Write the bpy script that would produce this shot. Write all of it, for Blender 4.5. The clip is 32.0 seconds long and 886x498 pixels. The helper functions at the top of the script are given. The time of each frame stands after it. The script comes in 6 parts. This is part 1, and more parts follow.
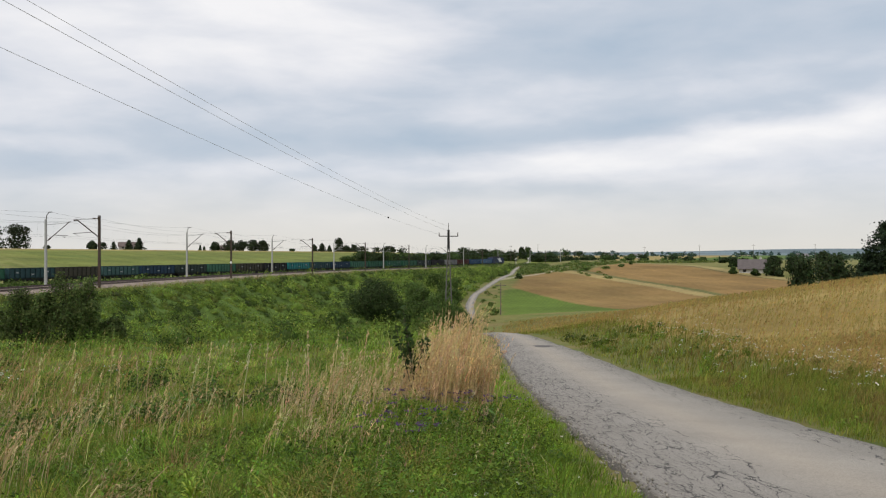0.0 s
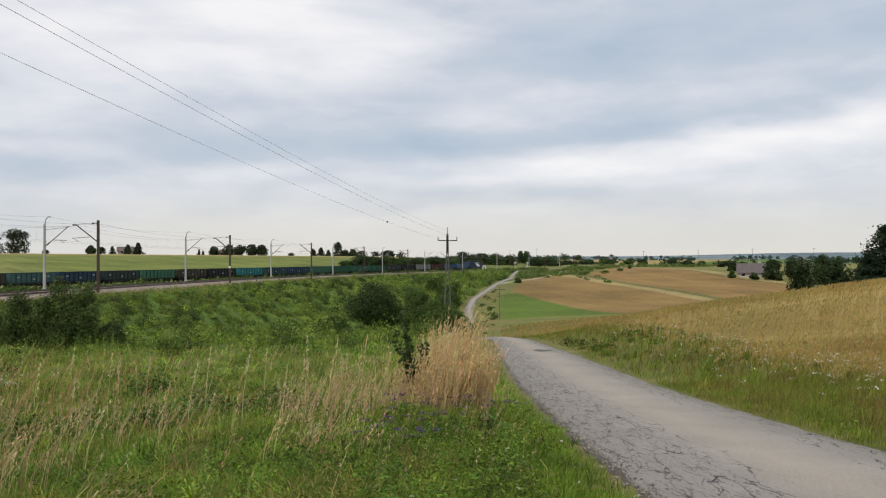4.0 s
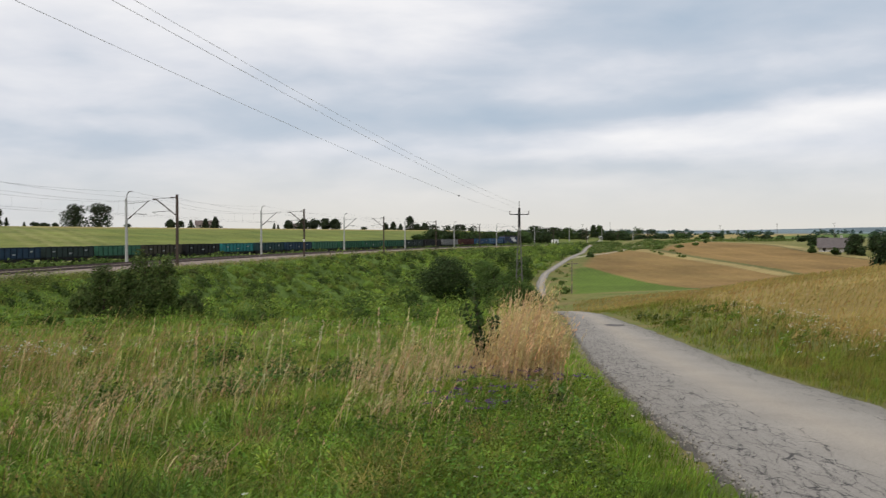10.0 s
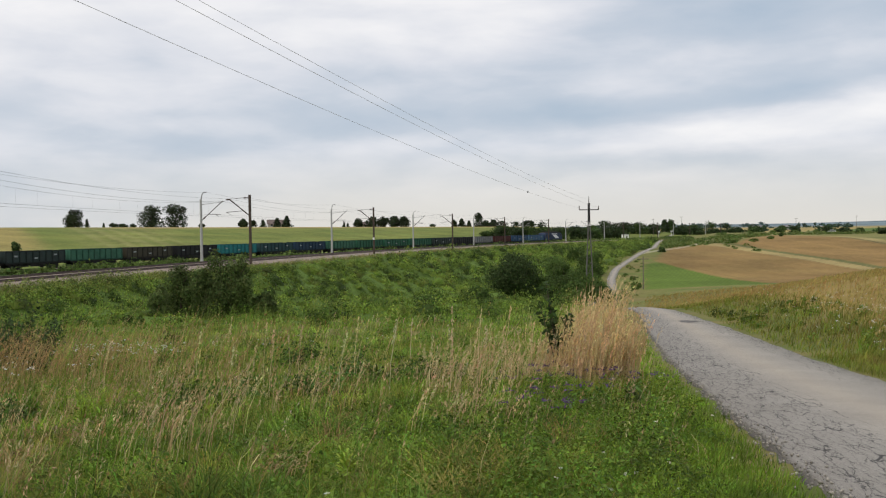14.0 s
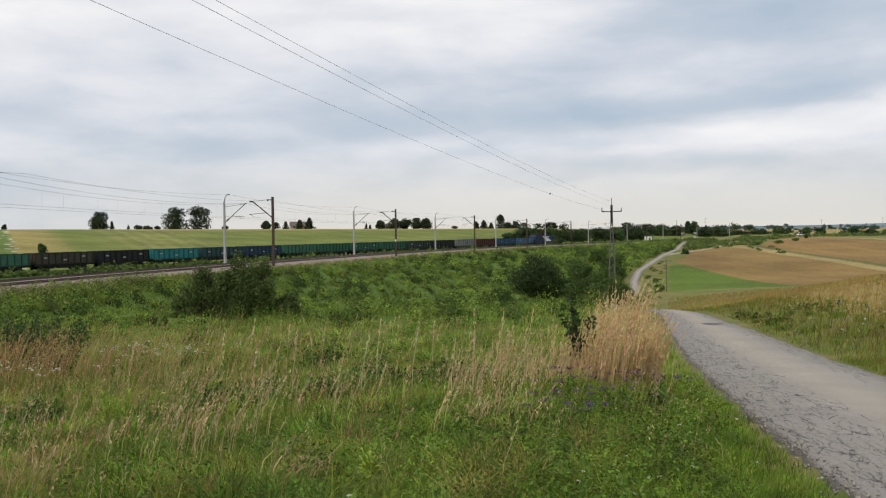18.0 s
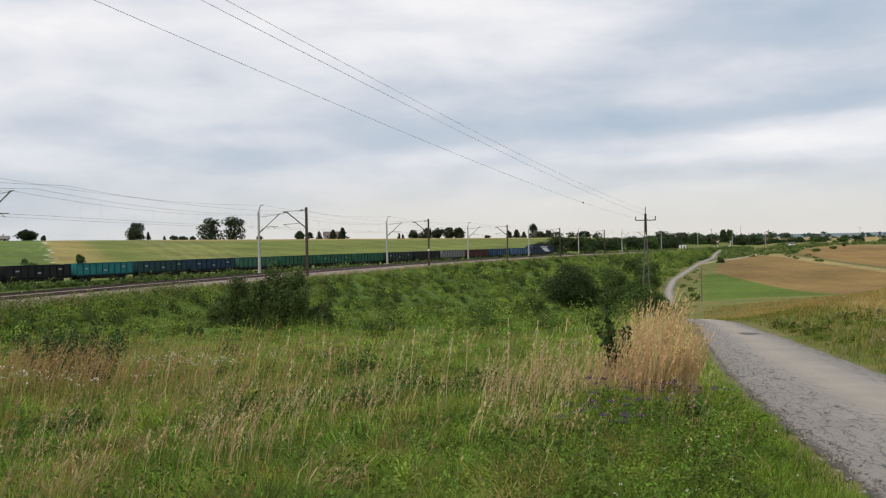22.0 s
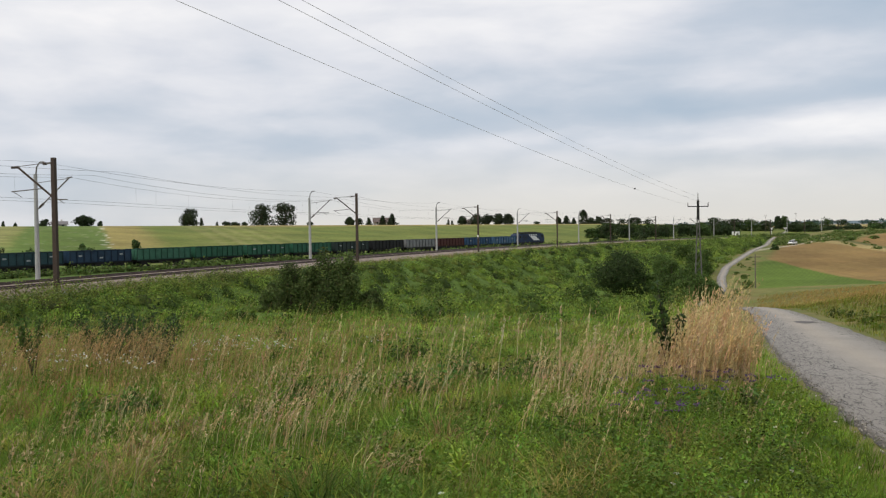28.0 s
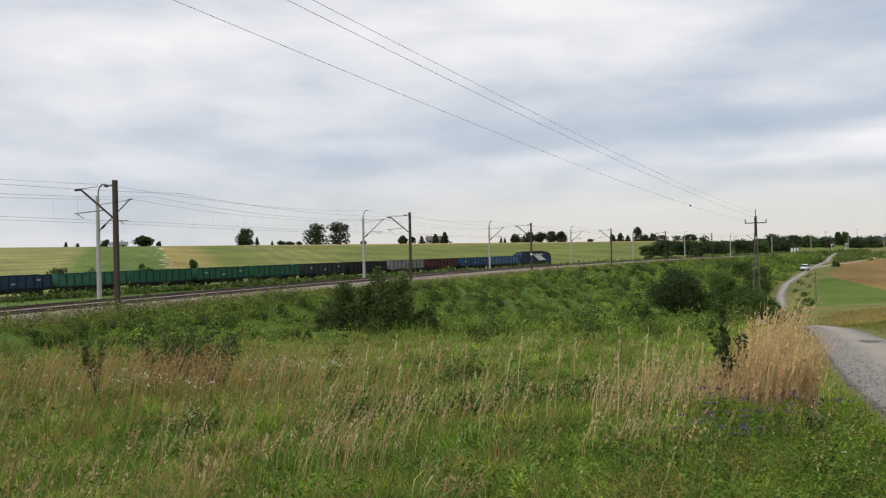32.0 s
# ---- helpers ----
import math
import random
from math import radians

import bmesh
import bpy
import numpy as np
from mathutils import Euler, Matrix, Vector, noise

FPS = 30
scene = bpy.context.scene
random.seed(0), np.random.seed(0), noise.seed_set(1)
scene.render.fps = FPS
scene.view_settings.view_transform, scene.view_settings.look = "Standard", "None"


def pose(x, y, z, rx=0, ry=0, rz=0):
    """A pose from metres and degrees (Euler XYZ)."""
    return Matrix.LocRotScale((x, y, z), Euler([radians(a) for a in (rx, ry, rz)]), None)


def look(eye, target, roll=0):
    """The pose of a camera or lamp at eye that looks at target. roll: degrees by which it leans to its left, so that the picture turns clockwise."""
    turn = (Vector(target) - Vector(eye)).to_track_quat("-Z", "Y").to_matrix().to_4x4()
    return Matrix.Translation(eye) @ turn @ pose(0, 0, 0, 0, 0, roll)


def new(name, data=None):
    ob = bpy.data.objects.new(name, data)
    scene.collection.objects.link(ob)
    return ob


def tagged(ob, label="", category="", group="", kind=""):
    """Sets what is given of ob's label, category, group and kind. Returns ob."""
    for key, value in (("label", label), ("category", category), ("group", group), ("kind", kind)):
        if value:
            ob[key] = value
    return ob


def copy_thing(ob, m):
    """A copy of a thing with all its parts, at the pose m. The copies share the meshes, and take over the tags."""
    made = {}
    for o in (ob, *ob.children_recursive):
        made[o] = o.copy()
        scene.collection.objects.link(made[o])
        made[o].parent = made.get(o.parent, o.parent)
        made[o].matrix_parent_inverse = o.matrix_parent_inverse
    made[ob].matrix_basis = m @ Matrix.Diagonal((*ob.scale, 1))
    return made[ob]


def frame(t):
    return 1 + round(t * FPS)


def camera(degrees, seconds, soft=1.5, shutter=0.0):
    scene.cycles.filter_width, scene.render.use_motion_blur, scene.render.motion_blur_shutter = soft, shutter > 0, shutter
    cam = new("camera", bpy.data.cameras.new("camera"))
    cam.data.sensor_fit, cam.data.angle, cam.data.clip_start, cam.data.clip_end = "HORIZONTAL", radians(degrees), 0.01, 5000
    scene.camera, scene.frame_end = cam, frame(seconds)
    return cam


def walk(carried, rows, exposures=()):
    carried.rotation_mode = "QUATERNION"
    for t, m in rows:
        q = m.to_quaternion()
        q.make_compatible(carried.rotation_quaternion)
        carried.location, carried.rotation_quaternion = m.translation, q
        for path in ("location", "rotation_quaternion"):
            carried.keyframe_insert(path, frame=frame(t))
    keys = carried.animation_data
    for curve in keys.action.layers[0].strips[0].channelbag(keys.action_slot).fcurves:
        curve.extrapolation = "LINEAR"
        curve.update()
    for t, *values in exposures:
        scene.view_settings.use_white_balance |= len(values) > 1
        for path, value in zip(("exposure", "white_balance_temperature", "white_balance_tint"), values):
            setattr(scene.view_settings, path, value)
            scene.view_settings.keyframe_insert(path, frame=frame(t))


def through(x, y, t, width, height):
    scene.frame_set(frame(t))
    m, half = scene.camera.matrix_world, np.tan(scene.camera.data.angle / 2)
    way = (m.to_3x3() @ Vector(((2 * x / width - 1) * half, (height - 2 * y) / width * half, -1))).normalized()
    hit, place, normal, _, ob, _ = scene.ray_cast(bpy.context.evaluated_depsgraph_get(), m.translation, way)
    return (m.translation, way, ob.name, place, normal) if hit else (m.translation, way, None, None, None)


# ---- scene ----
from collections import defaultdict

# The camera stands on the verge of a lane and pans by hand; its first eye is the origin of the plan.
cam = camera(50.36, 32.0, soft=1.2, shutter=0.5)
PAN = [  # seconds, x, z, yaw, pitch, roll
    (0, 0.006, -0.003, 0.038, 0.245, 0.058),
    (0.5, 0.002, -0.001, -0.122, 0.296, 0.122),
    (1, 0.002, -0.001, -0.144, 0.397, 0.012),
    (1.5, 0.001, -0.000, -0.128, 0.451, 0.126),
    (2, 0.000, -0.001, -0.146, 0.454, 0.022),
    (2.5, -0.001, -0.000, -0.144, 0.427, 0.054),
    (3, -0.001, -0.000, -0.143, 0.392, -0.017),
    (3.5, -0.003, 0.002, -0.102, 0.430, 0.062),
    (5.5, -0.001, 0.002, 0.378, 0.683, 0.365),
    (6, -0.004, 0.000, 0.787, 0.306, 0.513),
    (6.5, -0.009, 0.002, 1.671, -0.318, 0.610),
    (7, -0.004, -0.003, 2.411, -0.588, 0.802),
    (7.5, -0.006, 0.004, 2.897, -0.712, 0.701),
    (8, -0.003, 0.001, 3.343, -0.526, 1.010),
    (8.5, -0.005, -0.000, 3.466, -0.143, 0.659),
    (9, -0.009, 0.001, 3.699, -0.034, 0.664),
    (9.5, -0.007, -0.001, 4.188, -0.289, 0.898),
    (9.8, 0.018, -0.009, 4.159, -0.783, 0.056),
    (9.9, 0.018, -0.009, 4.159, -0.854, 0.056),
    (10, 0.018, -0.009, 4.332, -1.070, 0.056),
    (10.1, 0.032, -0.006, 5.021, -1.321, 0.047),
    (10.2, 0.046, -0.003, 5.880, -1.968, 0.038),
    (10.3, 0.061, -0.000, 6.429, -2.256, 0.029),
    (10.4, 0.075, 0.002, 7.454, -2.471, 0.021),
    (10.5, 0.089, 0.005, 7.999, -2.794, 0.012),
    (10.6, 0.089, 0.005, 8.373, -2.507, 0.012),
    (10.7, 0.089, 0.005, 8.508, -2.040, 0.012),
    (11, 0.077, 0.014, 8.880, -2.656, 0.026),
    (11.5, 0.001, 0.006, 10.692, -2.773, 0.801),
    (12, -0.022, 0.016, 9.673, -2.082, 0.991),
    (12.5, -0.037, 0.022, 7.903, -1.249, 0.926),
    (13, -0.039, 0.016, 8.221, -0.740, 1.250),
    (13.5, -0.049, 0.019, 8.494, -1.259, 0.712),
    (15.5, -0.044, 0.019, 8.570, -1.168, 0.924),
    (16, -0.043, 0.021, 9.068, -1.477, 0.688),
    (16.5, -0.048, 0.024, 9.244, -1.548, 0.855),
    (17, -0.051, 0.024, 9.339, -1.549, 0.970),
    (17.5, -0.050, 0.026, 9.513, -1.358, 0.911),
    (18, -0.050, 0.024, 9.831, -1.117, 0.747),
    (18.5, -0.054, 0.032, 10.322, -0.924, 0.515),
    (19, -0.066, 0.031, 11.208, -1.174, 0.542),
    (19.5, -0.064, 0.036, 11.538, -1.213, 0.392),
    (20, -0.063, 0.039, 11.305, -0.672, 0.774),
    (20.5, -0.063, 0.038, 11.389, -0.580, 0.533),
    (21, -0.074, 0.039, 11.621, -0.497, 0.582),
    (21.5, -0.067, 0.040, 11.627, -0.435, 0.906),
    (22, -0.067, 0.039, 11.817, -0.516, 0.969),
    (22.5, -0.071, 0.044, 12.110, -0.481, 1.126),
    (23, -0.080, 0.042, 12.341, -0.407, 1.014),
    (23.5, -0.074, 0.043, 12.560, -0.369, 0.902),
    (24, -0.092, 0.049, 12.554, -0.329, 0.684),
    (24.5, -0.093, 0.055, 12.733, -0.286, 0.621),
    (25, -0.096, 0.049, 12.937, -0.247, 0.683),
    (25.5, -0.103, 0.055, 13.194, -0.237, 0.741),
    (27.5, -0.104, 0.048, 14.301, -1.132, 0.953),
    (28, -0.118, 0.046, 14.802, -1.312, 0.868),
    (28.5, -0.130, 0.052, 15.557, -1.373, 1.002),
    (29, -0.137, 0.058, 16.013, -1.284, 1.250),
    (29.5, -0.126, 0.055, 16.082, -1.076, 1.222),
    (30, -0.141, 0.057, 16.392, -0.829, 1.248),
    (30.5, -0.161, 0.072, 16.698, -0.547, 1.124),
    (31, -0.155, 0.069, 17.151, -0.363, 1.099),
    (31.5, -0.156, 0.073, 17.518, -0.276, 1.156),
    (32, -0.176, 0.085, 18.005, -0.150, 1.192),
]
walk(cam, [(t, pose(x, 0, z, 90 + pitch, roll, yaw)) for t, x, z, yaw, pitch, roll in PAN])

# ---- light: a bright, broken overcast ----
def node(tree, kind, **values):
    n = tree.nodes.new(kind)
    for key, value in values.items():
        if key in n.inputs:
            n.inputs[key].default_value = value
    return n


def maths(tree, op, a, b=None):
    n = tree.nodes.new("ShaderNodeMath")
    n.operation = op
    for i, v in enumerate((a, b)):
        if v is None:
            continue
        if isinstance(v, (int, float)):
            n.inputs[i].default_value = v
        else:
            tree.links.new(v, n.inputs[i])
    return n.outputs[0]


def ramp(tree, fac, stops):
    n = tree.nodes.new("ShaderNodeValToRGB")
    els = n.color_ramp.elements
    while len(els) < len(stops):
        els.new(0.5)
    for e, (at, c) in zip(els, stops):
        e.position, e.color = at, (*c, 1)
    if fac is not None:
        tree.links.new(fac, n.inputs[0])
    return n.outputs[0]


SUN_AZ, SUN_EL = radians(-150), radians(52)
world = bpy.data.worlds.new("world")
scene.world = world
world.use_nodes = True
wt = world.node_tree
wt.nodes.clear()
w_out = wt.nodes.new("ShaderNodeOutputWorld")
w_bg = wt.nodes.new("ShaderNodeBackground")
w_sky = wt.nodes.new("ShaderNodeTexSky")
w_sky.sky_type, w_sky.sun_disc = "NISHITA", False
w_sky.sun_elevation, w_sky.sun_rotation = SUN_EL, SUN_AZ
w_co = wt.nodes.new("ShaderNodeTexCoord")
w_sep = wt.nodes.new("ShaderNodeSeparateXYZ")
wt.links.new(w_co.outputs["Generated"], w_sep.inputs[0])
# cloud masses, in degrees of azimuth and height: place, size, tilt, weight
CLOUDS = [(-9, 13.4, 6, 1.9, 0, 0.36), (-3.6, 12.2, 3.6, 1.3, 4, 0.30), (-21, 12.7, 4.5, 1.1, 0, 0.24), (16, 12.6, 12, 2.7, 0, -0.42), (2, 6.4, 7.5, 1.1, 4, -0.36), (14, 7.9, 9, 1.0, 5, -0.24),
          (9, 5.2, 8, 0.75, 4, 0.34), (22, 7.3, 6.5, 1.0, 9, 0.34), (3, 3.6, 6, 0.6, 2, -0.26), (-6, 3.1, 4, 0.5, 0, -0.2), (-23, 4.9, 5, 0.7, 0, -0.25), (-14, 7.0, 6, 1.3, -6, -0.15),
          (-21, 8.6, 8, 0.9, 0, 0.14), (-38, 6.6, 7, 1.4, 0, -0.3), (-33, 11.8, 10, 1.5, 0, 0.22), (-38, 2.6, 8, 1.5, 0, -0.30), (-12, 4.9, 6, 0.5, 0, 0.15)]
w_n1 = node(wt, "ShaderNodeTexNoise", Scale=3.2, Detail=6.0, Roughness=0.5, Distortion=0.2)
w_map = wt.nodes.new("ShaderNodeMapping")
w_map.inputs["Scale"].default_value = (1, 1, 3.4)
wt.links.new(w_co.outputs["Generated"], w_map.inputs[0])
wt.links.new(w_map.outputs[0], w_n1.inputs["Vector"])
w_rgb = wt.nodes.new("ShaderNodeSeparateColor")
wt.links.new(w_n1.outputs["Color"], w_rgb.inputs[0])
w_az = maths(wt, "MULTIPLY", maths(wt, "ARCTAN2", w_sep.outputs[0], w_sep.outputs[1]), 57.2958)
w_el = maths(wt, "MULTIPLY", maths(wt, "ARCSINE", w_sep.outputs[2]), 57.2958)
w_az = maths(wt, "ADD", w_az, maths(wt, "MULTIPLY", maths(wt, "SUBTRACT", w_rgb.outputs[0], 0.5), 14.0))
w_el = maths(wt, "ADD", w_el, maths(wt, "MULTIPLY", maths(wt, "SUBTRACT", w_rgb.outputs[1], 0.5), 4.5))
w_n2 = node(wt, "ShaderNodeTexNoise", Scale=9.0, Detail=4.0, Roughness=0.5, Distortion=0.2)
wt.links.new(w_map.outputs[0], w_n2.inputs["Vector"])
w_val = maths(wt, "ADD", maths(wt, "MULTIPLY", maths(wt, "SUBTRACT", w_rgb.outputs[2], 0.5), 0.9), 0.54)
w_val = maths(wt, "ADD", w_val, maths(wt, "MULTIPLY", maths(wt, "SUBTRACT", w_n2.outputs["Fac"], 0.5), 0.6))
for c_az, c_el, s_az, s_el, tilt, weight in CLOUDS:
    da, de = maths(wt, "SUBTRACT", w_az, c_az), maths(wt, "SUBTRACT", w_el, c_el)
    de = maths(wt, "SUBTRACT", de, maths(wt, "MULTIPLY", da, math.tan(radians(tilt))))
    da, de = maths(wt, "DIVIDE", da, s_az), maths(wt, "DIVIDE", de, s_el)
    q = maths(wt, "ADD", maths(wt, "MULTIPLY", da, da), maths(wt, "MULTIPLY", de, de))
    g = maths(wt, "EXPONENT", maths(wt, "MULTIPLY", q, -0.7))
    w_val = maths(wt, "ADD", w_val, maths(wt, "MULTIPLY", g, weight))
w_cloud = ramp(wt, w_val, [(0.05, (0.45, 0.54, 0.65)), (0.36, (0.573, 0.63, 0.716)), (0.60, (0.753, 0.77, 0.825)), (0.90, (0.96, 0.945, 0.952))])
# near the horizon the sheet thins to a pale, warm veil
w_low = ramp(wt, w_sep.outputs[2], [(0.0, (1, 1, 1)), (0.03, (0.7, 0.7, 0.7)), (0.085, (0, 0, 0))])
w_mix = wt.nodes.new("ShaderNodeMix")
w_mix.data_type = "RGBA"
w_side = maths(wt, "MINIMUM", maths(wt, "MAXIMUM", maths(wt, "DIVIDE", maths(wt, "ADD", w_az, 48.0), 34.0), 0.25), 1.0)
wt.links.new(maths(wt, "MULTIPLY", w_low, w_side), w_mix.inputs["Factor"])
wt.links.new(w_cloud, w_mix.inputs["A"])
w_mix.inputs["B"].default_value = (0.765, 0.74, 0.69, 1)
w_add = wt.nodes.new("ShaderNodeMix")
w_add.data_type = "RGBA"
w_add.inputs["Factor"].default_value = 0.93
w_scale = wt.nodes.new("ShaderNodeVectorMath")
w_scale.operation = "SCALE"
w_scale.inputs["Scale"].default_value = 0.10
wt.links.new(w_sky.outputs[0], w_scale.inputs[0])
wt.links.new(w_scale.outputs[0], w_add.inputs["A"])
wt.links.new(w_mix.outputs["Result"], w_add.inputs["B"])
wt.links.new(w_add.outputs["Result"], w_bg.inputs["Color"])
w_bg.inputs["Strength"].default_value = 1.0
wt.links.new(w_bg.outputs[0], w_out.inputs["Surface"])

sun = new("sun", bpy.data.lights.new("sun", "SUN"))
sun.data.energy, sun.data.angle, sun.data.color = 2.0, radians(12), (1.0, 0.95, 0.86)
sun.matrix_world = look((0, 0, 0), (-math.sin(SUN_AZ) * math.cos(SUN_EL), -math.cos(SUN_AZ) * math.cos(SUN_EL), -math.sin(SUN_EL)))

# ---- materials ----
def material(name, color, rough=0.8, metal=0.0, vary=0.25, scale=3.0, fine=40.0, bump=0.2, attr="", spec=0.3, rand=0.0, island=0.0, tint=None):
    """Base colour with blotches at two scales, fine relief, and an optional vertex colour or per-object variation."""
    m = bpy.data.materials.new(name)
    m.use_nodes = True
    t = m.node_tree
    b = t.nodes["Principled BSDF"]
    b.inputs["Roughness"].default_value, b.inputs["Metallic"].default_value = rough, metal
    b.inputs["Specular IOR Level"].default_value = spec
    co = t.nodes.new("ShaderNodeTexCoord")
    n1 = node(t, "ShaderNodeTexNoise", Scale=scale, Detail=4.0)
    n2 = node(t, "ShaderNodeTexNoise", Scale=fine, Detail=3.0)
    for n in (n1, n2):
        t.links.new(co.outputs["Object"], n.inputs["Vector"])
    f = maths(t, "ADD", maths(t, "MULTIPLY", n1.outputs["Fac"], 0.6), maths(t, "MULTIPLY", n2.outputs["Fac"], 0.4))
    f = maths(t, "ADD", maths(t, "MULTIPLY", maths(t, "SUBTRACT", f, 0.5), vary * 4), 1.0)
    if rand:
        oi = t.nodes.new("ShaderNodeObjectInfo")
        f = maths(t, "MULTIPLY", f, maths(t, "ADD", maths(t, "MULTIPLY", maths(t, "SUBTRACT", oi.outputs["Random"], 0.5), rand), 1.0))
    if island:
        ge = t.nodes.new("ShaderNodeNewGeometry")
        f = maths(t, "MULTIPLY", f, maths(t, "ADD", maths(t, "MULTIPLY", maths(t, "SUBTRACT", ge.outputs["Random Per Island"], 0.5), island), 1.0))
    mul = t.nodes.new("ShaderNodeVectorMath")
    mul.operation = "SCALE"
    t.links.new(f, mul.inputs["Scale"])
    if attr:
        at = t.nodes.new("ShaderNodeAttribute")
        at.attribute_name = attr
        t.links.new(at.outputs["Color"], mul.inputs[0])
    elif tint:
        mx = t.nodes.new("ShaderNodeMix")
        mx.data_type = "RGBA"
        t.links.new(ramp(t, n1.outputs["Fac"], [(0.42, (0, 0, 0)), (0.62, (1, 1, 1))]), mx.inputs["Factor"])
        mx.inputs["A"].default_value, mx.inputs["B"].default_value = (*color, 1), (*tint, 1)
        t.links.new(mx.outputs["Result"], mul.inputs[0])
    else:
        mul.inputs[0].default_value = color
    t.links.new(mul.outputs[0], b.inputs["Base Color"])
    if bump:
        bp = node(t, "ShaderNodeBump", Strength=bump, Distance=0.02)
        t.links.new(n2.outputs["Fac"], bp.inputs["Height"])
        t.links.new(bp.outputs[0], b.inputs["Normal"])
    return m


M_GROUND = material("soil_and_turf", (1, 1, 1), 0.95, vary=0.45, scale=0.06, fine=0.9, bump=0.3, attr="tone", spec=0.1)


def asphalt():
    """Pale worn asphalt: grit, smoother beige wheel path, crazed cracks towards the edges."""
    m = bpy.data.materials.new("worn_asphalt")
    m.use_nodes = True
    t = m.node_tree
    b = t.nodes["Principled BSDF"]
    b.inputs["Roughness"].default_value, b.inputs["Specular IOR Level"].default_value = 0.85, 0.25
    co = t.nodes.new("ShaderNodeTexCoord")
    at = t.nodes.new("ShaderNodeAttribute")
    at.attribute_name = "tone"
    sp = t.nodes.new("ShaderNodeSeparateColor")
    t.links.new(at.outputs["Color"], sp.inputs[0])
    grit = node(t, "ShaderNodeTexNoise", Scale=55.0, Detail=4.0, Roughness=0.75)
    blot = node(t, "ShaderNodeTexNoise", Scale=0.7, Detail=5.0)
    warp = node(t, "ShaderNodeTexNoise", Scale=3.6, Detail=8.0, Roughness=0.74)
    part_ = node(t, "ShaderNodeTexNoise", Scale=5.5, Detail=6.0, Roughness=0.65)
    for n in (grit, blot):
        t.links.new(co.outputs["Object"], n.inputs["Vector"])
    # what bends the cracks is drawn out along the lane
    lengthwise = t.nodes.new("ShaderNodeMapping")
    lengthwise.inputs["Scale"].default_value = (1.0, 0.22, 1)
    t.links.new(co.outputs["Object"], lengthwise.inputs[0])
    for n in (warp, part_):
        t.links.new(lengthwise.outputs[0], n.inputs["Vector"])
    mp = t.nodes.new("ShaderNodeMapping")
    mp.inputs["Scale"].default_value = (1.0, 0.10, 1)
    add = t.nodes.new("ShaderNodeVectorMath")
    add.operation = "MULTIPLY_ADD"
    t.links.new(warp.outputs["Color"], add.inputs[0])
    add.inputs[1].default_value = (0.30, 1.2, 0)
    t.links.new(co.outputs["Object"], add.inputs[2])
    t.links.new(add.outputs[0], mp.inputs[0])
    cracks = []
    for sc, wide in ((5.4, 0.017), (11.0, 0.021)):
        vo = node(t, "ShaderNodeTexVoronoi", Scale=sc)
        vo.feature = "DISTANCE_TO_EDGE"
        t.links.new(mp.outputs[0], vo.inputs["Vector"])
        # cracks open and close along their length
        gape = maths(t, "MULTIPLY", maths(t, "MAXIMUM", maths(t, "SUBTRACT", part_.outputs["Fac"], 0.36), 0.0), wide * 5.5)
        cracks.append(maths(t, "LESS_THAN", vo.outputs["Distance"], gape))
    edge = ramp(t, sp.outputs[0], [(0.0, (1, 1, 1)), (0.30, (0.75, 0.75, 0.75)), (0.48, (0, 0, 0)), (0.66, (0, 0, 0)), (0.80, (0.62, 0.62, 0.62)), (1.0, (0.85, 0.85, 0.85))])
    gate = maths(t, "GREATER_THAN", maths(t, "ADD", edge, maths(t, "MULTIPLY", blot.outputs["Fac"], 0.8)), 0.78)
    gate2 = maths(t, "GREATER_THAN", maths(t, "ADD", edge, maths(t, "MULTIPLY", blot.outputs["Fac"], 0.8)), 1.08)
    crack = maths(t, "MAXIMUM", maths(t, "MULTIPLY", cracks[0], gate), maths(t, "MULTIPLY", cracks[1], gate2))
    # the dark first stops are the broken edge with its shadow painted in
    base = ramp(t, sp.outputs[0], [(0.0, (0.09, 0.08, 0.068)), (0.018, (0.12, 0.107, 0.092)), (0.032, (0.235, 0.216, 0.192)), (0.3, (0.265, 0.243, 0.214)), (0.52, (0.325, 0.285, 0.235)), (0.7, (0.285, 0.26, 0.225)), (1.0, (0.235, 0.217, 0.19))])
    f = maths(t, "ADD", maths(t, "MULTIPLY", maths(t, "SUBTRACT", grit.outputs["Fac"], 0.5), 2.0), maths(t, "ADD", maths(t, "MULTIPLY", blot.outputs["Fac"], 0.5), 0.75))
    sc = t.nodes.new("ShaderNodeVectorMath")
    sc.operation = "SCALE"
    t.links.new(base, sc.inputs[0])
    t.links.new(f, sc.inputs["Scale"])
    mx = t.nodes.new("ShaderNodeMix")
    mx.data_type = "RGBA"
    t.links.new(crack, mx.inputs["Factor"])
    t.links.new(sc.outputs[0], mx.inputs["A"])
    mx.inputs["B"].default_value = (0.05, 0.047, 0.044, 1)
    t.links.new(mx.outputs["Result"], b.inputs["Base Color"])
    bp = node(t, "ShaderNodeBump", Strength=0.5, Distance=0.01)
    t.links.new(maths(t, "SUBTRACT", grit.outputs["Fac"], maths(t, "MULTIPLY", crack, 1.5)), bp.inputs["Height"])
    t.links.new(bp.outputs[0], b.inputs["Normal"])
    return m


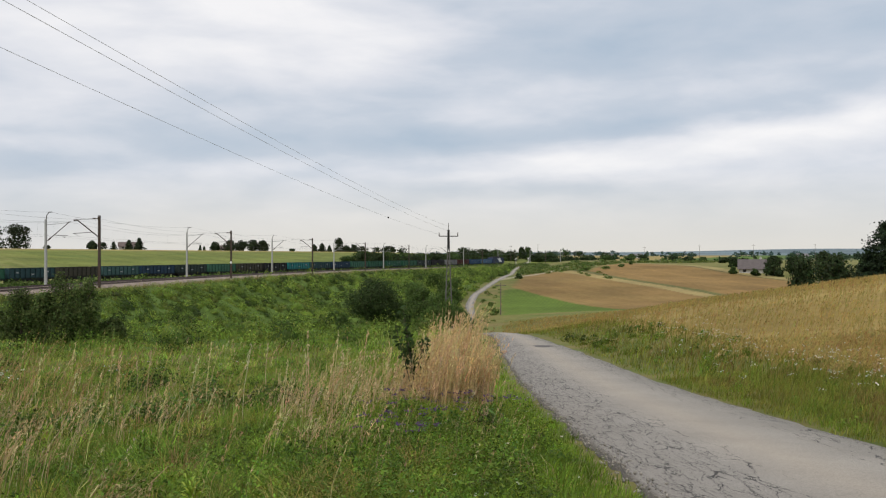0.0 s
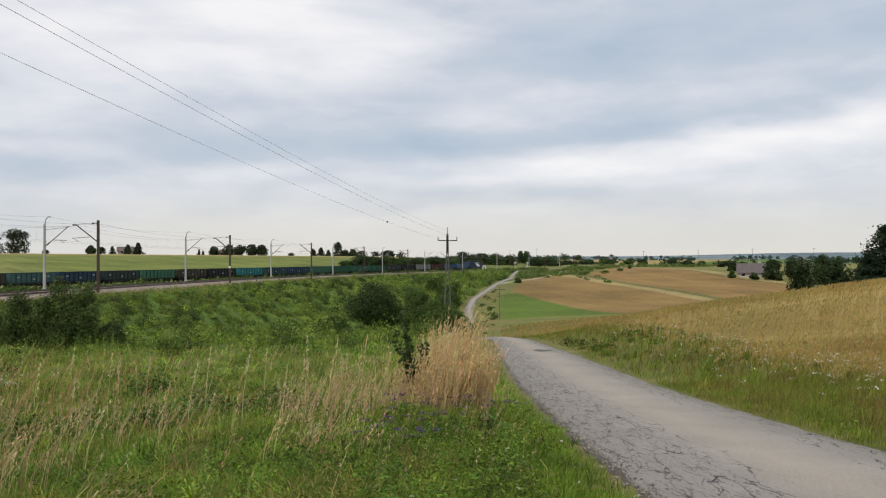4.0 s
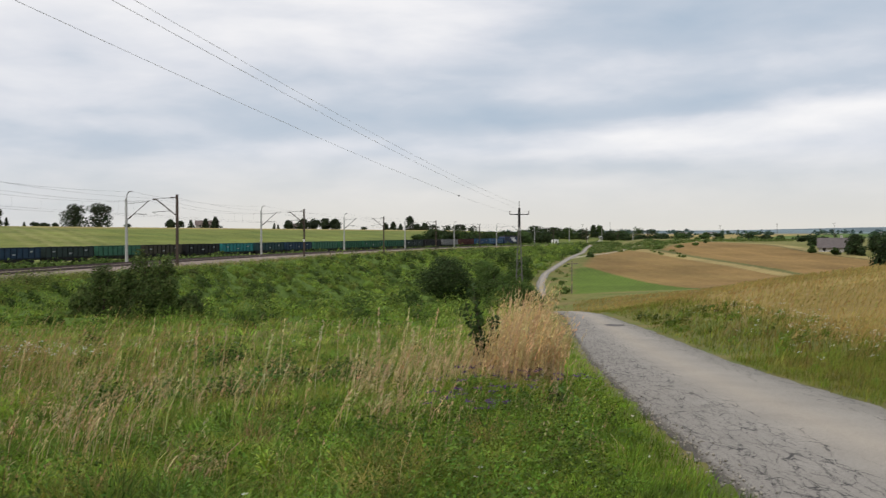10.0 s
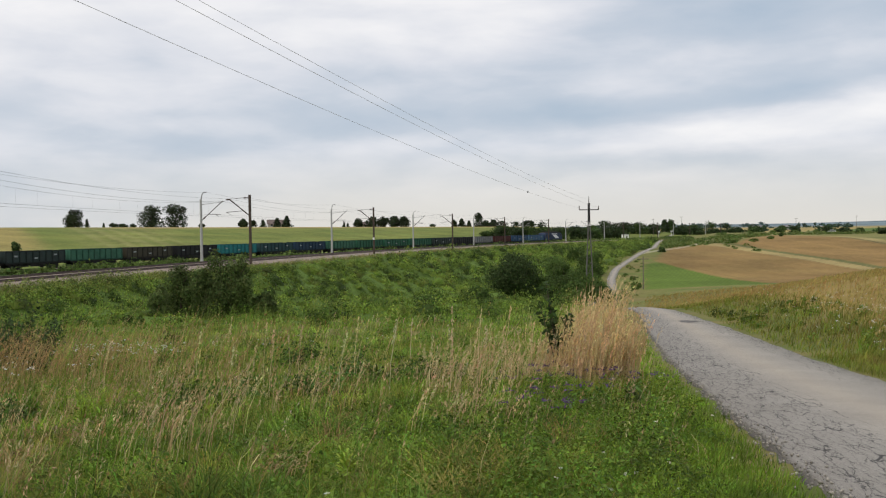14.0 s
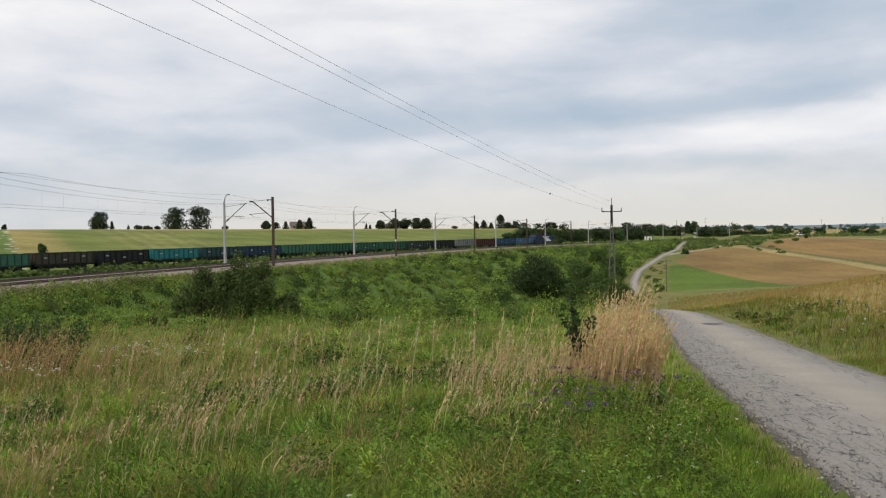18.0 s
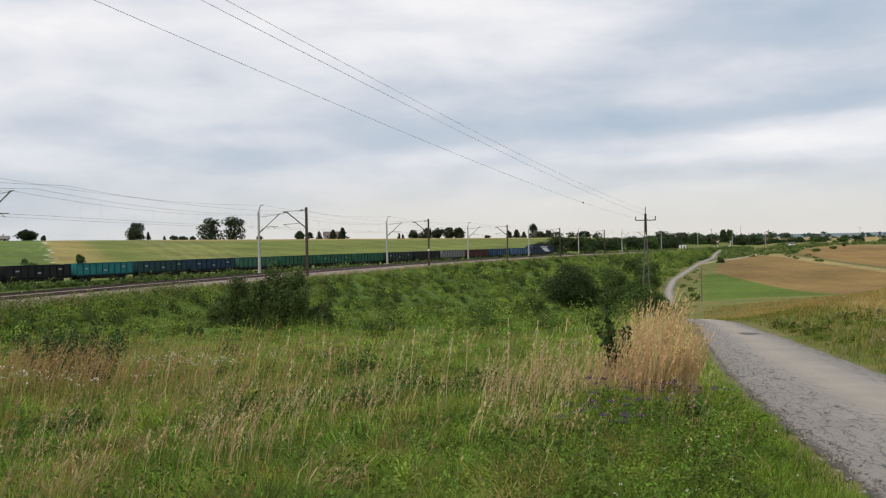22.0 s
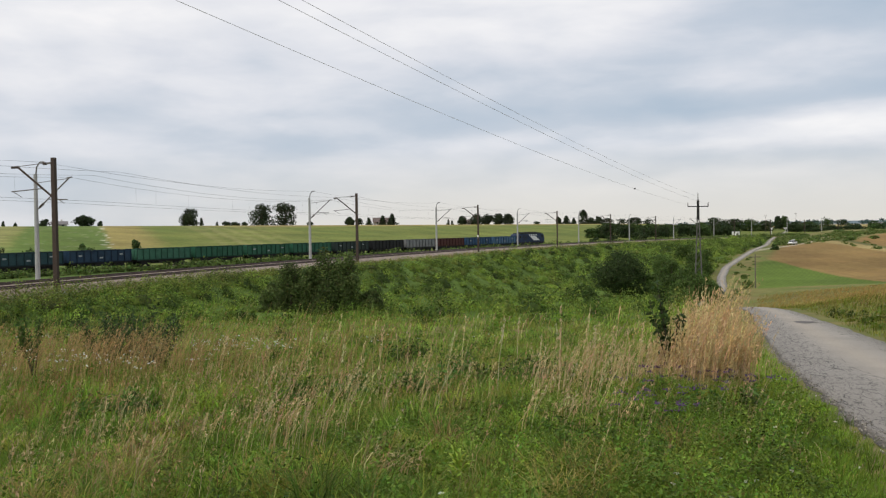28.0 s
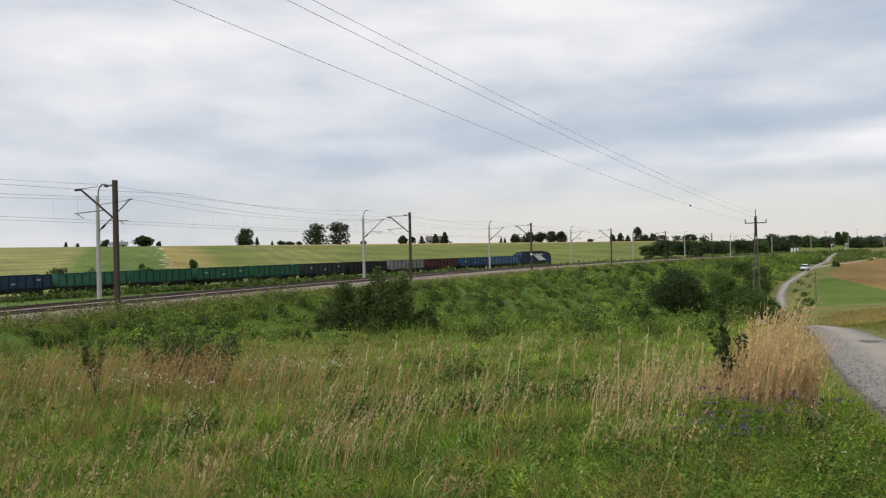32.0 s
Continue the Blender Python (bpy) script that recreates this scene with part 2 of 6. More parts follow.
M_ASPHALT = asphalt()
M_CONCRETE = material("mast_concrete", (0.34, 0.34, 0.325), 0.8, vary=0.2, scale=1.5, fine=20.0)
M_RUSTMAST = material("brown_painted_steel", (0.055, 0.038, 0.028), 0.7, vary=0.3, scale=1.0, fine=15.0)
M_STEEL = material("dull_steel", (0.22, 0.21, 0.20), 0.5, 0.6, vary=0.2, scale=3.0)
M_WIRE = material("dark_wire", (0.10, 0.10, 0.105), 0.6, 0.3, vary=0.05)
M_RAIL = material("rusty_rail", (0.045, 0.028, 0.021), 0.7, 0.2, vary=0.25, scale=2.0)
M_SLOPE = material("ballast_slope", (0.27, 0.215, 0.175), 0.95, vary=0.5, scale=0.9, fine=11.0, bump=0.8)
M_BALLAST = material("ballast", (0.29, 0.225, 0.185), 0.95, vary=0.4, scale=1.3, fine=14.0, bump=0.8)
M_SLEEPER = material("brown_sleeper", (0.17, 0.13, 0.108), 0.9, vary=0.3)
M_RAILTOP = material("worn_rail_top", (0.05, 0.038, 0.032), 0.65, 0.3, vary=0.15)
M_GLASS = material("dark_glass", (0.02, 0.025, 0.03), 0.08, vary=0.02, bump=0, spec=0.6)
M_BLACK = material("black_underframe", (0.02, 0.019, 0.018), 0.7, vary=0.3)
M_COAL = material("coal_load", (0.014, 0.014, 0.015), 0.75, vary=0.5, scale=3, fine=9, bump=0.9)
M_WHITE = material("white_paint", (0.72, 0.72, 0.70), 0.5, vary=0.1)
M_BARK = material("bark", (0.07, 0.055, 0.04), 0.95, vary=0.4, scale=4)
M_PWIRE = material("aluminium_wire", (0.52, 0.525, 0.54), 0.55, 0.3, vary=0.05)
M_GREYPOLE = material("grey_pole_concrete", (0.12, 0.115, 0.105), 0.85, vary=0.2, scale=1.5)

# ---- plan: two railways, the lane and the lie of the land ----
def arc(x0, y0, h, k, dk, s):
    """Points and headings along a line whose curvature k changes by dk a metre."""
    s = np.atleast_1d(np.asarray(s, float))
    u = (np.arange(80) + 0.5) / 80
    v = s[:, None] * u
    th = h + k * v + dk * v * v / 2
    return x0 + np.sin(th).mean(1) * s, y0 + np.cos(th).mean(1) * s, h + k * s + dk * s * s / 2


def goods_line(s):
    """The single track on which the train runs."""
    return arc(-110.06, 90.0, 0.2221, 0.000867, -1.77e-6, s)


SPAN = 52.0  # from mast to mast


def main_line(s):
    """The foot line of the far masts of the electrified double track."""
    return arc(-46.29, 58.84, -0.039, 0.001129, -0.617e-6, s)


def rail_level(s):
    return -3.22 - 0.0072 * s


GOODS_Z = -6.05
s_main = np.arange(-260, 760, 2.0)
mx, my, mh = main_line(s_main)
# the middle of the double track lies to the right of the far masts
MID = 3.75
cx, cy = mx + np.cos(mh) * MID, my - np.sin(mh) * MID
s_goods = np.arange(-420, 640, 2.0)
gx, gy, gh = goods_line(s_goods)


def beside(x, y, px, py, ph, step=1):
    """Signed distance (right positive) from the nearest point of a line, and that point's index."""
    x, y = np.asarray(x, float).ravel(), np.asarray(y, float).ravel()
    best, idx = np.empty(len(x)), np.empty(len(x), int)
    for a in range(0, len(x), 20000):
        b = slice(a, a + 20000)
        d = (x[b, None] - px[None, ::step]) ** 2 + (y[b, None] - py[None, ::step]) ** 2
        idx[b] = d.argmin(1) * step
    dx, dy = x - px[idx], y - py[idx]
    side = dx * np.cos(ph[idx]) - dy * np.sin(ph[idx])
    dist = np.hypot(dx, dy)
    signed = np.where(side >= 0, dist, -dist)
    return np.where((dist < 40) & (np.abs(side) > 0.7 * dist - 3), side, signed), idx


def smooth(a, b, v):
    t = np.clip((v - a) / (b - a), 0, 1)
    return t * t * (3 - 2 * t)


# the fall of the hill into the valley and its rise beyond, along the lane
FALL_Y = (-400, -60, 0, 16, 24, 38, 50, 60, 70, 85, 110, 135, 154, 175, 200, 221, 255, 280, 309, 400, 497, 700, 1500, 2300, 3000, 3600, 5000)
FALL_Z = (6, 2.6, -1.5, -2.78, -3.33, -4.08, -4.52, -5.05, -6.15, -8.2, -9.8, -10.2, -10.1, -9.6, -8.9, -8.1, -7.25, -7.0, -6.9, -6.85, -6.75, -6.4, -5, -4, 8, 13, 13)
_y = np.linspace(-400, 5000, 5401)
_z = np.interp(_y, FALL_Y, FALL_Z)
_k = np.hanning(13)
_z = np.convolve(np.pad(_z, 6, mode="edge"), _k / _k.sum(), "valid")


def fall(q):
    return np.interp(q, _y, _z)


def land(x, y):
    """Height of the ground, without the ballast beds."""
    x, y = np.asarray(x, float), np.asarray(y, float)
    shape = x.shape
    x, y = x.ravel(), y.ravel()
    q = np.where(x < 0, np.sign(y) * np.hypot(0.8 * np.minimum(x, 0) * smooth(-30, 30, y), y), y)
    far = np.hypot(x, y)
    z = fall(np.where(far > 1200, far, q))
    z = np.where(far > 1500, -5 + (z + 5) * (0.2 + 0.8 * smooth(0.0, 0.45, np.arctan2(x, y)) + 0.12 * np.sin(np.arctan2(x, y) * 21)), z)
    z = z - 0.35 * smooth(0, -7, x) * smooth(3, 12, far) * smooth(90, 50, far)
    # the cornfield climbs away from the lane
    z = z + (0.13 * np.clip(x - 6.5, 0, 60) + 0.5 * smooth(6.5, 16, x)) * smooth(0, 60, y) * (1 - smooth(92, 185, y))
    # a broad swell on the far side of the valley
    z = z + 2.4 * smooth(4, 30, x - np.interp(y, (200, 255, 309, 390, 476, 600), (7, 14.6, 22, 29.5, 38, 54))) * smooth(250, 335, y) * (1 - smooth(520, 700, y))
    # level strip between the railways, and the long hill behind the train
    dm, im = beside(x, y, cx, cy, mh, 4)
    dg, ig = beside(x, y, gx, gy, gh, 4)
    top = 2.6 - 0.0046 * (np.clip(y, 0, 1200) - 243)
    hill = -6.5 + (top + 6.5) * smooth(6, 150, -dg) ** 0.8 - 6 * smooth(180, 420, -dg)
    strip = np.where(dg > 0, -6.5, hill)
    west = smooth(3, -9, dm) * smooth(760, 640, y)
    z = z * (1 - west) + strip * west
    # embankment of the main line
    lvl = rail_level(s_main[im]) - 0.75
    bank = lvl - np.clip(np.abs(dm) - 6.2, 0, None) * np.where(dm > 0, 0.50, 0.6)
    live = smooth(640, 560, y)
    z = np.where(live > 0.5, np.maximum(z, bank), z)
    # hummocks and gullies on the slope
    z = z + 0.62 * fbm(x, y, 11, 201) * smooth(7.5, 13, dm) * smooth(44, 30, dm) * smooth(48, 58, far) * smooth(240, 200, y)
    return z.reshape(shape)


# the lane: over the brow, round to the left, through the dip and up to the crossing
LANE = [(3.55, -40), (3.70, -8), (3.77, 8), (3.82, 16), (3.88, 24), (4.0, 32), (4.12, 40), (4.05, 45), (3.98, 50), (3.95, 55), (2.9, 65), (0.7, 76), (-0.6, 92), (0.2, 112), (2.6, 134), (4.4, 154),
        (4.8, 175), (6.5, 200), (9.8, 221), (14.6, 255), (22.2, 309), (29.5, 390), (38.2, 476), (41, 500), (46, 540), (54, 600)]
LANE_HALF = 1.78


def along(points, step):
    """A smooth line through plan points."""
    p = np.array(points, float)
    d = np.r_[0, np.cumsum(np.hypot(*np.diff(p, axis=0).T))]
    s = np.arange(0, d[-1], step)
    out = []
    for c in (0, 1):
        v = np.interp(s, d, p[:, c])
        n = max(3, int(11 / step) | 1)
        k = np.hanning(n + 2)[1:-1]
        out.append(np.convolve(np.pad(v, n // 2, mode="reflect", reflect_type="odd"), k / k.sum(), "valid"))
    return out[0], out[1], np.arctan2(np.gradient(out[0]), np.gradient(out[1]))


lane_x, lane_y, lane_h = along(LANE, 0.5)
TRACK = [(15.2, 258), (19.0, 271), (28.7, 295.6), (40, 327.5), (45.3, 349), (55.3, 374), (67, 396.4), (80.2, 417.4), (98, 440), (125, 470), (160, 505), (210, 550)]  # the car's field track
trk_x, trk_y, trk_h = along(TRACK, 2.0)


def mesh_of(name, verts, faces, mats, tone=None, smooth_shade=False, mat_index=None):
    me = bpy.data.meshes.new(name)
    verts = np.asarray(verts, np.float32)
    faces = np.asarray(faces, np.int32)
    k = faces.shape[1]
    me.vertices.add(len(verts))
    me.vertices.foreach_set("co", verts.ravel())
    me.loops.add(faces.size)
    me.loops.foreach_set("vertex_index", faces.ravel())
    me.polygons.add(len(faces))
    me.polygons.foreach_set("loop_start", np.arange(0, faces.size, k, dtype=np.int32))
    if smooth_shade:
        me.polygons.foreach_set("use_smooth", np.ones(len(faces), bool))
    for m in (mats if isinstance(mats, (list, tuple)) else [mats]):
        me.materials.append(m)
    if mat_index is not None:
        me.polygons.foreach_set("material_index", np.asarray(mat_index, np.int32))
    if tone is not None:
        at = me.color_attributes.new("tone", "FLOAT_COLOR", "POINT")
        at.data.foreach_set("color", np.c_[np.asarray(tone, np.float32), np.ones(len(tone), np.float32)].ravel())
    me.update(calc_edges=True)
    return me


def fbm(x, y, scale, seed=0):
    """Cheap smooth noise from summed sines, -1 to 1."""
    r = np.random.RandomState(seed)
    v = np.zeros_like(np.asarray(x, float))
    for i in range(9):
        a, w, p = r.rand() * 6.283, (0.6 + 1.9 * r.rand()) / scale * 6.283, r.rand() * 6.283
        v += np.sin((x * np.cos(a) + y * np.sin(a)) * w + p + 1.3 * np.sin((y * np.cos(a) - x * np.sin(a)) * w * 0.7 + p * 2))
    return v / 4.5


C_MEADOW, C_MEADOW2 = np.array((0.11, 0.135, 0.035)), np.array((0.19, 0.155, 0.06))
C_BANK = np.array((0.09, 0.14, 0.03))
C_CORN, C_CORN2 = np.array((0.29, 0.215, 0.075)), np.array((0.25, 0.18, 0.06))
C_TAN, C_GREEN, C_DGREEN = np.array((0.205, 0.13, 0.048)), np.array((0.125, 0.158, 0.038)), np.array((0.09, 0.136, 0.021))
C_OLIVE = np.array((0.155, 0.175, 0.042))


def tones(x, y):
    """Colour of turf, crops and fallow, by the pattern of the fields."""
    n = len(x)
    col = np.empty((n, 3))
    mixv = lambda a, b, f: a + (b - a) * np.clip(f, 0, 1)[:, None]
    far = np.hypot(x, y)
    col[:] = mixv(np.tile(C_MEADOW, (n, 1)), C_MEADOW2, 0.4 + 0.6 * fbm(x, y, 7, 1))
    dm, im = beside(x, y, cx, cy, mh, 4)
    dg, ig = beside(x, y, gx, gy, gh, 4)
    dl, il = beside(x, y, lane_x, lane_y, lane_h, 2)
    # right of the lane: verge, then ripening corn over the brow
    east = (dl > 0) & (y > -60)
    corn = smooth(5.0, 6.6, dl + 0.7 * fbm(x, y, 5, 4)) * (y < 190) * east
    col = mixv(col, mixv(np.tile(C_CORN, (n, 1)), C_CORN2, 0.5 + 0.6 * fbm(x, y, 22, 5)), corn)
    # the valley and its fields beyond the brow
    valley = east & (y > 112)
    v = mixv(np.tile(np.array((0.12, 0.142, 0.036)), (n, 1)), C_MEADOW2, 0.35 + 0.5 * fbm(x, y, 22, 6))
    # fields run in strips down the slope
    a, d = x + 0.19 * y, x + 0.165 * y
    v = mixv(v, np.array((0.20, 0.185, 0.065)), smooth(9, 12, dl) * smooth(-20, 30, y - 235) * 0.5)
    wig = 0.8 * fbm(x, y, 14, 21)
    green = smooth(4.2, 6.5, dl + wig) * smooth(58.6, 58.0, a + 0.3 * wig) * smooth(219, 213, y + wig) * smooth(148, 152, y)
    v = mixv(v, C_DGREEN * (1 + 0.12 * np.sin(a * 9))[:, None], green)
    b = x + 0.155 * y
    tan1 = smooth(4.5, 7, dl + wig) * smooth(57.9, 58.5, a) * smooth(83.9, 83.4, b + 0.2 * wig) * smooth(312, 304, y + wig)
    v = mixv(v, mixv(np.tile(C_TAN, (n, 1)), C_CORN, 0.12 + 0.12 * np.sin(a * 0.8) * np.sin(a * 2.1) + 0.15 * fbm(x, y, 40, 22)), tan1)
    # a light strip, a green balk, and the larger field up to the far edge
    down = smooth(180, 200, y)
    v = mixv(v, np.array((0.30, 0.235, 0.10)), smooth(83.5, 84.0, b) * smooth(88.6, 88.2, b + 0.3 * wig) * smooth(335, 300, y) * down)
    v = mixv(v, np.array((0.115, 0.118, 0.04)), smooth(88.2, 88.7, b + 0.4 * wig) * smooth(91.6, 91.0, b + 0.4 * wig) * smooth(345, 320, y) * down)
    left = 46 + (y - 302) * 0.3
    rim = np.interp(y, (180, 250, 286, 330, 367, 405), (102, 90.5, 85.6, 83.6, 82.0, 77.0))
    tan2 = smooth(91.1, 91.7, b + 0.4 * wig) * smooth(0, 0.5, rim - x) * smooth(0, 3, x - left + wig) * down
    v = mixv(v, C_TAN * (1.12 + 0.16 * smooth(0.7, 1.0, np.sin(d * 0.45)) + 0.07 * np.sin(d * 2.3))[:, None], tan2)
    v = mixv(v, np.array((0.085, 0.07, 0.028)), smooth(0, 0.3, x - rim) * smooth(1.5, 1.0, x - rim) * smooth(405, 390, y) * down)
    light = smooth(1.0, 1.5, x - rim) * smooth(7.0, 6.0, x - rim) * smooth(420, 380, y) * down
    v = mixv(v, np.array((0.29, 0.235, 0.10)), light)
    trk = beside(x, y, trk_x, trk_y, trk_h, 2)[0]
    v = mixv(v, np.array((0.42, 0.38, 0.30)), smooth(1.5, 1.0, np.abs(trk)) * (np.abs(trk) > 0.25) * 0.8)
    col = np.where(valley[:, None], v, col)
    # embankment, strip and the hill behind
    slope = ((dm > 0) & (dm < 40) & (far > 46)).astype(float) * smooth(640, 560, y) * (dl < -1)
    col = mixv(col, C_BANK * 1.0, slope)
    west = (dm < 2) & (y > -200)
    h = mixv(np.tile(C_GREEN, (n, 1)), C_OLIVE, 0.5 + 0.6 * fbm(x, y, 60, 8))
    stripe = smooth(0.25, 0.9, np.sin(dg * 0.16 + 0.02 * s_goods[ig]))
    h = mixv(h, C_OLIVE * 1.1, 0.35 * stripe)
    ripe = smooth(-110, -128, dg) * smooth(170, 215, s_goods[ig])
    h = mixv(h, np.array((0.30, 0.235, 0.09)), ripe)
    # fields on the near end of the hill meet along a slanting balk
    e = (x + 103) * 0.81 + (y - 153.5) * 0.587 + 1.5 * fbm(x, y, 12, 71)
    h = mixv(h, np.array((0.30, 0.235, 0.085)), smooth(-1, 1, e) * smooth(17, 8, e) * smooth(-28, -60, dg) * 0.8)
    h = mixv(h, np.array((0.24, 0.225, 0.085)), smooth(20, 34, e) * smooth(70, 40, e) * (0.35 + 0.3 * np.sin(e * 1.1)))
    rough = smooth(1, -1, e) * smooth(-24, -20, e)
    h = mixv(h, np.array((0.10, 0.155, 0.035)), rough * (0.8 + 0.2 * fbm(x, y, 8, 72)))
    h = mixv(h, np.array((0.36, 0.34, 0.24)), rough * smooth(0.6, 0.9, fbm(x, y, 6, 73)) * 0.2)
    h = mixv(h, np.array((0.45, 0.43, 0.32)), smooth(1.2, 0.4, np.abs(e)) * smooth(0.1, 0.5, fbm(x, y, 7, 74)))
    h = h * (1 - 0.16 * smooth(0.93, 1.0, np.cos(e * 6.283 / 17)) * smooth(24, 34, e))[:, None]
    rough2 = smooth(-20, -25, e)
    h = mixv(h, np.array((0.24, 0.235, 0.085)) * (1 + 0.18 * np.sin(dg * 0.8))[:, None], rough2 * 0.85)
    h = mixv(h, C_BANK * 1.0, smooth(-13, -8, dg + 3 * fbm(x, y, 9, 9)))
    col = np.where(west[:, None], h, col)
    # haze painted into the colour: distance turns blue-green and then blue
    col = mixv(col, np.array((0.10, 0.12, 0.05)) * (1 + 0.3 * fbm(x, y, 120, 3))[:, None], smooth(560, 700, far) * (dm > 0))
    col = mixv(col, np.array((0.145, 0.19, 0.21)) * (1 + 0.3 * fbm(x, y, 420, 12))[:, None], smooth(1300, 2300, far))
    return np.clip(col, 0.005, 1)


def build_ground():
    az = np.radians(np.r_[np.arange(-180, -48, 3.0), np.arange(-48, 28, 0.125), np.arange(28, 179, 3.0), 180.0])
    r = np.r_[0.0, 0.5, np.geomspace(1.2, 40, 90), np.arange(41, 130, 1.0), np.geomspace(130, 620, 150), np.geomspace(640, 4600, 40)]
    A, R = np.meshgrid(az, r)
    X, Y = np.sin(A) * R, np.cos(A) * R
    Z = land(X, Y)
    x, y, z = X.ravel(), Y.ravel(), Z.ravel()
    far = np.hypot(x, y)
    z = z + 0.05 * fbm(x, y, 2.5, 2) * smooth(2, 6, far) * smooth(400, 100, far)
    # the lane's bed is cut flat under the asphalt
    dl, il = beside(x, y, lane_x, lane_y, lane_h, 2)
    lz = land(lane_x, lane_y)[il]
    flat = smooth(3.6, 2.1, np.abs(dl))
    z = z * (1 - flat) + (lz - 0.09) * flat
    na, nr = len(az), len(r)
    i = np.arange(nr - 1)[:, None] * na + np.arange(na - 1)[None]
    f = np.stack([i, i + na, i + na + 1, i + 1], -1).reshape(-1, 4)
    v = np.c_[x, y, z]
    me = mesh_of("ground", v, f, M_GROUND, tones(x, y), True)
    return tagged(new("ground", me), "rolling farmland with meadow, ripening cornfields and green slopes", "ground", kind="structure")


build_ground()


def ribbon(px, py, ph, offsets, zs, heights):
    """A strip with a cross section: offsets to the right and heights over zs."""
    k = len(offsets)
    v = []
    for o, hgt in zip(offsets, heights):
        v.append(np.c_[px + np.cos(ph) * o, py - np.sin(ph) * o, zs + hgt])
    v = np.stack(v, 1).reshape(-1, 3)
    i = np.arange(len(px) - 1)[:, None] * k + np.arange(k - 1)[None]
    return v, np.stack([i, i + 1, i + k + 1, i + k], -1).reshape(-1, 4)


def build_lane():
    far = smooth(60, 150, lane_y)
    half = np.interp(lane_y, (0, 16, 22, 32, 40, 45, 50, 56, 62), (1.81, 1.79, 1.76, 1.71, 1.60, 1.38, 1.20, 1.08, 1.05)) - 0.30 * far
    z = land(lane_x, lane_y)
    v = []
    wob = 0.07 * fbm(lane_x, lane_y * 1.0, 3.0, 11)
    for o, hgt in ((-1.06, -0.10), (-1.0, -0.02), (-0.5, 0.03), (0, 0.045), (0.5, 0.03), (1.0, -0.02), (1.06, -0.10)):
        oo = o * half + wob * (abs(o) >= 1)
        v.append(np.c_[lane_x + np.cos(lane_h) * oo, lane_y - np.sin(lane_h) * oo, z + hgt])
    v = np.stack(v, 1).reshape(-1, 3)
    k = 7
    across = np.tile(np.array((0.0, 0.03, 0.26, 0.5, 0.74, 0.97, 1.0)), len(lane_x))
    i = np.arange(len(lane_x) - 1)[:, None] * k + np.arange(k - 1)[None]
    f = np.stack([i, i + 1, i + k + 1, i + k], -1).reshape(-1, 4)
    return tagged(new("road", mesh_of("road", v, f, M_ASPHALT, np.c_[across, across, across], True)), "narrow cracked grey asphalt lane with broken edges", "road", kind="structure")


build_lane()

# ---- helpers for things ----
def part(name, bm, mat, parent=None, label="", shade=False):
    """Links a bmesh as one mesh object, under a thing or a part."""
    me = bpy.data.meshes.new(name)
    bmesh.ops.recalc_face_normals(bm, faces=bm.faces)
    bm.to_mesh(me)
    bm.free()
    me.materials.append(mat)
    if shade:
        for p in me.polygons:
            p.use_smooth = True
    ob = new(name, me)
    if parent:
        ob.parent = parent
    return tagged(ob, label)


def twin(name, ob, parent, x=0, y=0, z=0, rz=0, label=""):
    """Another part on the same mesh."""
    o = new(name, ob.data)
    o.parent = parent
    o.matrix_basis = pose(x, y, z, 0, 0, rz)
    return tagged(o, label)


def box(bm, x0, x1, y0, y1, z0, z1, bevel=0.0):
    m = Matrix.LocRotScale(((x0 + x1) / 2, (y0 + y1) / 2, (z0 + z1) / 2), None, (x1 - x0, y1 - y0, z1 - z0))
    r = bmesh.ops.create_cube(bm, size=1, matrix=m)
    if bevel:
        vs = set(r["verts"])
        es = [e for e in bm.edges if e.verts[0] in vs and e.verts[1] in vs]
        bmesh.ops.bevel(bm, geom=es, offset=bevel, segments=1, affect="EDGES")
    return bm


def bar(bm, p, q, r, r2=None, seg=6):
    """A round rod from p to q."""
    p, q = Vector(p), Vector(q)
    d = q - p
    m = Matrix.Translation((p + q) / 2) @ d.to_track_quat("Z", "Y").to_matrix().to_4x4()
    bmesh.ops.create_cone(bm, cap_ends=True, segments=seg, radius1=r, radius2=r if r2 is None else r2, depth=d.length, matrix=m)
    return bm


def slab(bm, pts, y0, y1):
    """An outline in x and z, drawn out along y."""
    a = [bm.verts.new((x, y0, z)) for x, z in pts]
    b = [bm.verts.new((x, y1, z)) for x, z in pts]
    bm.faces.new(a)
    bm.faces.new(b[::-1])
    for i in range(len(pts)):
        j = (i + 1) % len(pts)
        bm.faces.new((a[i], b[i], b[j], a[j]))
    return bm


def B():
    return bmesh.new()


def thing(name, label, category, m=None, group=""):
    ob = new(name)
    ob.empty_display_size = 0.2
    if m is not None:
        ob.matrix_basis = m
    return tagged(ob, label, category, group)


def ground_at(x, y):
    return float(land(np.array([float(x)]), np.array([float(y)]))[0])


def wire_mesh(points, r):
    """A thin three-sided rod along points."""
    p = np.asarray(points, float)
    d = np.gradient(p, axis=0)
    d /= np.linalg.norm(d, axis=1)[:, None]
    side = np.cross(d, (0, 0, 1.0))
    side /= np.linalg.norm(side, axis=1)[:, None]
    up = np.cross(side, d)
    v = np.stack([p + r * (math.cos(a) * side + math.sin(a) * up) for a in (0.5, 2.6, 4.7)], 1).reshape(-1, 3)
    i = np.arange(len(p) - 1)[:, None] * 3
    f = np.concatenate([np.stack([i[:, 0] + a, i[:, 0] + b, i[:, 0] + 3 + b, i[:, 0] + 3 + a], -1) for a, b in ((0, 1), (1, 2), (2, 0))])
    return v, f


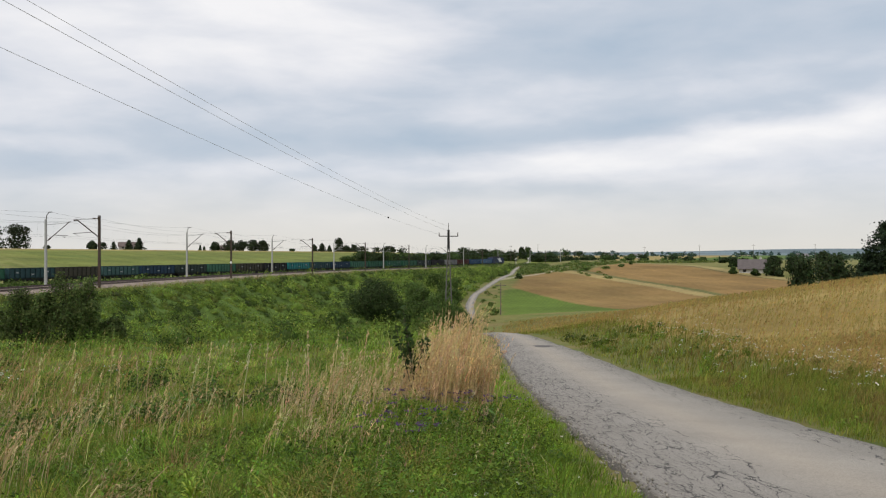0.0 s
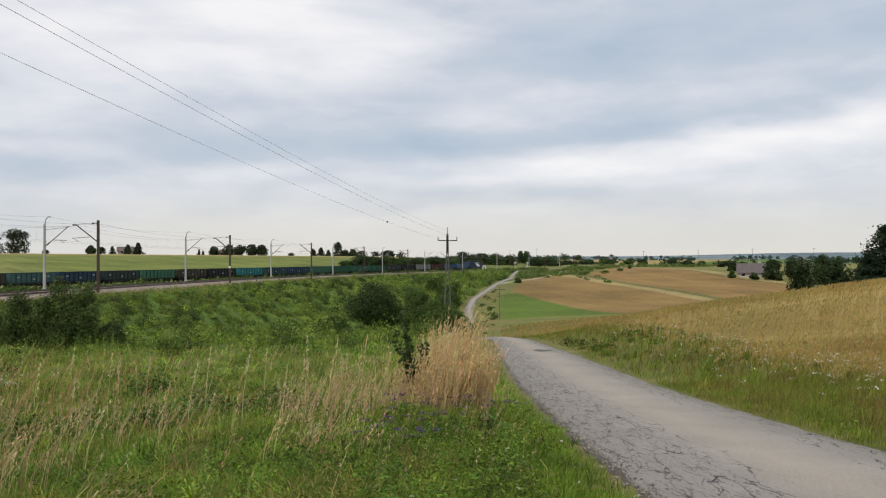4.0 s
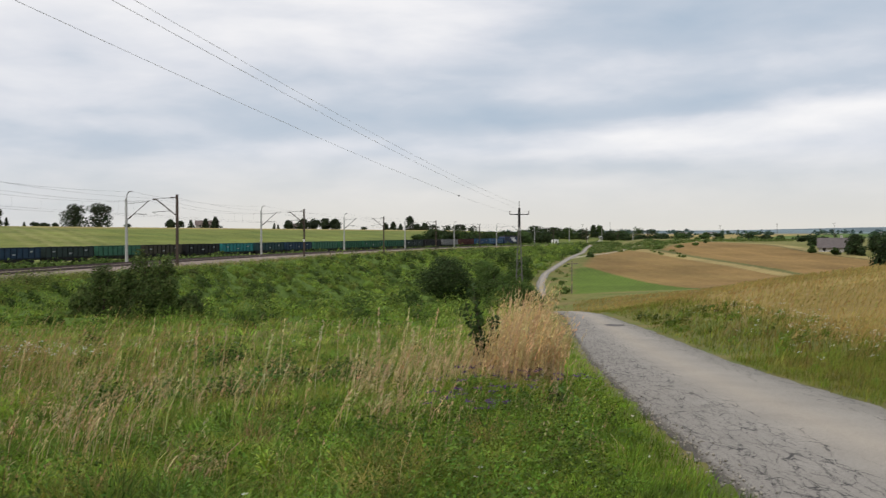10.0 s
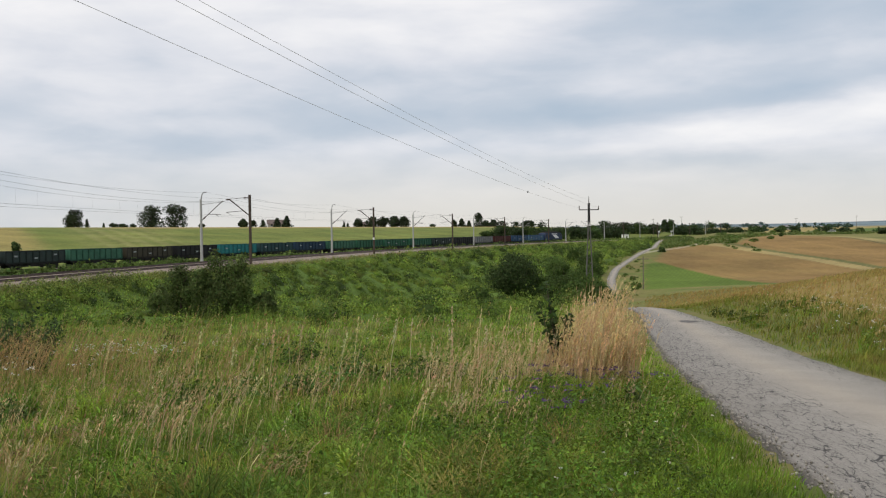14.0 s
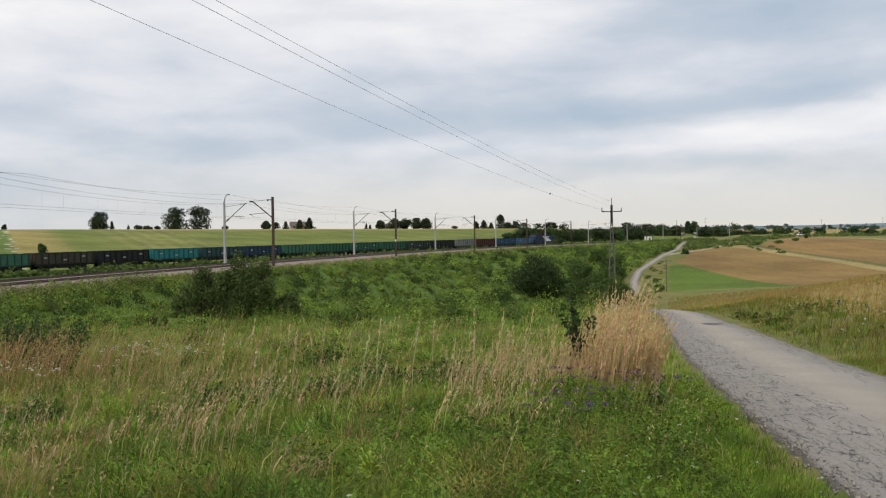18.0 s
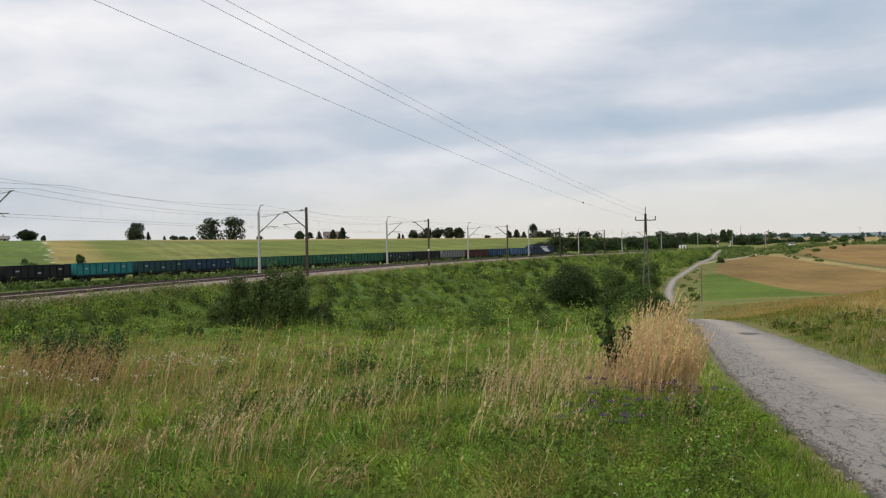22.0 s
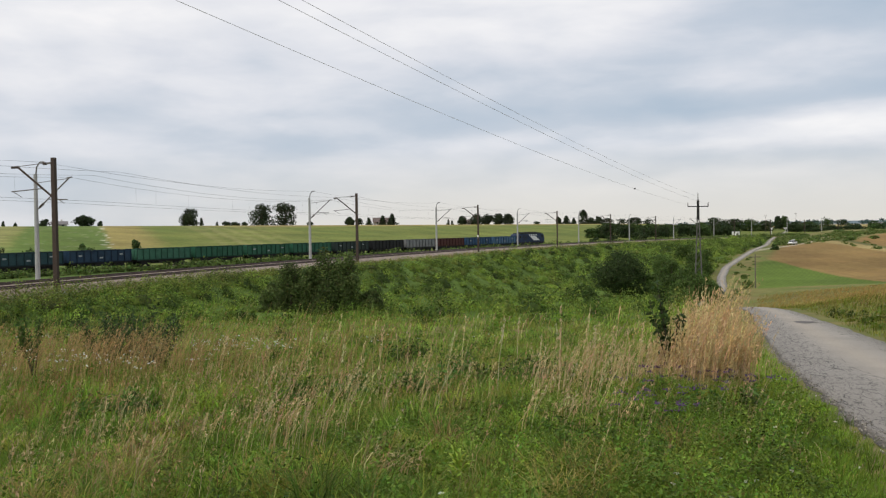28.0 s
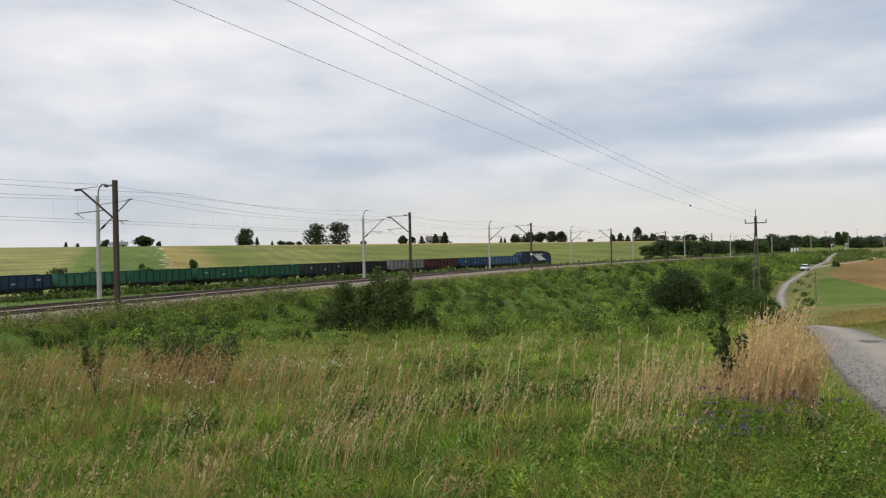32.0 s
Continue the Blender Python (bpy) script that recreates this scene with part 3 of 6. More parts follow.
# ---- the railways ----
def build_track(name, px, py, ph, zs, offs, label, shoulder, drop):
    bed = thing(name, label, "railway track")
    bed["kind"] = "structure"
    w = max(abs(o) for o in offs)
    v, f = ribbon(px, py, ph, (-w - shoulder - drop * 1.5, -w - shoulder, 0, w + shoulder, w + shoulder + drop * 1.5), zs - 0.10, (-drop, 0, 0.0, 0, -drop))
    o = new("ballast_bed", mesh_of("ballast_bed", v, f, [M_BALLAST, M_SLOPE], mat_index=np.tile((1, 0, 0, 1), len(px) - 1)))
    o.parent = bed
    for off in offs:
        for g in (-0.72, 0.72):
            v, f = ribbon(px, py, ph, (off + g - 0.06, off + g - 0.035, off + g + 0.035, off + g + 0.06), zs, (-0.24, 0, 0, -0.24))
            o = new("rail", mesh_of("rail", v, f, [M_RAIL, M_RAILTOP], mat_index=np.tile((0, 1, 0), len(px) - 1)))
            o.parent = bed
        # sleepers
        d = np.r_[0, np.cumsum(np.hypot(np.diff(px), np.diff(py)))]
        s = np.arange(0, d[-1], 0.65)
        X, Y, H, Z = (np.interp(s, d, q) for q in (px, py, ph, zs))
        corners = []
        for a, b, c in ((-0.13, -1.25, 0), (0.13, -1.25, 0), (0.13, 1.25, 0), (-0.13, 1.25, 0), (-0.13, -1.25, -0.2), (0.13, -1.25, -0.2), (0.13, 1.25, -0.2), (-0.13, 1.25, -0.2)):
            corners.append(np.c_[X + np.sin(H) * a + np.cos(H) * (off + b), Y + np.cos(H) * a - np.sin(H) * (off + b), Z - 0.092 + c])
        v = np.stack(corners, 1).reshape(-1, 3)
        i = np.arange(len(s))[:, None, None] * 8
        f = (i + np.array([(0, 1, 2, 3), (0, 4, 5, 1), (1, 5, 6, 2), (2, 6, 7, 3), (3, 7, 4, 0)])[None]).reshape(-1, 4)
        o = tagged(new("sleepers", mesh_of("sleepers", v, f, M_SLEEPER)), kind="stuff")
        o.parent = bed
    return bed


k = (s_main > -120) & (s_main < 640)
build_track("main_railway", cx[k], cy[k], mh[k], rail_level(s_main[k]), (-1.9, 1.9), "double railway track with rusty rails on a pale ballast bed", 1.35, 0.70)
k = (s_goods > -160) & (s_goods < 560)
build_track("goods_railway", gx[k], gy[k], gh[k], np.full(k.sum(), GOODS_Z), (0.0,), "single goods track on a weedy ballast bed", 1.7, 0.5)


def far_mast():
    """Light concrete mast; +x points to the track."""
    m = thing("catenary_mast", "pale concrete railway catenary mast with a slanting bracket arm", "catenary mast", group="pale masts along the railway")
    bm = B()
    bar(bm, (0, 0, -1.6), (0, 0, 7.6), 0.20, 0.13, 10)
    part("post", bm, M_CONCRETE, m)
    bm = B()
    bar(bm, (0, 0, -1.2), (0, 0, -0.35), 0.38, 0.34, 10)
    part("footing", bm, M_CONCRETE, m)
    bm = B()
    for p, q in (((0, 0, 7.2), (0.12, 0, 8.1)), ((0.12, 0, 8.1), (0.4, 0, 8.45)), ((0.4, 0, 8.45), (0.75, 0, 8.45))):
        bar(bm, p, q, 0.055)
    part("top_bracket", bm, M_STEEL, m)
    bm = B()
    bar(bm, (0.1, 0, 5.0), (2.75, 0, 7.25), 0.055)
    bar(bm, (2.6, 0, 7.25), (3.0, 0, 7.3), 0.05)
    part("cantilever_arm", bm, M_STEEL, m)
    bm = B()
    bar(bm, (0.1, 0, 6.95), (2.6, 0, 7.2), 0.025)
    part("stay_rod", bm, M_STEEL, m)
    bm = B()
    bar(bm, (0.9, 0, 5.75), (2.6, 0, 5.7), 0.035)
    bar(bm, (1.9, 0, 5.7), (2.3, 0, 5.42), 0.025)
    part("registration_arm", bm, M_STEEL, m)
    bm = B()
    bar(bm, (0.3, 0, 5.17), (0.62, 0, 5.44), 0.09, seg=8)
    part("insulator", bm, M_RUSTMAST, m)
    return m


def near_mast():
    """Brown steel mast; -x points to the track."""
    m = thing("catenary_mast", "dark brown steel railway catenary mast with a bracket arm", "catenary mast", group="brown masts along the railway")
    bm = B()
    slab(bm, [(-0.15, -1.8), (0.15, -1.8), (0.12, 7.9), (-0.12, 7.9)], -0.13, 0.13)
    part("post", bm, M_RUSTMAST, m)
    bm = B()
    box(bm, -0.45, 0.45, -0.4, 0.4, -1.6, -0.45, 0.05)
    part("footing", bm, M_CONCRETE, m)
    bm = B()
    bar(bm, (-0.1, 0, 7.55), (-0.7, 0, 7.55), 0.04)
    part("top_bracket", bm, M_STEEL, m)
    bm = B()
    bar(bm, (-0.5, 0, 7.55), (-0.72, 0, 7.55), 0.09, seg=8)
    part("insulator", bm, M_RUSTMAST, m)
    bm = B()
    bar(bm, (-0.1, 0, 5.45), (-2.55, 0, 7.4), 0.07)
    bar(bm, (-2.45, 0, 7.38), (-2.95, 0, 7.36), 0.08)
    part("cantilever_arm", bm, M_RUSTMAST, m)
    bm = B()
    bar(bm, (-2.5, 0, 7.42), (-0.15, 0, 7.62), 0.022)
    part("stay_rod", bm, M_STEEL, m)
    bm = B()
    bar(bm, (-0.85, 0, 6.0), (-3.0, 0, 5.85), 0.035)
    bar(bm, (-2.9, 0, 5.85), (-2.3, 0, 5.5), 0.025)
    part("registration_arm", bm, M_STEEL, m)
    return m


far0, near0 = far_mast(), near_mast()
FAR_S = [SPAN * i for i in range(0, 11)]
NEAR_S = [SPAN * i + d for i, d in zip(range(0, 11), (-8.7, -3, 1, 7, 6, 5, 5, 4, 4, 4, 4))]
GAUGE = 7.5
for i, s in enumerate(FAR_S):
    x, y, h = (float(q[0]) for q in main_line(s))
    m = pose(x, y, rail_level(s), 0, 0, -math.degrees(h))
    if i == 0:
        far0.matrix_basis = m
    else:
        copy_thing(far0, m)
for i, s in enumerate(NEAR_S):
    x, y, h = (float(q[0]) for q in main_line(s))
    m = pose(x + math.cos(h) * GAUGE, y - math.sin(h) * GAUGE, rail_level(s), 0, 0, -math.degrees(h))
    if i == 0:
        near0.matrix_basis = m
    else:
        nm = copy_thing(near0, m)
        if i == 2:
            bm = B()
            box(bm, -0.16, 0.16, -0.15, -0.14, 2.2, 2.55)
            part("plate", bm, M_WHITE, nm, "small white plate")


def build_catenary():
    """Carrier and contact wires over both tracks with droppers, and feeders on the mast tops."""
    for off, height, sag, kindname, lab in ((2.9, 7.28, 0.75, "carrier_wire", "dark overhead carrier wire"), (2.5, 5.45, 0.08, "contact_wire", "dark overhead contact wire"),
                                        (GAUGE - 2.8, 7.38, 0.75, "carrier_wire", "dark overhead carrier wire"), (GAUGE - 2.5, 5.5, 0.08, "contact_wire", "dark overhead contact wire"),
                                        (GAUGE - 0.65, 7.55, 0.55, "feeder_wire", "dark feeder wire on the mast tops"), (0.7, 8.43, 0.55, "feeder_wire", "dark feeder wire on the mast tops")):
        s = np.arange(-SPAN * 2, SPAN * 10 + 0.1, SPAN / 12)
        x, y, h = main_line(s)
        ph = (s % SPAN) / SPAN
        z = rail_level(s) + height - 4 * sag * ph * (1 - ph)
        v, f = wire_mesh(np.c_[x + np.cos(h) * off, y - np.sin(h) * off, z], 0.010)
        ob = tagged(new(kindname, mesh_of(kindname, v, f, M_WIRE)), lab, "overhead wire", "railway overhead wires")
        if kindname == "carrier_wire":
            bm = B()
            for sv in np.arange(-SPAN, SPAN * 5, SPAN / 6):
                p = ((sv + 0.001) % SPAN) / SPAN
                if p < 0.05:
                    continue
                xx, yy, hh = (float(q[0]) for q in main_line(sv))
                zz = rail_level(sv)
                bar(bm, (xx + math.cos(hh) * off, yy - math.sin(hh) * off, zz + height - 4 * sag * p * (1 - p)), (xx + math.cos(hh) * off, yy - math.sin(hh) * off, zz + 5.45), 0.004, seg=3)
            tagged(part("droppers", bm, M_WIRE, ob), kind="stuff")


build_catenary()


# ---- the power line over the meadow ----
def build_power_pole():
    m = thing("power_pole", "concrete lattice power pole with a flat crossarm beside the lane", "power pole", pose(0.72, 138, -8.6, 0, 0, 5))
    for sx in (-1, 1):
        bm = B()
        bar(bm, (sx * 0.55, 0, -1.5), (sx * 0.11, 0, 9.6), 0.10, 0.07, 8)
        part("leg", bm, M_GREYPOLE, m)
    for i in range(9):
        z0, z1 = 0.6 + i, 1.6 + i
        w0, w1 = 0.55 - 0.44 * z0 / 9.6, 0.55 - 0.44 * z1 / 9.6
        tie = B()
        bar(tie, (-w0, 0, z0), (w1, 0, z1), 0.03, seg=4)
        part("cross_tie", tie, M_GREYPOLE, m)
    bm = B()
    bar(bm, (0, 0, 9.3), (0, 0, 12.0), 0.20, 0.16, 8)
    part("head", bm, M_BLACK, m, "dark steel pole head")
    bm = B()
    bar(bm, (0, 0, 11.9), (0, 0, 13.0), 0.07, 0.05, 6)
    part("top_pin", bm, M_STEEL, m)
    bm = B()
    box(bm, -1.42, 1.42, -0.06, 0.06, 11.0, 11.13)
    part("crossarm", bm, M_BLACK, m)
    for x in (-1.38, 1.38):
        bm = B()
        bar(bm, (x, 0, 11.1), (x, 0, 11.62), 0.07, 0.05, 8)
        part("insulator", bm, M_RUSTMAST, m)
    return m


build_power_pole()


def power_wires():
    u = np.arange(0, 190, 3.0)
    c, s = math.cos(math.atan(0.12)), math.sin(math.atan(0.12))
    for side, lift in ((-1.38, 0.0), (0.0, 1.15), (1.38, 0.0)):
        y, x = 138 - u * c, 0.72 - u * s
        z = 2.75 + lift + 0.0140 * (138 - y) + 0.000178 * (138 - y) ** 2
        v, f = wire_mesh(np.c_[x + side * c, y - side * s, z], 0.009)
        ob = tagged(new("power_wire", mesh_of("power_wire", v, f, M_PWIRE)), "thin sagging power line wire over the meadow", "overhead wire", "three wires of the power line")
        if side == -1.38:
            bm = B()
            bmesh.ops.create_icosphere(bm, subdivisions=1, radius=0.10, matrix=pose(float(x[14]) + side * c, float(y[14]) - side * s, float(z[14])))
            part("damper", bm, M_BLACK, ob)


power_wires()

# ---- the goods train ----
MOVES = []
CAR_L = 14.04
SPEED = 6.855


def joint(t):
    """Place along the goods line of the coupling between the engine and its first wagon."""
    return 259.8 - SPEED * (t - 19)


def paint(name, color, tint=None):
    color = tuple(0.8 * c for c in color)
    return material(name, color, 0.6, 0.0, vary=0.35, scale=0.9, fine=7.0, bump=0.15, tint=tint or tuple(c * 0.6 for c in color))


M_FADED = material("faded_stencil", (0.30, 0.32, 0.32), 0.8, vary=0.5, scale=2.5, fine=14.0)
P_GREEN = paint("green_wagon_paint", (0.035, 0.15, 0.085))
P_LGREEN = paint("light_green_wagon_paint", (0.06, 0.19, 0.12))
P_TURQ = paint("turquoise_wagon_paint", (0.03, 0.26, 0.27))
P_TEAL = paint("dark_teal_wagon_paint", (0.03, 0.08, 0.09))
P_PALETEAL = paint("pale_teal_wagon_paint", (0.07, 0.15, 0.145))
P_BLUE = paint("dark_blue_wagon_paint", (0.025, 0.06, 0.11))
P_BLUE2 = paint("blue_wagon_paint", (0.04, 0.105, 0.21))
P_STEELB = paint("faded_blue_wagon_paint", (0.09, 0.19, 0.32))
P_RED = paint("oxide_red_wagon_paint", (0.11, 0.03, 0.025))
P_GREY = paint("pale_grey_wagon_paint", (0.30, 0.30, 0.30))
P_BLK = paint("sooty_wagon_paint", (0.018, 0.018, 0.02))
P_DGG = paint("dark_green_grey_wagon_paint", (0.035, 0.055, 0.05))
P_BROWN = paint("brown_green_wagon_paint", (0.07, 0.06, 0.04))


def build_wagon():
    w = thing("gondola_wagon", "wagon", "wagon", group="open wagons of the goods train")
    bm = B()
    box(bm, -6.4, 6.4, -1.38, 1.38, 1.05, 1.22, 0.02)
    box(bm, -6.5, 6.5, -0.35, 0.35, 0.75, 1.05)
    for y in (-1.2, 1.2):
        box(bm, -6.3, 6.3, y - 0.06, y + 0.06, 0.85, 1.06)
    part("underframe", bm, M_BLACK, w)
    bm = B()
    box(bm, -2.6, 2.6, -0.9, 0.9, 0.42, 0.8, 0.03)
    box(bm, -1.2, 0.4, -1.25, -0.9, 0.5, 0.95, 0.05)
    box(bm, 0.8, 1.6, 0.9, 1.2, 0.5, 0.95, 0.05)
    part("brake_gear", bm, M_BLACK, w)
    for sy in (-1, 1):
        bm = B()
        box(bm, -6.4, 6.4, sy * 1.40 - 0.03, sy * 1.40 + 0.03, 1.22, 3.02)
        wall = part("side_wall", bm, P_GREEN, w)
        bm = B()
        box(bm, -6.42, 6.42, sy * 1.42 - 0.07, sy * 1.42 + 0.07, 3.0, 3.16, 0.015)
        part("top_rail", bm, P_GREEN, w)
        bm = B()
        box(bm, -6.42, 6.42, sy * 1.44 - 0.05, sy * 1.44 + 0.05, 1.10, 1.30, 0.01)
        part("sole_bar", bm, P_GREEN, w)
        rib = None
        for i in range(10):
            x = -6.32 + i * 12.64 / 9
            if rib is None:
                bm = B()
                slab(bm, [(-0.09, 1.2), (0.09, 1.2), (0.06, 3.02), (-0.06, 3.02)], 0.0, 0.13)
                rib = part("rib", bm, P_GREEN, wall)
                rib.matrix_basis = pose(x, sy * 1.43 - (0.13 if sy < 0 else 0), 0)
            else:
                twin("rib", rib, wall, x, sy * 1.43 - (0.13 if sy < 0 else 0))
        plate = None
        for i in (1, 4, 7):
            x = -6.32 + (i + 0.5) * 12.64 / 9
            if plate is None:
                bm = B()
                box(bm, -0.34, 0.34, -0.012, 0.012, 2.15, 2.4)
                plate = part("marking", bm, M_FADED, wall, "pale stencilled patch")
                plate.matrix_basis = pose(x, sy * 1.445, 0)
            else:
                twin("marking", plate, wall, x, sy * 1.445, -0.4 if i == 4 else 0.1, label="pale stencilled patch")
    for sx in (-1, 1):
        bm = B()
        box(bm, sx * 6.4 - 0.04, sx * 6.4 + 0.04, -1.4, 1.4, 1.2, 3.1)
        for y in (-0.9, 0, 0.9):
            box(bm, min(sx * 6.4, sx * 6.54), max(sx * 6.4, sx * 6.54), y - 0.06, y + 0.06, 1.2, 3.05)
        part("end_wall", bm, P_GREEN, w)
        for y in (-0.87, 0.87):
            bm = B()
            bar(bm, (sx * 6.45, y, 1.03), (sx * 6.95, y, 1.03), 0.08, seg=8)
            bar(bm, (sx * 6.93, y, 1.03), (sx * 7.0, y, 1.03), 0.22, seg=10)
            part("buffer", bm, M_BLACK, w)
        bm = B()
        for y in (-0.95, 0.95):
            slab(bm, [(sx * 4.1 - 1.3, 0.45), (sx * 4.1 + 1.3, 0.45), (sx * 4.1 + 1.1, 0.72), (sx * 4.1 + 0.4, 0.72), (sx * 4.1 + 0.25, 0.3), (sx * 4.1 - 0.25, 0.3), (sx * 4.1 - 0.4, 0.72), (sx * 4.1 - 1.1, 0.72)], y - 0.08, y + 0.08)
        box(bm, sx * 4.1 - 0.25, sx * 4.1 + 0.25, -1.0, 1.0, 0.5, 0.85)
        bogie = part("bogie", bm, M_BLACK, w)
        for ax in (-0.9, 0.9):
            for y in (-0.76, 0.76):
                bm = B()
                bar(bm, (sx * 4.1 + ax, y - 0.06, 0.46), (sx * 4.1 + ax, y + 0.06, 0.46), 0.46, seg=16)
                part("wheel", bm, M_BLACK, bogie)
    bm = B()
    n = 14
    rng = random.Random(4)
    grid = [[bm.verts.new((-6.3 + 12.6 * i / n, -1.34 + 2.68 * j / 4, 2.72 + (0.28 * math.sin(math.pi * j / 4)) * (0.6 + 0.5 * math.sin(i * 1.7)) * (0 < i < n) + rng.uniform(-0.04, 0.04))) for j in range(5)] for i in range(n + 1)]
    for i in range(n):
        for j in range(4):
            bm.faces.new((grid[i][j], grid[i + 1][j], grid[i + 1][j + 1], grid[i][j + 1]))
    part("coal_load", bm, M_COAL, w, "dark heaped load of coal")
    return w


WAGONS = [
    (P_STEELB, "faded blue open wagon with pale stripes at one end", 1), (P_BLUE2, "blue open wagon with a pale painted scrawl", 2), (P_RED, "oxide red open goods wagon", 0),
    (P_GREY, "pale grey open goods wagon with weathered sides", 0), (P_BLK, "sooty black open goods wagon", 0), (P_DGG, "dark green-grey open goods wagon with stains", 3),
    (P_GREEN, "bright green open goods wagon", 0), (P_GREEN, "green open goods wagon with pale markings", 3), (P_GREEN, "green open goods wagon", 0), (P_LGREEN, "light green open goods wagon", 0),
    (P_BLUE, "dark blue open goods wagon", 3), (P_TEAL, "dark green open wagon with painted scrawls", 3), (P_TURQ, "turquoise open goods wagon", 3), (P_BLK, "black open wagon with pale scrawls along its side", 3),
    (P_BROWN, "brown and green open goods wagon", 3), (P_LGREEN, "light green open goods wagon", 0), (P_DGG, "dark open goods wagon with pale patches", 3), (P_BLUE, "dark blue-green open goods wagon", 3),
    (P_PALETEAL, "pale teal open goods wagon with darker ribs", 3), (P_BROWN, "dark brown open goods wagon", 0), (P_TEAL, "dark green open goods wagon", 3), (P_GREEN, "green open goods wagon", 0), (P_BLK, "black open goods wagon", 0)]
# darker copy of each paint: shade painted onto ribs, top rails and sole bars
SHADED_TRIM = {}
for m_, _, _ in WAGONS:
    if m_.name not in SHADED_TRIM:
        c = [q for q in m_.node_tree.nodes if q.type == "MIX"][0].inputs["A"].default_value
        SHADED_TRIM[m_.name] = material("shaded_" + m_.name, tuple(0.45 * q + 0.004 for q in c[:3]), 0.75, vary=0.35, scale=1.5, fine=9.0, bump=0.15)
PAINTED = ("side_wall", "top_rail", "sole_bar", "rib", "end_wall")


def place_train(s):
    x, y, h = (float(q[0]) for q in goods_line(s))
    return pose(x, y, GOODS_Z, 0, 0, 90 - math.degrees(h))


TIMES = [1.6 * i for i in range(21)]
wagon0 = build_wagon()
for i, (mat, label, marks) in enumerate(WAGONS):
    w = wagon0 if i == 0 else copy_thing(wagon0, pose(0, 0, 0))
    tagged(w, label)
    for o in w.children_recursive:
        kind = o.name.split(".")[0]
        if kind in PAINTED:
            o.material_slots[0].link = "OBJECT"
            o.material_slots[0].material = mat if kind in ("side_wall", "end_wall") else SHADED_TRIM[mat.name]
    for o in [o for o in w.children_recursive if o.name.startswith("marking")]:
        if marks in (0, 1) and i:
            bpy.data.objects.remove(o)
    MOVES.append((w, [(t, place_train(joint(t) - (i + 0.5) * CAR_L)) for t in TIMES]))


def build_engine():
    e = thing("locomotive", "blue goods locomotive with a white slanted emblem", "locomotive")
    blue = paint("engine_blue", (0.014, 0.036, 0.10))
    bm = B()
    slab(bm, [(-7.9, 1.2), (7.9, 1.2), (8.1, 2.3), (7.6, 3.35), (7.0, 3.75), (-7.0, 3.75), (-7.6, 3.35), (-8.1, 2.3)], -1.45, 1.45)
    bmesh.ops.bevel(bm, geom=list(bm.edges), offset=0.08, segments=2, affect="EDGES")
    part("body", bm, blue, e)
    bm = B()
    slab(bm, [(-6.8, 3.7), (6.8, 3.7), (6.4, 4.1), (-6.4, 4.1)], -1.1, 1.1)
    part("roof", bm, M_BLACK, e, "dark roof")
    for x in (-4.2, -1.2, 2.0, 4.4):
        bm = B()
        box(bm, x - 0.7, x + 0.7, -0.6, 0.6, 4.05, 4.32, 0.05)
        part("roof_box", bm, M_BLACK, e)
    bm = B()
    box(bm, -8.0, 8.0, -1.4, 1.4, 0.7, 1.25, 0.04)
    part("frame", bm, M_BLACK, e)
    for sy in (-1, 1):
        bm = B()
        slab(bm, [(-1.2, 3.1), (2.2, 3.1), (5.2, 1.7), (1.4, 1.7)], sy * 1.455 - 0.01, sy * 1.455 + 0.012)
        part("emblem", bm, M_WHITE, e, "white slanted emblem panel")
        for i in range(4):
            bm = B()
            x = -1.6 + i * 1.35
            slab(bm, [(x, 3.2), (x + 0.95, 3.2), (x + 0.75, 3.55), (x - 0.2, 3.55)], sy * 1.455 - 0.01, sy * 1.455 + 0.012)
            part("emblem_bar", bm, M_WHITE, e, "white bar")
        for x in (-6.6, 6.6):
            bm = B()
            box(bm, x - 0.45, x + 0.45, sy * 1.455 - 0.012, sy * 1.455 + 0.012, 2.5, 3.2)
            part("cab_window", bm, M_GLASS, e)
        for x in (-4.6, -3.2):
            bm = B()
            for k in range(7):
                box(bm, x - 0.5, x + 0.5, sy * 1.46 - 0.02, sy * 1.46 + 0.02, 2.0 + k * 0.2, 2.12 + k * 0.2)
            part("louvre", bm, M_BLACK, e)
    for sx in (-1, 1):
        bm = B()
        box(bm, min(sx * 7.62, sx * 7.95), max(sx * 7.62, sx * 7.95), -1.1, 1.1, 2.5, 3.2)
        part("windscreen", bm, M_GLASS, e)
        for y in (-0.87, 0.87):
            bm = B()
            bar(bm, (sx * 7.9, y, 1.03), (sx * 8.45, y, 1.03), 0.2, seg=10)
            part("buffer", bm, M_BLACK, e)
            bm = B()
            bar(bm, (sx * 8.0, y, 1.75), (sx * 8.14, y, 1.75), 0.14, seg=10)
            part("headlight", bm, M_WHITE, e)
        bm = B()
        box(bm, sx * 4.6 - 2.2, sx * 4.6 + 2.2, -1.15, 1.15, 0.4, 0.75, 0.04)
        bogie = part("bogie", bm, M_BLACK, e)
        for ax in (-1.6, 0, 1.6):
            for y in (-0.76, 0.76):
                bm = B()
                bar(bm, (sx * 4.6 + ax, y - 0.07, 0.55), (sx * 4.6 + ax, y + 0.07, 0.55), 0.55, seg=16)
                part("wheel", bm, M_BLACK, bogie)
    return e


engine = build_engine()
MOVES.append((engine, [(t, place_train(joint(t) + 8.6)) for t in TIMES]))


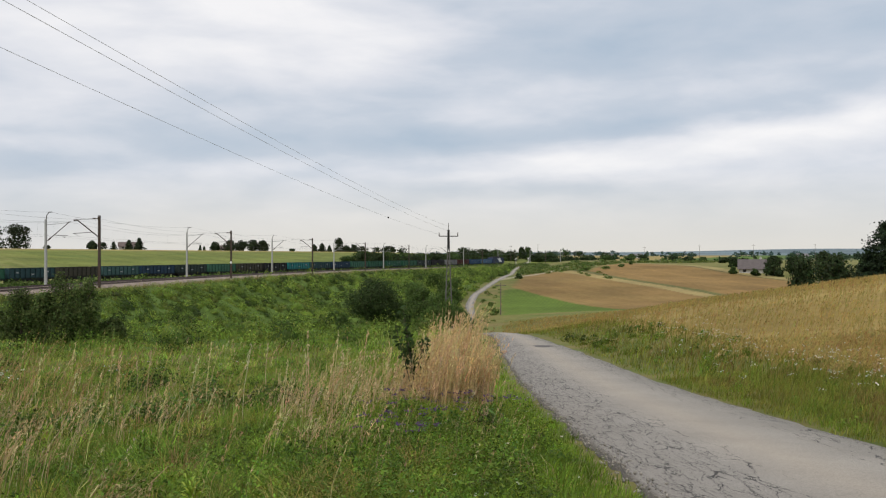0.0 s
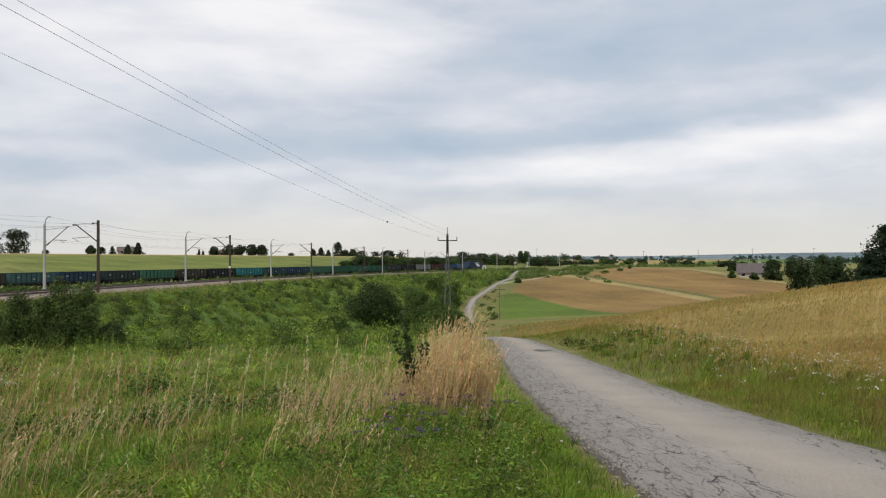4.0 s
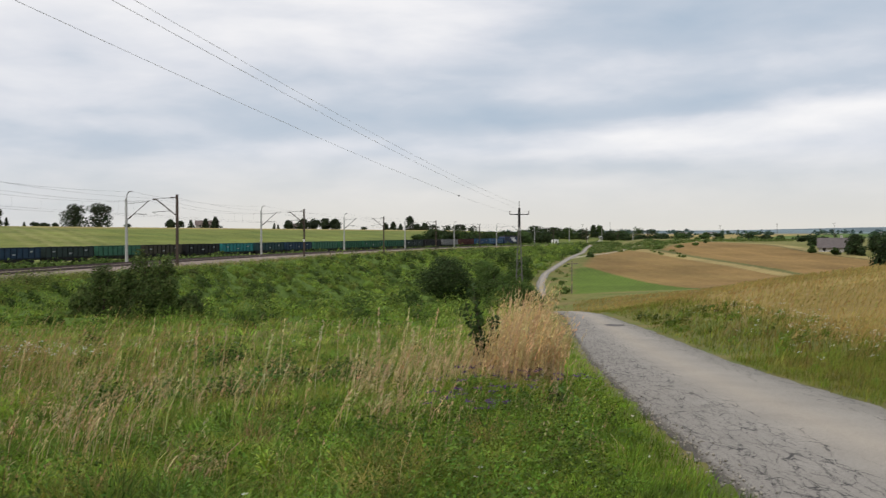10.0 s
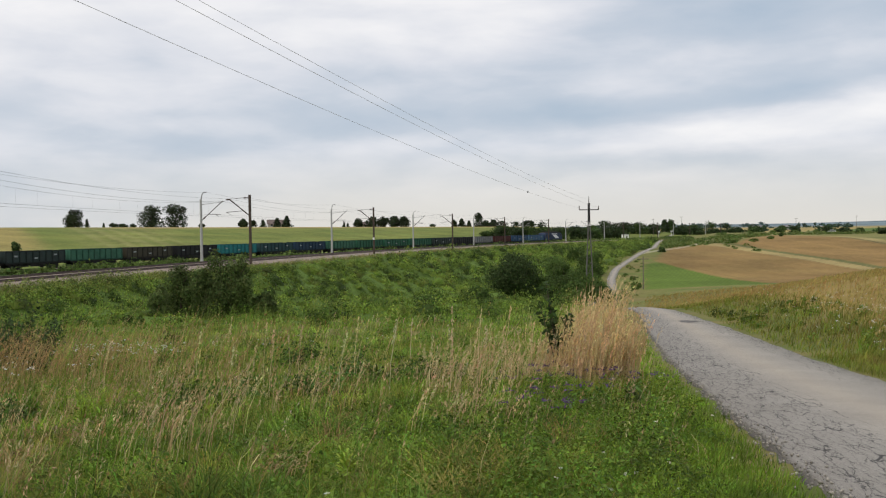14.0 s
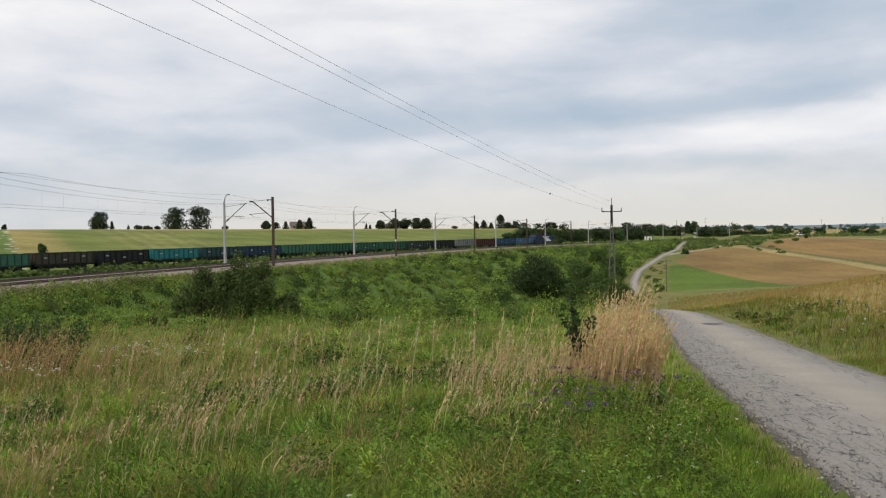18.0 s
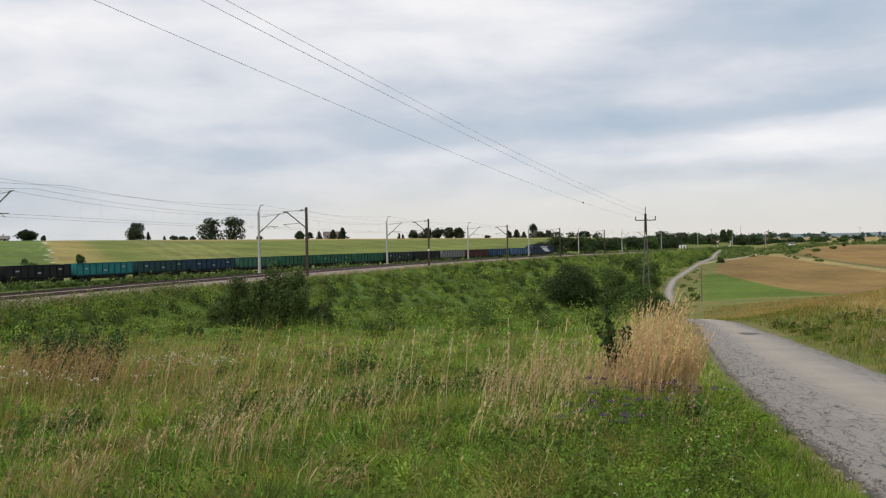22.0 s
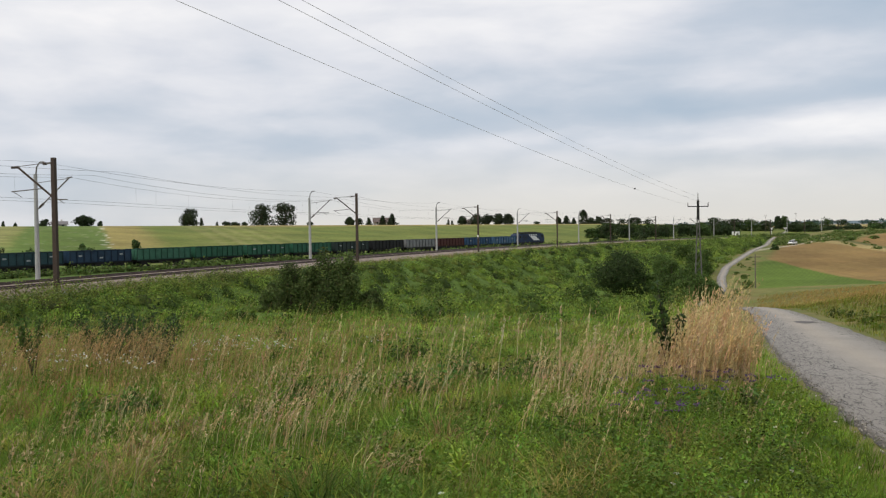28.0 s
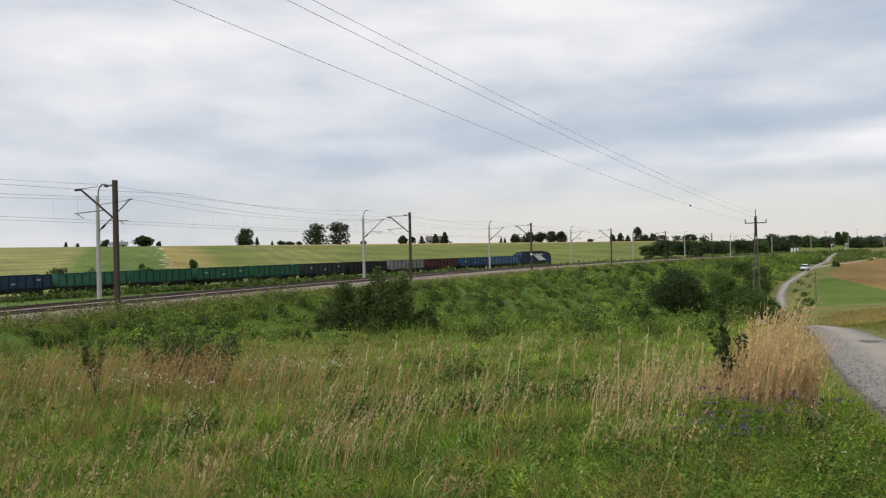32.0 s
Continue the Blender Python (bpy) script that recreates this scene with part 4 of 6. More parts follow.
# ---- the white car ----
def build_car():
    c = thing("car", "small white car driving along the field track", "car")
    bm = B()
    slab(bm, [(-2.0, 0.35), (2.0, 0.35), (2.05, 0.65), (1.9, 0.85), (1.1, 0.95), (-1.85, 0.98), (-2.05, 0.7)], -0.85, 0.85)
    bmesh.ops.bevel(bm, geom=list(bm.edges), offset=0.06, segments=2, affect="EDGES")
    part("body", bm, M_WHITE, c)
    bm = B()
    slab(bm, [(-1.75, 0.93), (1.15, 0.93), (0.45, 1.42), (-1.2, 1.46)], -0.72, 0.72)
    part("glasshouse", bm, M_GLASS, c, "dark windows")
    bm = B()
    slab(bm, [(-1.3, 1.42), (0.5, 1.40), (0.4, 1.48), (-1.2, 1.51)], -0.70, 0.70)
    part("roof", bm, M_WHITE, c)
    for x in (-1.25, 1.3):
        for y in (-0.8, 0.8):
            bm = B()
            bar(bm, (x, y - 0.09, 0.31), (x, y + 0.09, 0.31), 0.31, seg=16)
            part("wheel", bm, M_BLACK, c)
    for y in (-0.6, 0.6):
        bm = B()
        box(bm, 1.98, 2.07, y - 0.18, y + 0.18, 0.62, 0.78, 0.02)
        part("headlight", bm, M_GLASS, c)
    bm = B()
    box(bm, 2.0, 2.07, -0.5, 0.5, 0.36, 0.5)
    part("bumper", bm, M_BLACK, c)
    return c


car = build_car()
# (seconds, x, y): along the field track, then down the lane
CAR_WAY = [(0.0, 330, 600), (6.0, 245, 560), (11.0, 160, 495), (13.5, 119, 475), (16.0, 97, 447), (18.0, 82, 428), (20.0, 67.5, 400), (22.0, 55.3, 374), (24.0, 45.5, 350), (25.5, 40, 328), (28.0, 29, 299), (30.0, 19.5, 276), (31.0, 15.8, 261), (32.0, 12.5, 243)]


def car_rows():
    ts = np.arange(0, 32.01, 1.0)
    xs, ys = (np.interp(ts, [r[0] for r in CAR_WAY], [r[k] for r in CAR_WAY]) for k in (1, 2))
    for _ in range(2):
        xs[1:-1], ys[1:-1] = (np.convolve(q, (0.25, 0.5, 0.25), "valid") for q in (xs, ys))
    rows = []
    for i, t in enumerate(ts):
        a, b = max(i - 1, 0), min(i + 1, len(ts) - 1)
        yaw = math.degrees(math.atan2(ys[b] - ys[a], xs[b] - xs[a]))
        rows.append((float(t), pose(float(xs[i]), float(ys[i]), ground_at(xs[i], ys[i]) + 0.05, 0, 0, yaw)))
    return rows


MOVES.append((car, car_rows()))

# ---- buildings and posts ----
M_PLASTER = material("pale_plaster", (0.42, 0.40, 0.36), 0.9, vary=0.15, scale=0.8)
M_ROOF = material("grey_roof_tiles", (0.17, 0.16, 0.16), 0.85, vary=0.3, scale=1.2, fine=9.0)
M_ROOFR = material("brown_roof_tiles", (0.13, 0.10, 0.09), 0.85, vary=0.3, scale=1.2, fine=9.0)
M_ROOFP = material("faded_pink_grey_roof", (0.115, 0.098, 0.095), 0.9, vary=0.25, scale=1.0)
M_WOODPOLE = material("weathered_pole", (0.15, 0.125, 0.10), 0.9, vary=0.3, scale=2.0)


def build_house(x, y, rz, length, depth, eaves, ridge, roof, label, lift=0.0):
    h = thing("house", label, "house", pose(x, y, ground_at(x, y) + lift, 0, 0, rz))
    bm = B()
    l, d = length / 2, depth / 2
    a = [(-l, -d), (l, -d), (l, d), (-l, d)]
    lo = [bm.verts.new((u, v, -0.6)) for u, v in a]
    hi = [bm.verts.new((u, v, eaves)) for u, v in a]
    for i in range(4):
        j = (i + 1) % 4
        bm.faces.new((lo[i], lo[j], hi[j], hi[i]))
    g0, g1 = bm.verts.new((-l, 0, ridge - 0.12)), bm.verts.new((l, 0, ridge - 0.12))
    bm.faces.new((hi[0], hi[3], g0))
    bm.faces.new((hi[1], g1, hi[2]))
    part("wall", bm, M_PLASTER, h)
    o = 0.45
    for s in (-1, 1):
        bm = B()
        drop = (ridge - eaves) * o / d
        p = [(-l - o, s * (d + o), eaves - drop), (l + o, s * (d + o), eaves - drop), (l + o, 0, ridge), (-l - o, 0, ridge)]
        t = [bm.verts.new(q) for q in p]
        b = [bm.verts.new((q[0], q[1], q[2] - 0.14)) for q in p]
        bm.faces.new(t)
        bm.faces.new(b[::-1])
        for i in range(4):
            j = (i + 1) % 4
            bm.faces.new((t[i], b[i], b[j], t[j]))
        part("roof_slope", bm, roof, h)
    bm = B()
    box(bm, l * 0.3 - 0.3, l * 0.3 + 0.3, 0.3, 0.9, ridge - 0.8, ridge + 0.7, 0.03)
    part("chimney", bm, M_PLASTER, h)
    for k in range(max(2, int(length / 3))):
        wx = -l + length * (k + 0.5) / max(2, int(length / 3))
        bm = B()
        box(bm, wx - 0.5, wx + 0.5, -d - 0.03, -d + 0.05, eaves - 1.3, eaves - 0.25)
        w = part("window", bm, M_GLASS, h)
        bm = B()
        box(bm, wx - 0.6, wx + 0.6, -d - 0.08, -d + 0.02, eaves - 1.4, eaves - 1.3)
        part("sill", bm, M_WHITE, w)
    return h


build_house(95, 287, -18, 9.6, 8.0, 1.7, 4.3, M_ROOFP, "low farmhouse with a grey gabled roof among trees", -0.3)
build_house(-153, 456, 18, 8, 6, 2.0, 3.9, M_ROOFR, "pale house with a brown roof on the skyline")
build_house(-129, 550, 12, 9, 6, 1.8, 3.4, M_ROOFR, "low house with a brown roof on the skyline")
build_house(-240, 319, 35, 5.5, 4.5, 1.5, 2.5, M_ROOF, "low grey-roofed shed on the skyline")
build_house(168, 960, 5, 11, 8, 2.6, 5, M_ROOF, "distant pale farmhouse on the plain")
build_house(205, 1000, 20, 12, 8, 2.6, 5, M_ROOF, "distant pale farmhouse on the plain")
build_house(380, 1000, 10, 12, 8, 2.6, 5, M_ROOF, "distant pale farmhouse on the plain")


def build_hut():
    x, y = 20.6, 484
    h = thing("relay_hut", "white railway relay hut beside the level crossing", "hut", pose(x, y, -6.75, 0, 0, -8))
    bm = B()
    box(bm, -1.7, 1.7, -1.2, 1.2, -0.6, 2.5, 0.05)
    part("wall", bm, M_WHITE, h)
    bm = B()
    box(bm, -1.85, 1.85, -1.35, 1.35, 2.5, 2.68, 0.04)
    part("roof", bm, M_CONCRETE, h)
    bm = B()
    box(bm, 0.5, 1.35, -1.24, -1.18, 0, 2.0)
    part("door", bm, M_STEEL, h)


build_hut()


def build_signal(x, y, z, height, label, lamps, rz):
    s = thing("crossing_signal", label, "signal", pose(x, y, z, 0, 0, rz))
    bm = B()
    bar(bm, (0, 0, -1), (0, 0, height), 0.08, seg=8)
    part("post", bm, M_WHITE, s)
    for sg in (-1, 1):
        bm = B()
        d = Vector((0.75 * sg, 0, 0.42))
        bar(bm, Vector((0, -0.1, height - 0.35)) - d, Vector((0, -0.1, height - 0.35)) + d, 0.09, seg=4)
        part("cross_board", bm, M_WHITE, s)
    for k in range(lamps):
        bm = B()
        bar(bm, (-0.25 + 0.5 * k, -0.05, height - 1.2), (-0.25 + 0.5 * k, -0.22, height - 1.2), 0.16, seg=12)
        part("lamp_housing", bm, M_BLACK, s)


build_signal(37.0, 482, -6.8, 4.2, "white level crossing signal with a cross on a post", 2, 0)
build_signal(45.5, 506, -6.8, 4.2, "white level crossing signal with a cross on a post", 2, 0)


def build_line_pole(x, y, h, label, arms=1):
    p = thing("utility_pole", label, "utility pole", pose(x, y, ground_at(x, y)), "utility poles over the plain")
    bm = B()
    bar(bm, (0, 0, -0.8), (0, 0, h), 0.11, 0.07, 8)
    part("post", bm, M_WOODPOLE, p)
    for k in range(arms):
        bm = B()
        box(bm, -0.9, 0.9, -0.05, 0.05, h - 0.5 - 0.6 * k, h - 0.38 - 0.6 * k)
        part("crossarm", bm, M_WOODPOLE, p)


for x, y, h in ((64, 640, 11), (128, 600, 9), (152, 560, 9), (176, 535, 9), (205, 520, 9), (225, 500, 9), (9.2, 152, 5.2), (40, 560, 10)):
    build_line_pole(x, y, h, "slim weathered wooden utility pole with a short crossarm", 1)


def build_road_patch():
    """A dark repair in the asphalt and grit along the broken edges."""
    rs = np.random.RandomState(3)
    bm = B()
    ring = []
    for i in range(18):
        a = i * 6.283 / 18
        r = 1 + 0.18 * rs.randn()
        x, y = 4.45 + 0.46 * r * math.cos(a), 42.5 + 0.75 * r * math.sin(a)
        ring.append(bm.verts.new((x, y, ground_at(4.6, y) + 0.047)))
    bm.faces.new(ring)
    tagged(part("road_patch", bm, material("dark_patch", (0.11, 0.10, 0.095), 0.9, vary=0.3, scale=4)), "dark patched pothole in the lane", "road patch")
    n = 1500
    y = 5 + 40 * rs.rand(n) ** 1.6
    x = np.interp(y, lane_y[:200], lane_x[:200]) - LANE_HALF - 0.10 + 0.10 * rs.randn(n)
    z = land(x, y) + 0.0
    s = 0.006 + 0.018 * rs.rand(n) ** 2
    c = np.stack([np.c_[x + s * a, y + s * b, z + s * d] for a, b, d in ((1, 0, 0), (0, 1, 0.1), (-1, 0, 0), (0, -1, 0.05), (0, 0, 0.9), (0, 0, -0.9))], 1).reshape(-1, 3)
    f = (np.arange(n)[:, None, None] * 6 + np.array([(0, 1, 4), (1, 2, 4), (2, 3, 4), (3, 0, 4), (1, 0, 5), (2, 1, 5), (3, 2, 5), (0, 3, 5)])[None]).reshape(-1, 3)
    tagged(new("road_gravel", mesh_of("road_gravel", c, f, material("grit", (0.27, 0.245, 0.21), 0.95, vary=0.3, island=0.6))), "loose gravel along the broken lane edge", "gravel", kind="stuff")


build_road_patch()

# ---- plants ----
def leafy(name, spec=0.25, rough=0.65, through=0.25):
    """Leaf or straw: colour from the mesh, with some light let through."""
    m = bpy.data.materials.new(name)
    m.use_nodes = True
    t = m.node_tree
    b = t.nodes["Principled BSDF"]
    b.inputs["Roughness"].default_value, b.inputs["Specular IOR Level"].default_value = rough, spec
    at = t.nodes.new("ShaderNodeAttribute")
    at.attribute_name = "tone"
    t.links.new(at.outputs["Color"], b.inputs["Base Color"])
    tr = t.nodes.new("ShaderNodeBsdfTranslucent")
    t.links.new(at.outputs["Color"], tr.inputs["Color"])
    mx = t.nodes.new("ShaderNodeMixShader")
    mx.inputs[0].default_value = through
    t.links.new(b.outputs[0], mx.inputs[1])
    t.links.new(tr.outputs[0], mx.inputs[2])
    t.links.new(mx.outputs[0], t.nodes["Material Output"].inputs["Surface"])
    return m


M_LEAF = leafy("leaves", 0.15, 0.65, 0.35)
M_GRASS = leafy("grass_blades", 0.1, 0.7, 0.3)
M_STRAW = leafy("dry_straw", 0.15, 0.8, 0.2)
M_PETAL = leafy("petals", 0.1, 0.8, 0.3)
RNG = np.random.RandomState(7)


def blades(p, h, w, lean, tone, tip=None, rs=RNG, toward=None, droop=0.0):
    """Bent, tapering blades of grass at points p; tone by blade, tip: another colour at the top, droop: how far the tip bows down."""
    n = len(p)
    yaw, to = rs.rand(n) * 6.283, rs.rand(n) * 6.283
    to = np.where(rs.rand(n) < 0.4, 0.4 + 0.5 * rs.randn(n), to) if toward is None else toward
    sx, sy = np.cos(yaw) * w / 2, np.sin(yaw) * w / 2
    lx, ly = np.cos(to) * lean * h, np.sin(to) * lean * h
    steps = ((0, 0, -1), (0, 0, 1), (0.55, 0.3, -0.8), (0.55, 0.3, 0.8), (1, 1, 0))
    sides = [(0, 1, 3), (0, 3, 2), (2, 3, 4)]
    if np.ndim(droop):
        steps = ((0, 0, -1), (0, 0, 1), (0.45, 0.18, -0.9), (0.45, 0.18, 0.9), (0.8, 0.58, -0.6), (0.8, 0.58, 0.6), (1, 1, 0))
        sides += [(2, 3, 5), (2, 5, 4), (4, 5, 6)]
        sides.remove((2, 3, 4))
    v = np.empty((n, len(steps), 3))
    for i, (f, a, b) in enumerate(steps):
        v[:, i, 0] = p[:, 0] + lx * a + sx * b
        v[:, i, 1] = p[:, 1] + ly * a + sy * b
        v[:, i, 2] = p[:, 2] + h * (f - droop * f ** 3) * np.sqrt(np.clip(1 - (lean * a * 0.8) ** 2, 0.2, 1))
    k = np.arange(n)[:, None, None] * len(steps)
    f = (k + np.array(sides)[None]).reshape(-1, 3)
    t = np.repeat(tone[:, None], len(steps), 1)
    if tip is not None:
        t[:, -1], t[:, 2:-1] = tip, (tip + tone)[:, None] / 2
    return v.reshape(-1, 3), f, t.reshape(-1, 3)


def leaves(c, size, tone, rs=RNG, flat=0.0, aspect=1.6, out=None, loose=0.55):
    """Small leaf-shaped quads round points c, turned at random or facing out of their clump."""
    n = len(c)
    a = rs.randn(n, 3)
    a[:, 2] *= 1 - flat
    face = rs.randn(n, 3)
    if out is not None:
        face = out + loose * face
        a = np.cross(face, a)
    a /= np.linalg.norm(a, axis=1)[:, None]
    b = np.cross(face, a)
    b /= np.linalg.norm(b, axis=1)[:, None]
    s = (size if np.ndim(size) else np.full(n, size))[:, None]
    s = s * (0.6 + 0.8 * rs.rand(n, 1))
    v = np.stack([c - a * s * aspect / 2, c + b * s / 2 + a * s * 0.1, c + a * s * aspect / 2, c - b * s / 2 + a * s * 0.1], 1)
    f = np.arange(n)[:, None] * 4 + np.arange(4)[None]
    return v.reshape(-1, 3), f, np.repeat(tone, 4, 0)


def merged(chunks):
    v, f, t, o = [], [], [], 0
    for a, b, c in chunks:
        v.append(a), f.append(b + o), t.append(c)
        o += len(a)
    return np.concatenate(v), np.concatenate(f), np.concatenate(t)


def stuff(name, chunks, mat, label, category):
    v, f, t = merged(chunks)
    return tagged(new(name, mesh_of(name, v, f, mat, np.clip(t, 0.004, 0.95))), label, category, kind="stuff")


def scatter(n, a0, a1, r0, r1, power=1.0, rs=RNG):
    """Points in a sector; power 2 is even over the area, less is denser near the lane side."""
    az = np.radians(a0 + (a1 - a0) * rs.rand(n))
    r = (r0 ** power + (r1 ** power - r0 ** power) * rs.rand(n)) ** (1 / power)
    return np.sin(az) * r, np.cos(az) * r, r


def toned(base, n, spread=0.25, rs=RNG):
    base = np.asarray(base, float)
    base = np.tile(base, (n, 1)) if base.ndim == 1 else base
    return base * (1 + spread * rs.randn(n, 1)).clip(0.45, 1.8) * (1 + 0.08 * rs.randn(n, 3))


def mixc(a, b, f):
    return np.asarray(a) + (np.asarray(b) - np.asarray(a)) * np.clip(f, 0, 1)[:, None]


G_FRESH, G_DEEP, G_OLIVE = np.array((0.205, 0.315, 0.034)), np.array((0.105, 0.17, 0.024)), np.array((0.265, 0.275, 0.05))
S_PALE, S_TAN, S_RUST = np.array((0.60, 0.48, 0.27)), np.array((0.40, 0.28, 0.125)), np.array((0.25, 0.155, 0.06))


def meadow_ground(x, y):
    return land(x, y) - 0.02


def mounds(x, y, rad, high, per, leaf, tone, rs=RNG, lift=0.0, aspect=1.6):
    """Leafy clumps: leaves on uneven domes over the ground, each facing outwards."""
    n = len(x)
    a = rs.randn(n, per, 3)
    a[:, :, 2] = np.abs(a[:, :, 2]) * 1.1
    a /= np.linalg.norm(a, axis=2)[:, :, None]
    k = rs.rand(n, 3, 1) * 6.283
    az = np.arctan2(a[:, :, 1], a[:, :, 0])
    bump = 1 + 0.22 * np.sin(2 * az + k[:, 0]) * np.sin(3 * a[:, :, 2] + k[:, 1]) + 0.15 * np.sin(5 * az + k[:, 2])
    q = a * (bump * (0.62 + 0.42 * rs.rand(n, per) ** 0.6))[:, :, None]
    c = np.stack([x[:, None] + q[:, :, 0] * rad[:, None], y[:, None] + q[:, :, 1] * rad[:, None], (land(x, y) - 0.08 + lift)[:, None] + q[:, :, 2] * high[:, None]], -1).reshape(-1, 3)
    t = toned(np.repeat(tone, per, 0), n * per, 0.2, rs)
    size = np.repeat(leaf, per) if np.ndim(leaf) else np.full(n * per, leaf)
    return leaves(c, size, t, rs, aspect=aspect, out=a.reshape(-1, 3), loose=0.45)


def cores(x, y, rad, high, tone, rs):
    """The dense inside of each clump: a low, lumpy dome of foliage."""
    n, seg = len(x), 10
    ang = np.arange(seg) * 6.283 / seg
    k = rs.rand(n, 4) * 6.283
    rows = []
    for z, r in ((-0.1, 0.95), (0.35, 0.88), (0.68, 0.62), (0.88, 0.22)):
        w = r * (1 + 0.2 * np.sin(2 * ang[None] + k[:, :1]) * np.sin(3 * z + k[:, 1:2]) + 0.15 * np.sin(5 * ang[None] + k[:, 2:3]) + 0.08 * rs.randn(n, seg))
        zz = z * (1 + 0.12 * rs.randn(n, seg))
        rows.append(np.stack([x[:, None] + np.cos(ang)[None] * w * rad[:, None], y[:, None] + np.sin(ang)[None] * w * rad[:, None], (land(x, y) - 0.08)[:, None] + zz * high[:, None]], -1))
    v = np.stack(rows, 1).reshape(-1, 3)
    base = []
    for r in range(3):
        for i in range(seg):
            j = (i + 1) % seg
            base.append((r * seg + i, r * seg + j, r * seg + seg + j, r * seg + seg + i))
    for i in range(1, seg - 2, 2):
        base.append((3 * seg, 3 * seg + i, 3 * seg + i + 1, 3 * seg + i + 2))
    f = (np.arange(n)[:, None, None] * (4 * seg) + np.array(base)[None]).reshape(-1, 4)
    return v, f, toned(np.repeat(tone, 4 * seg, 0), n * 4 * seg, 0.2, rs)


GRASSES = [(G_FRESH, 0.36, 1.2), (G_OLIVE, 0.42, 0.8), (G_DEEP * 0.9, 0.38, 1.4), (np.array((0.32, 0.27, 0.085)), 0.52, 0.7), (np.array((0.30, 0.205, 0.085)), 0.55, 0.65), (np.array((0.13, 0.215, 0.030)), 0.46, 1.0)]


def build_meadow():
    """Tussocks of several grasses in patches, over a shorter sward."""
    chunks = []
    for n, per, r0, r1, w, rad in ((3300, 46, 3.2, 15, 0.0075, 0.15), (3600, 36, 14, 34, 0.013, 0.24), (3600, 22, 32, 78, 0.034, 0.5)):
        x, y, r = scatter(n, -50, 14, r0, r1, 1.3)
        dl = beside(x, y, lane_x, lane_y, lane_h, 1)[0]
        keep = dl < -LANE_HALF - 0.42 + 0.12 * fbm(x, y, 1.1, 32)
        x, y, r, dl = x[keep], y[keep], r[keep], dl[keep]
        m = len(x)
        verge = smooth(-4.6, -2.6, dl)
        west = smooth(-4, -15, x)
        field = np.stack([fbm(x, y, 2.2 + 0.6 * i, 300 + i) + 0.45 * fbm(x, y, 0.7, 330 + i) + 0.5 * RNG.randn(m) + b + (west * 0.4 if i in (3, 4) else 0) for i, b in enumerate((0.4, 0.25, 0.1, -0.2, -0.4, 0.35))], 1)
        field[:, 0] += verge * 1.3
        field[:, 2] += verge * 0.6
        k = field.argmax(1)
        tall = np.array([q[1] for q in GRASSES])[k] * (0.55 + 0.7 * RNG.rand(m)) * (1 + 0.5 * fbm(x, y, 3.2, 31)) * (1 - 0.55 * verge)
        tall *= 0.5 + 0.5 * smooth(LANE_HALF + 0.3, LANE_HALF + 1.4, -dl)
        base = np.array([q[0] for q in GRASSES])[k]
        base = toned(mixc(base, np.array((0.235, 0.305, 0.062)), 0.65 * smooth(16, 34, r)), m, 0.24) * (0.92 + 0.34 * fbm(x, y, 2.6, 35) + 0.16 * fbm(x, y, 0.9, 36)).clip(0.5, 1.35)[:, None]
        # blades of a tussock fan out from its middle
        sq = np.sqrt(RNG.rand(m, per))
        at = RNG.rand(m, per) * 6.283
        px = (x[:, None] + np.cos(at) * sq * rad * 0.8).ravel()
        py = (y[:, None] + np.sin(at) * sq * rad * 0.8).ravel()
        to = (at + 0.6 * RNG.randn(m, per)).ravel()
        lean = (0.15 + 0.6 * sq * (0.4 + RNG.rand(m, per)) + 0.4 * (RNG.rand(m, per) < 0.2)).ravel()
        h = (tall[:, None] * (1.12 - 0.35 * sq) * (0.55 + 0.55 * RNG.rand(m, per))).ravel()
        wid = (w * np.array([q[2] for q in GRASSES])[k][:, None] * (0.5 + 0.8 * RNG.rand(m, per))).ravel()
        col = 1.02 * toned(np.repeat(base, per, 0), m * per, 0.2)
        chunks.append(blades(np.c_[px, py, meadow_ground(px, py)], h, wid, np.clip(lean, 0, 0.95), col, np.clip(col * 1.12 + 0.01, 0, 1), toward=to, droop=(0.15 + 0.45 * RNG.rand(m * per)) if r0 < 5 else 0.12))
    # taller green grass round the foot of the pale tuft
    n = 2600
    x, y = -0.35 + 0.85 * RNG.randn(n), 14.6 + 0.6 * RNG.randn(n)
    keep = x < 1.1 - 0.05 * (y - 14)
    x, y = x[keep], y[keep]
    m = len(x)
    chunks.append(blades(np.c_[x, y, meadow_ground(x, y)], 0.22 + 0.3 * RNG.rand(m), np.full(m, 0.010), 0.1 + 0.5 * RNG.rand(m), toned(mixc(np.tile(G_FRESH * 0.75, (m, 1)), G_OLIVE * 0.8, RNG.rand(m)), m, 0.25)))
    # the sward between
    for n, r0, r1, w in ((48000, 3.2, 15, 0.008), (44000, 14, 34, 0.013), (34000, 32, 78, 0.03)):
        x, y, r = scatter(n, -50, 14, r0, r1, 1.3)
        dl = beside(x, y, lane_x, lane_y, lane_h, 1)[0]
        keep = dl < -LANE_HALF - 0.26 + 0.12 * fbm(x, y, 1.1, 32)
        x, y, dl = x[keep], y[keep], dl[keep]
        m = len(x)
        h = (0.12 + 0.22 * RNG.rand(m)) * (0.45 + 0.55 * smooth(LANE_HALF + 0.1, LANE_HALF + 1.2, -dl))
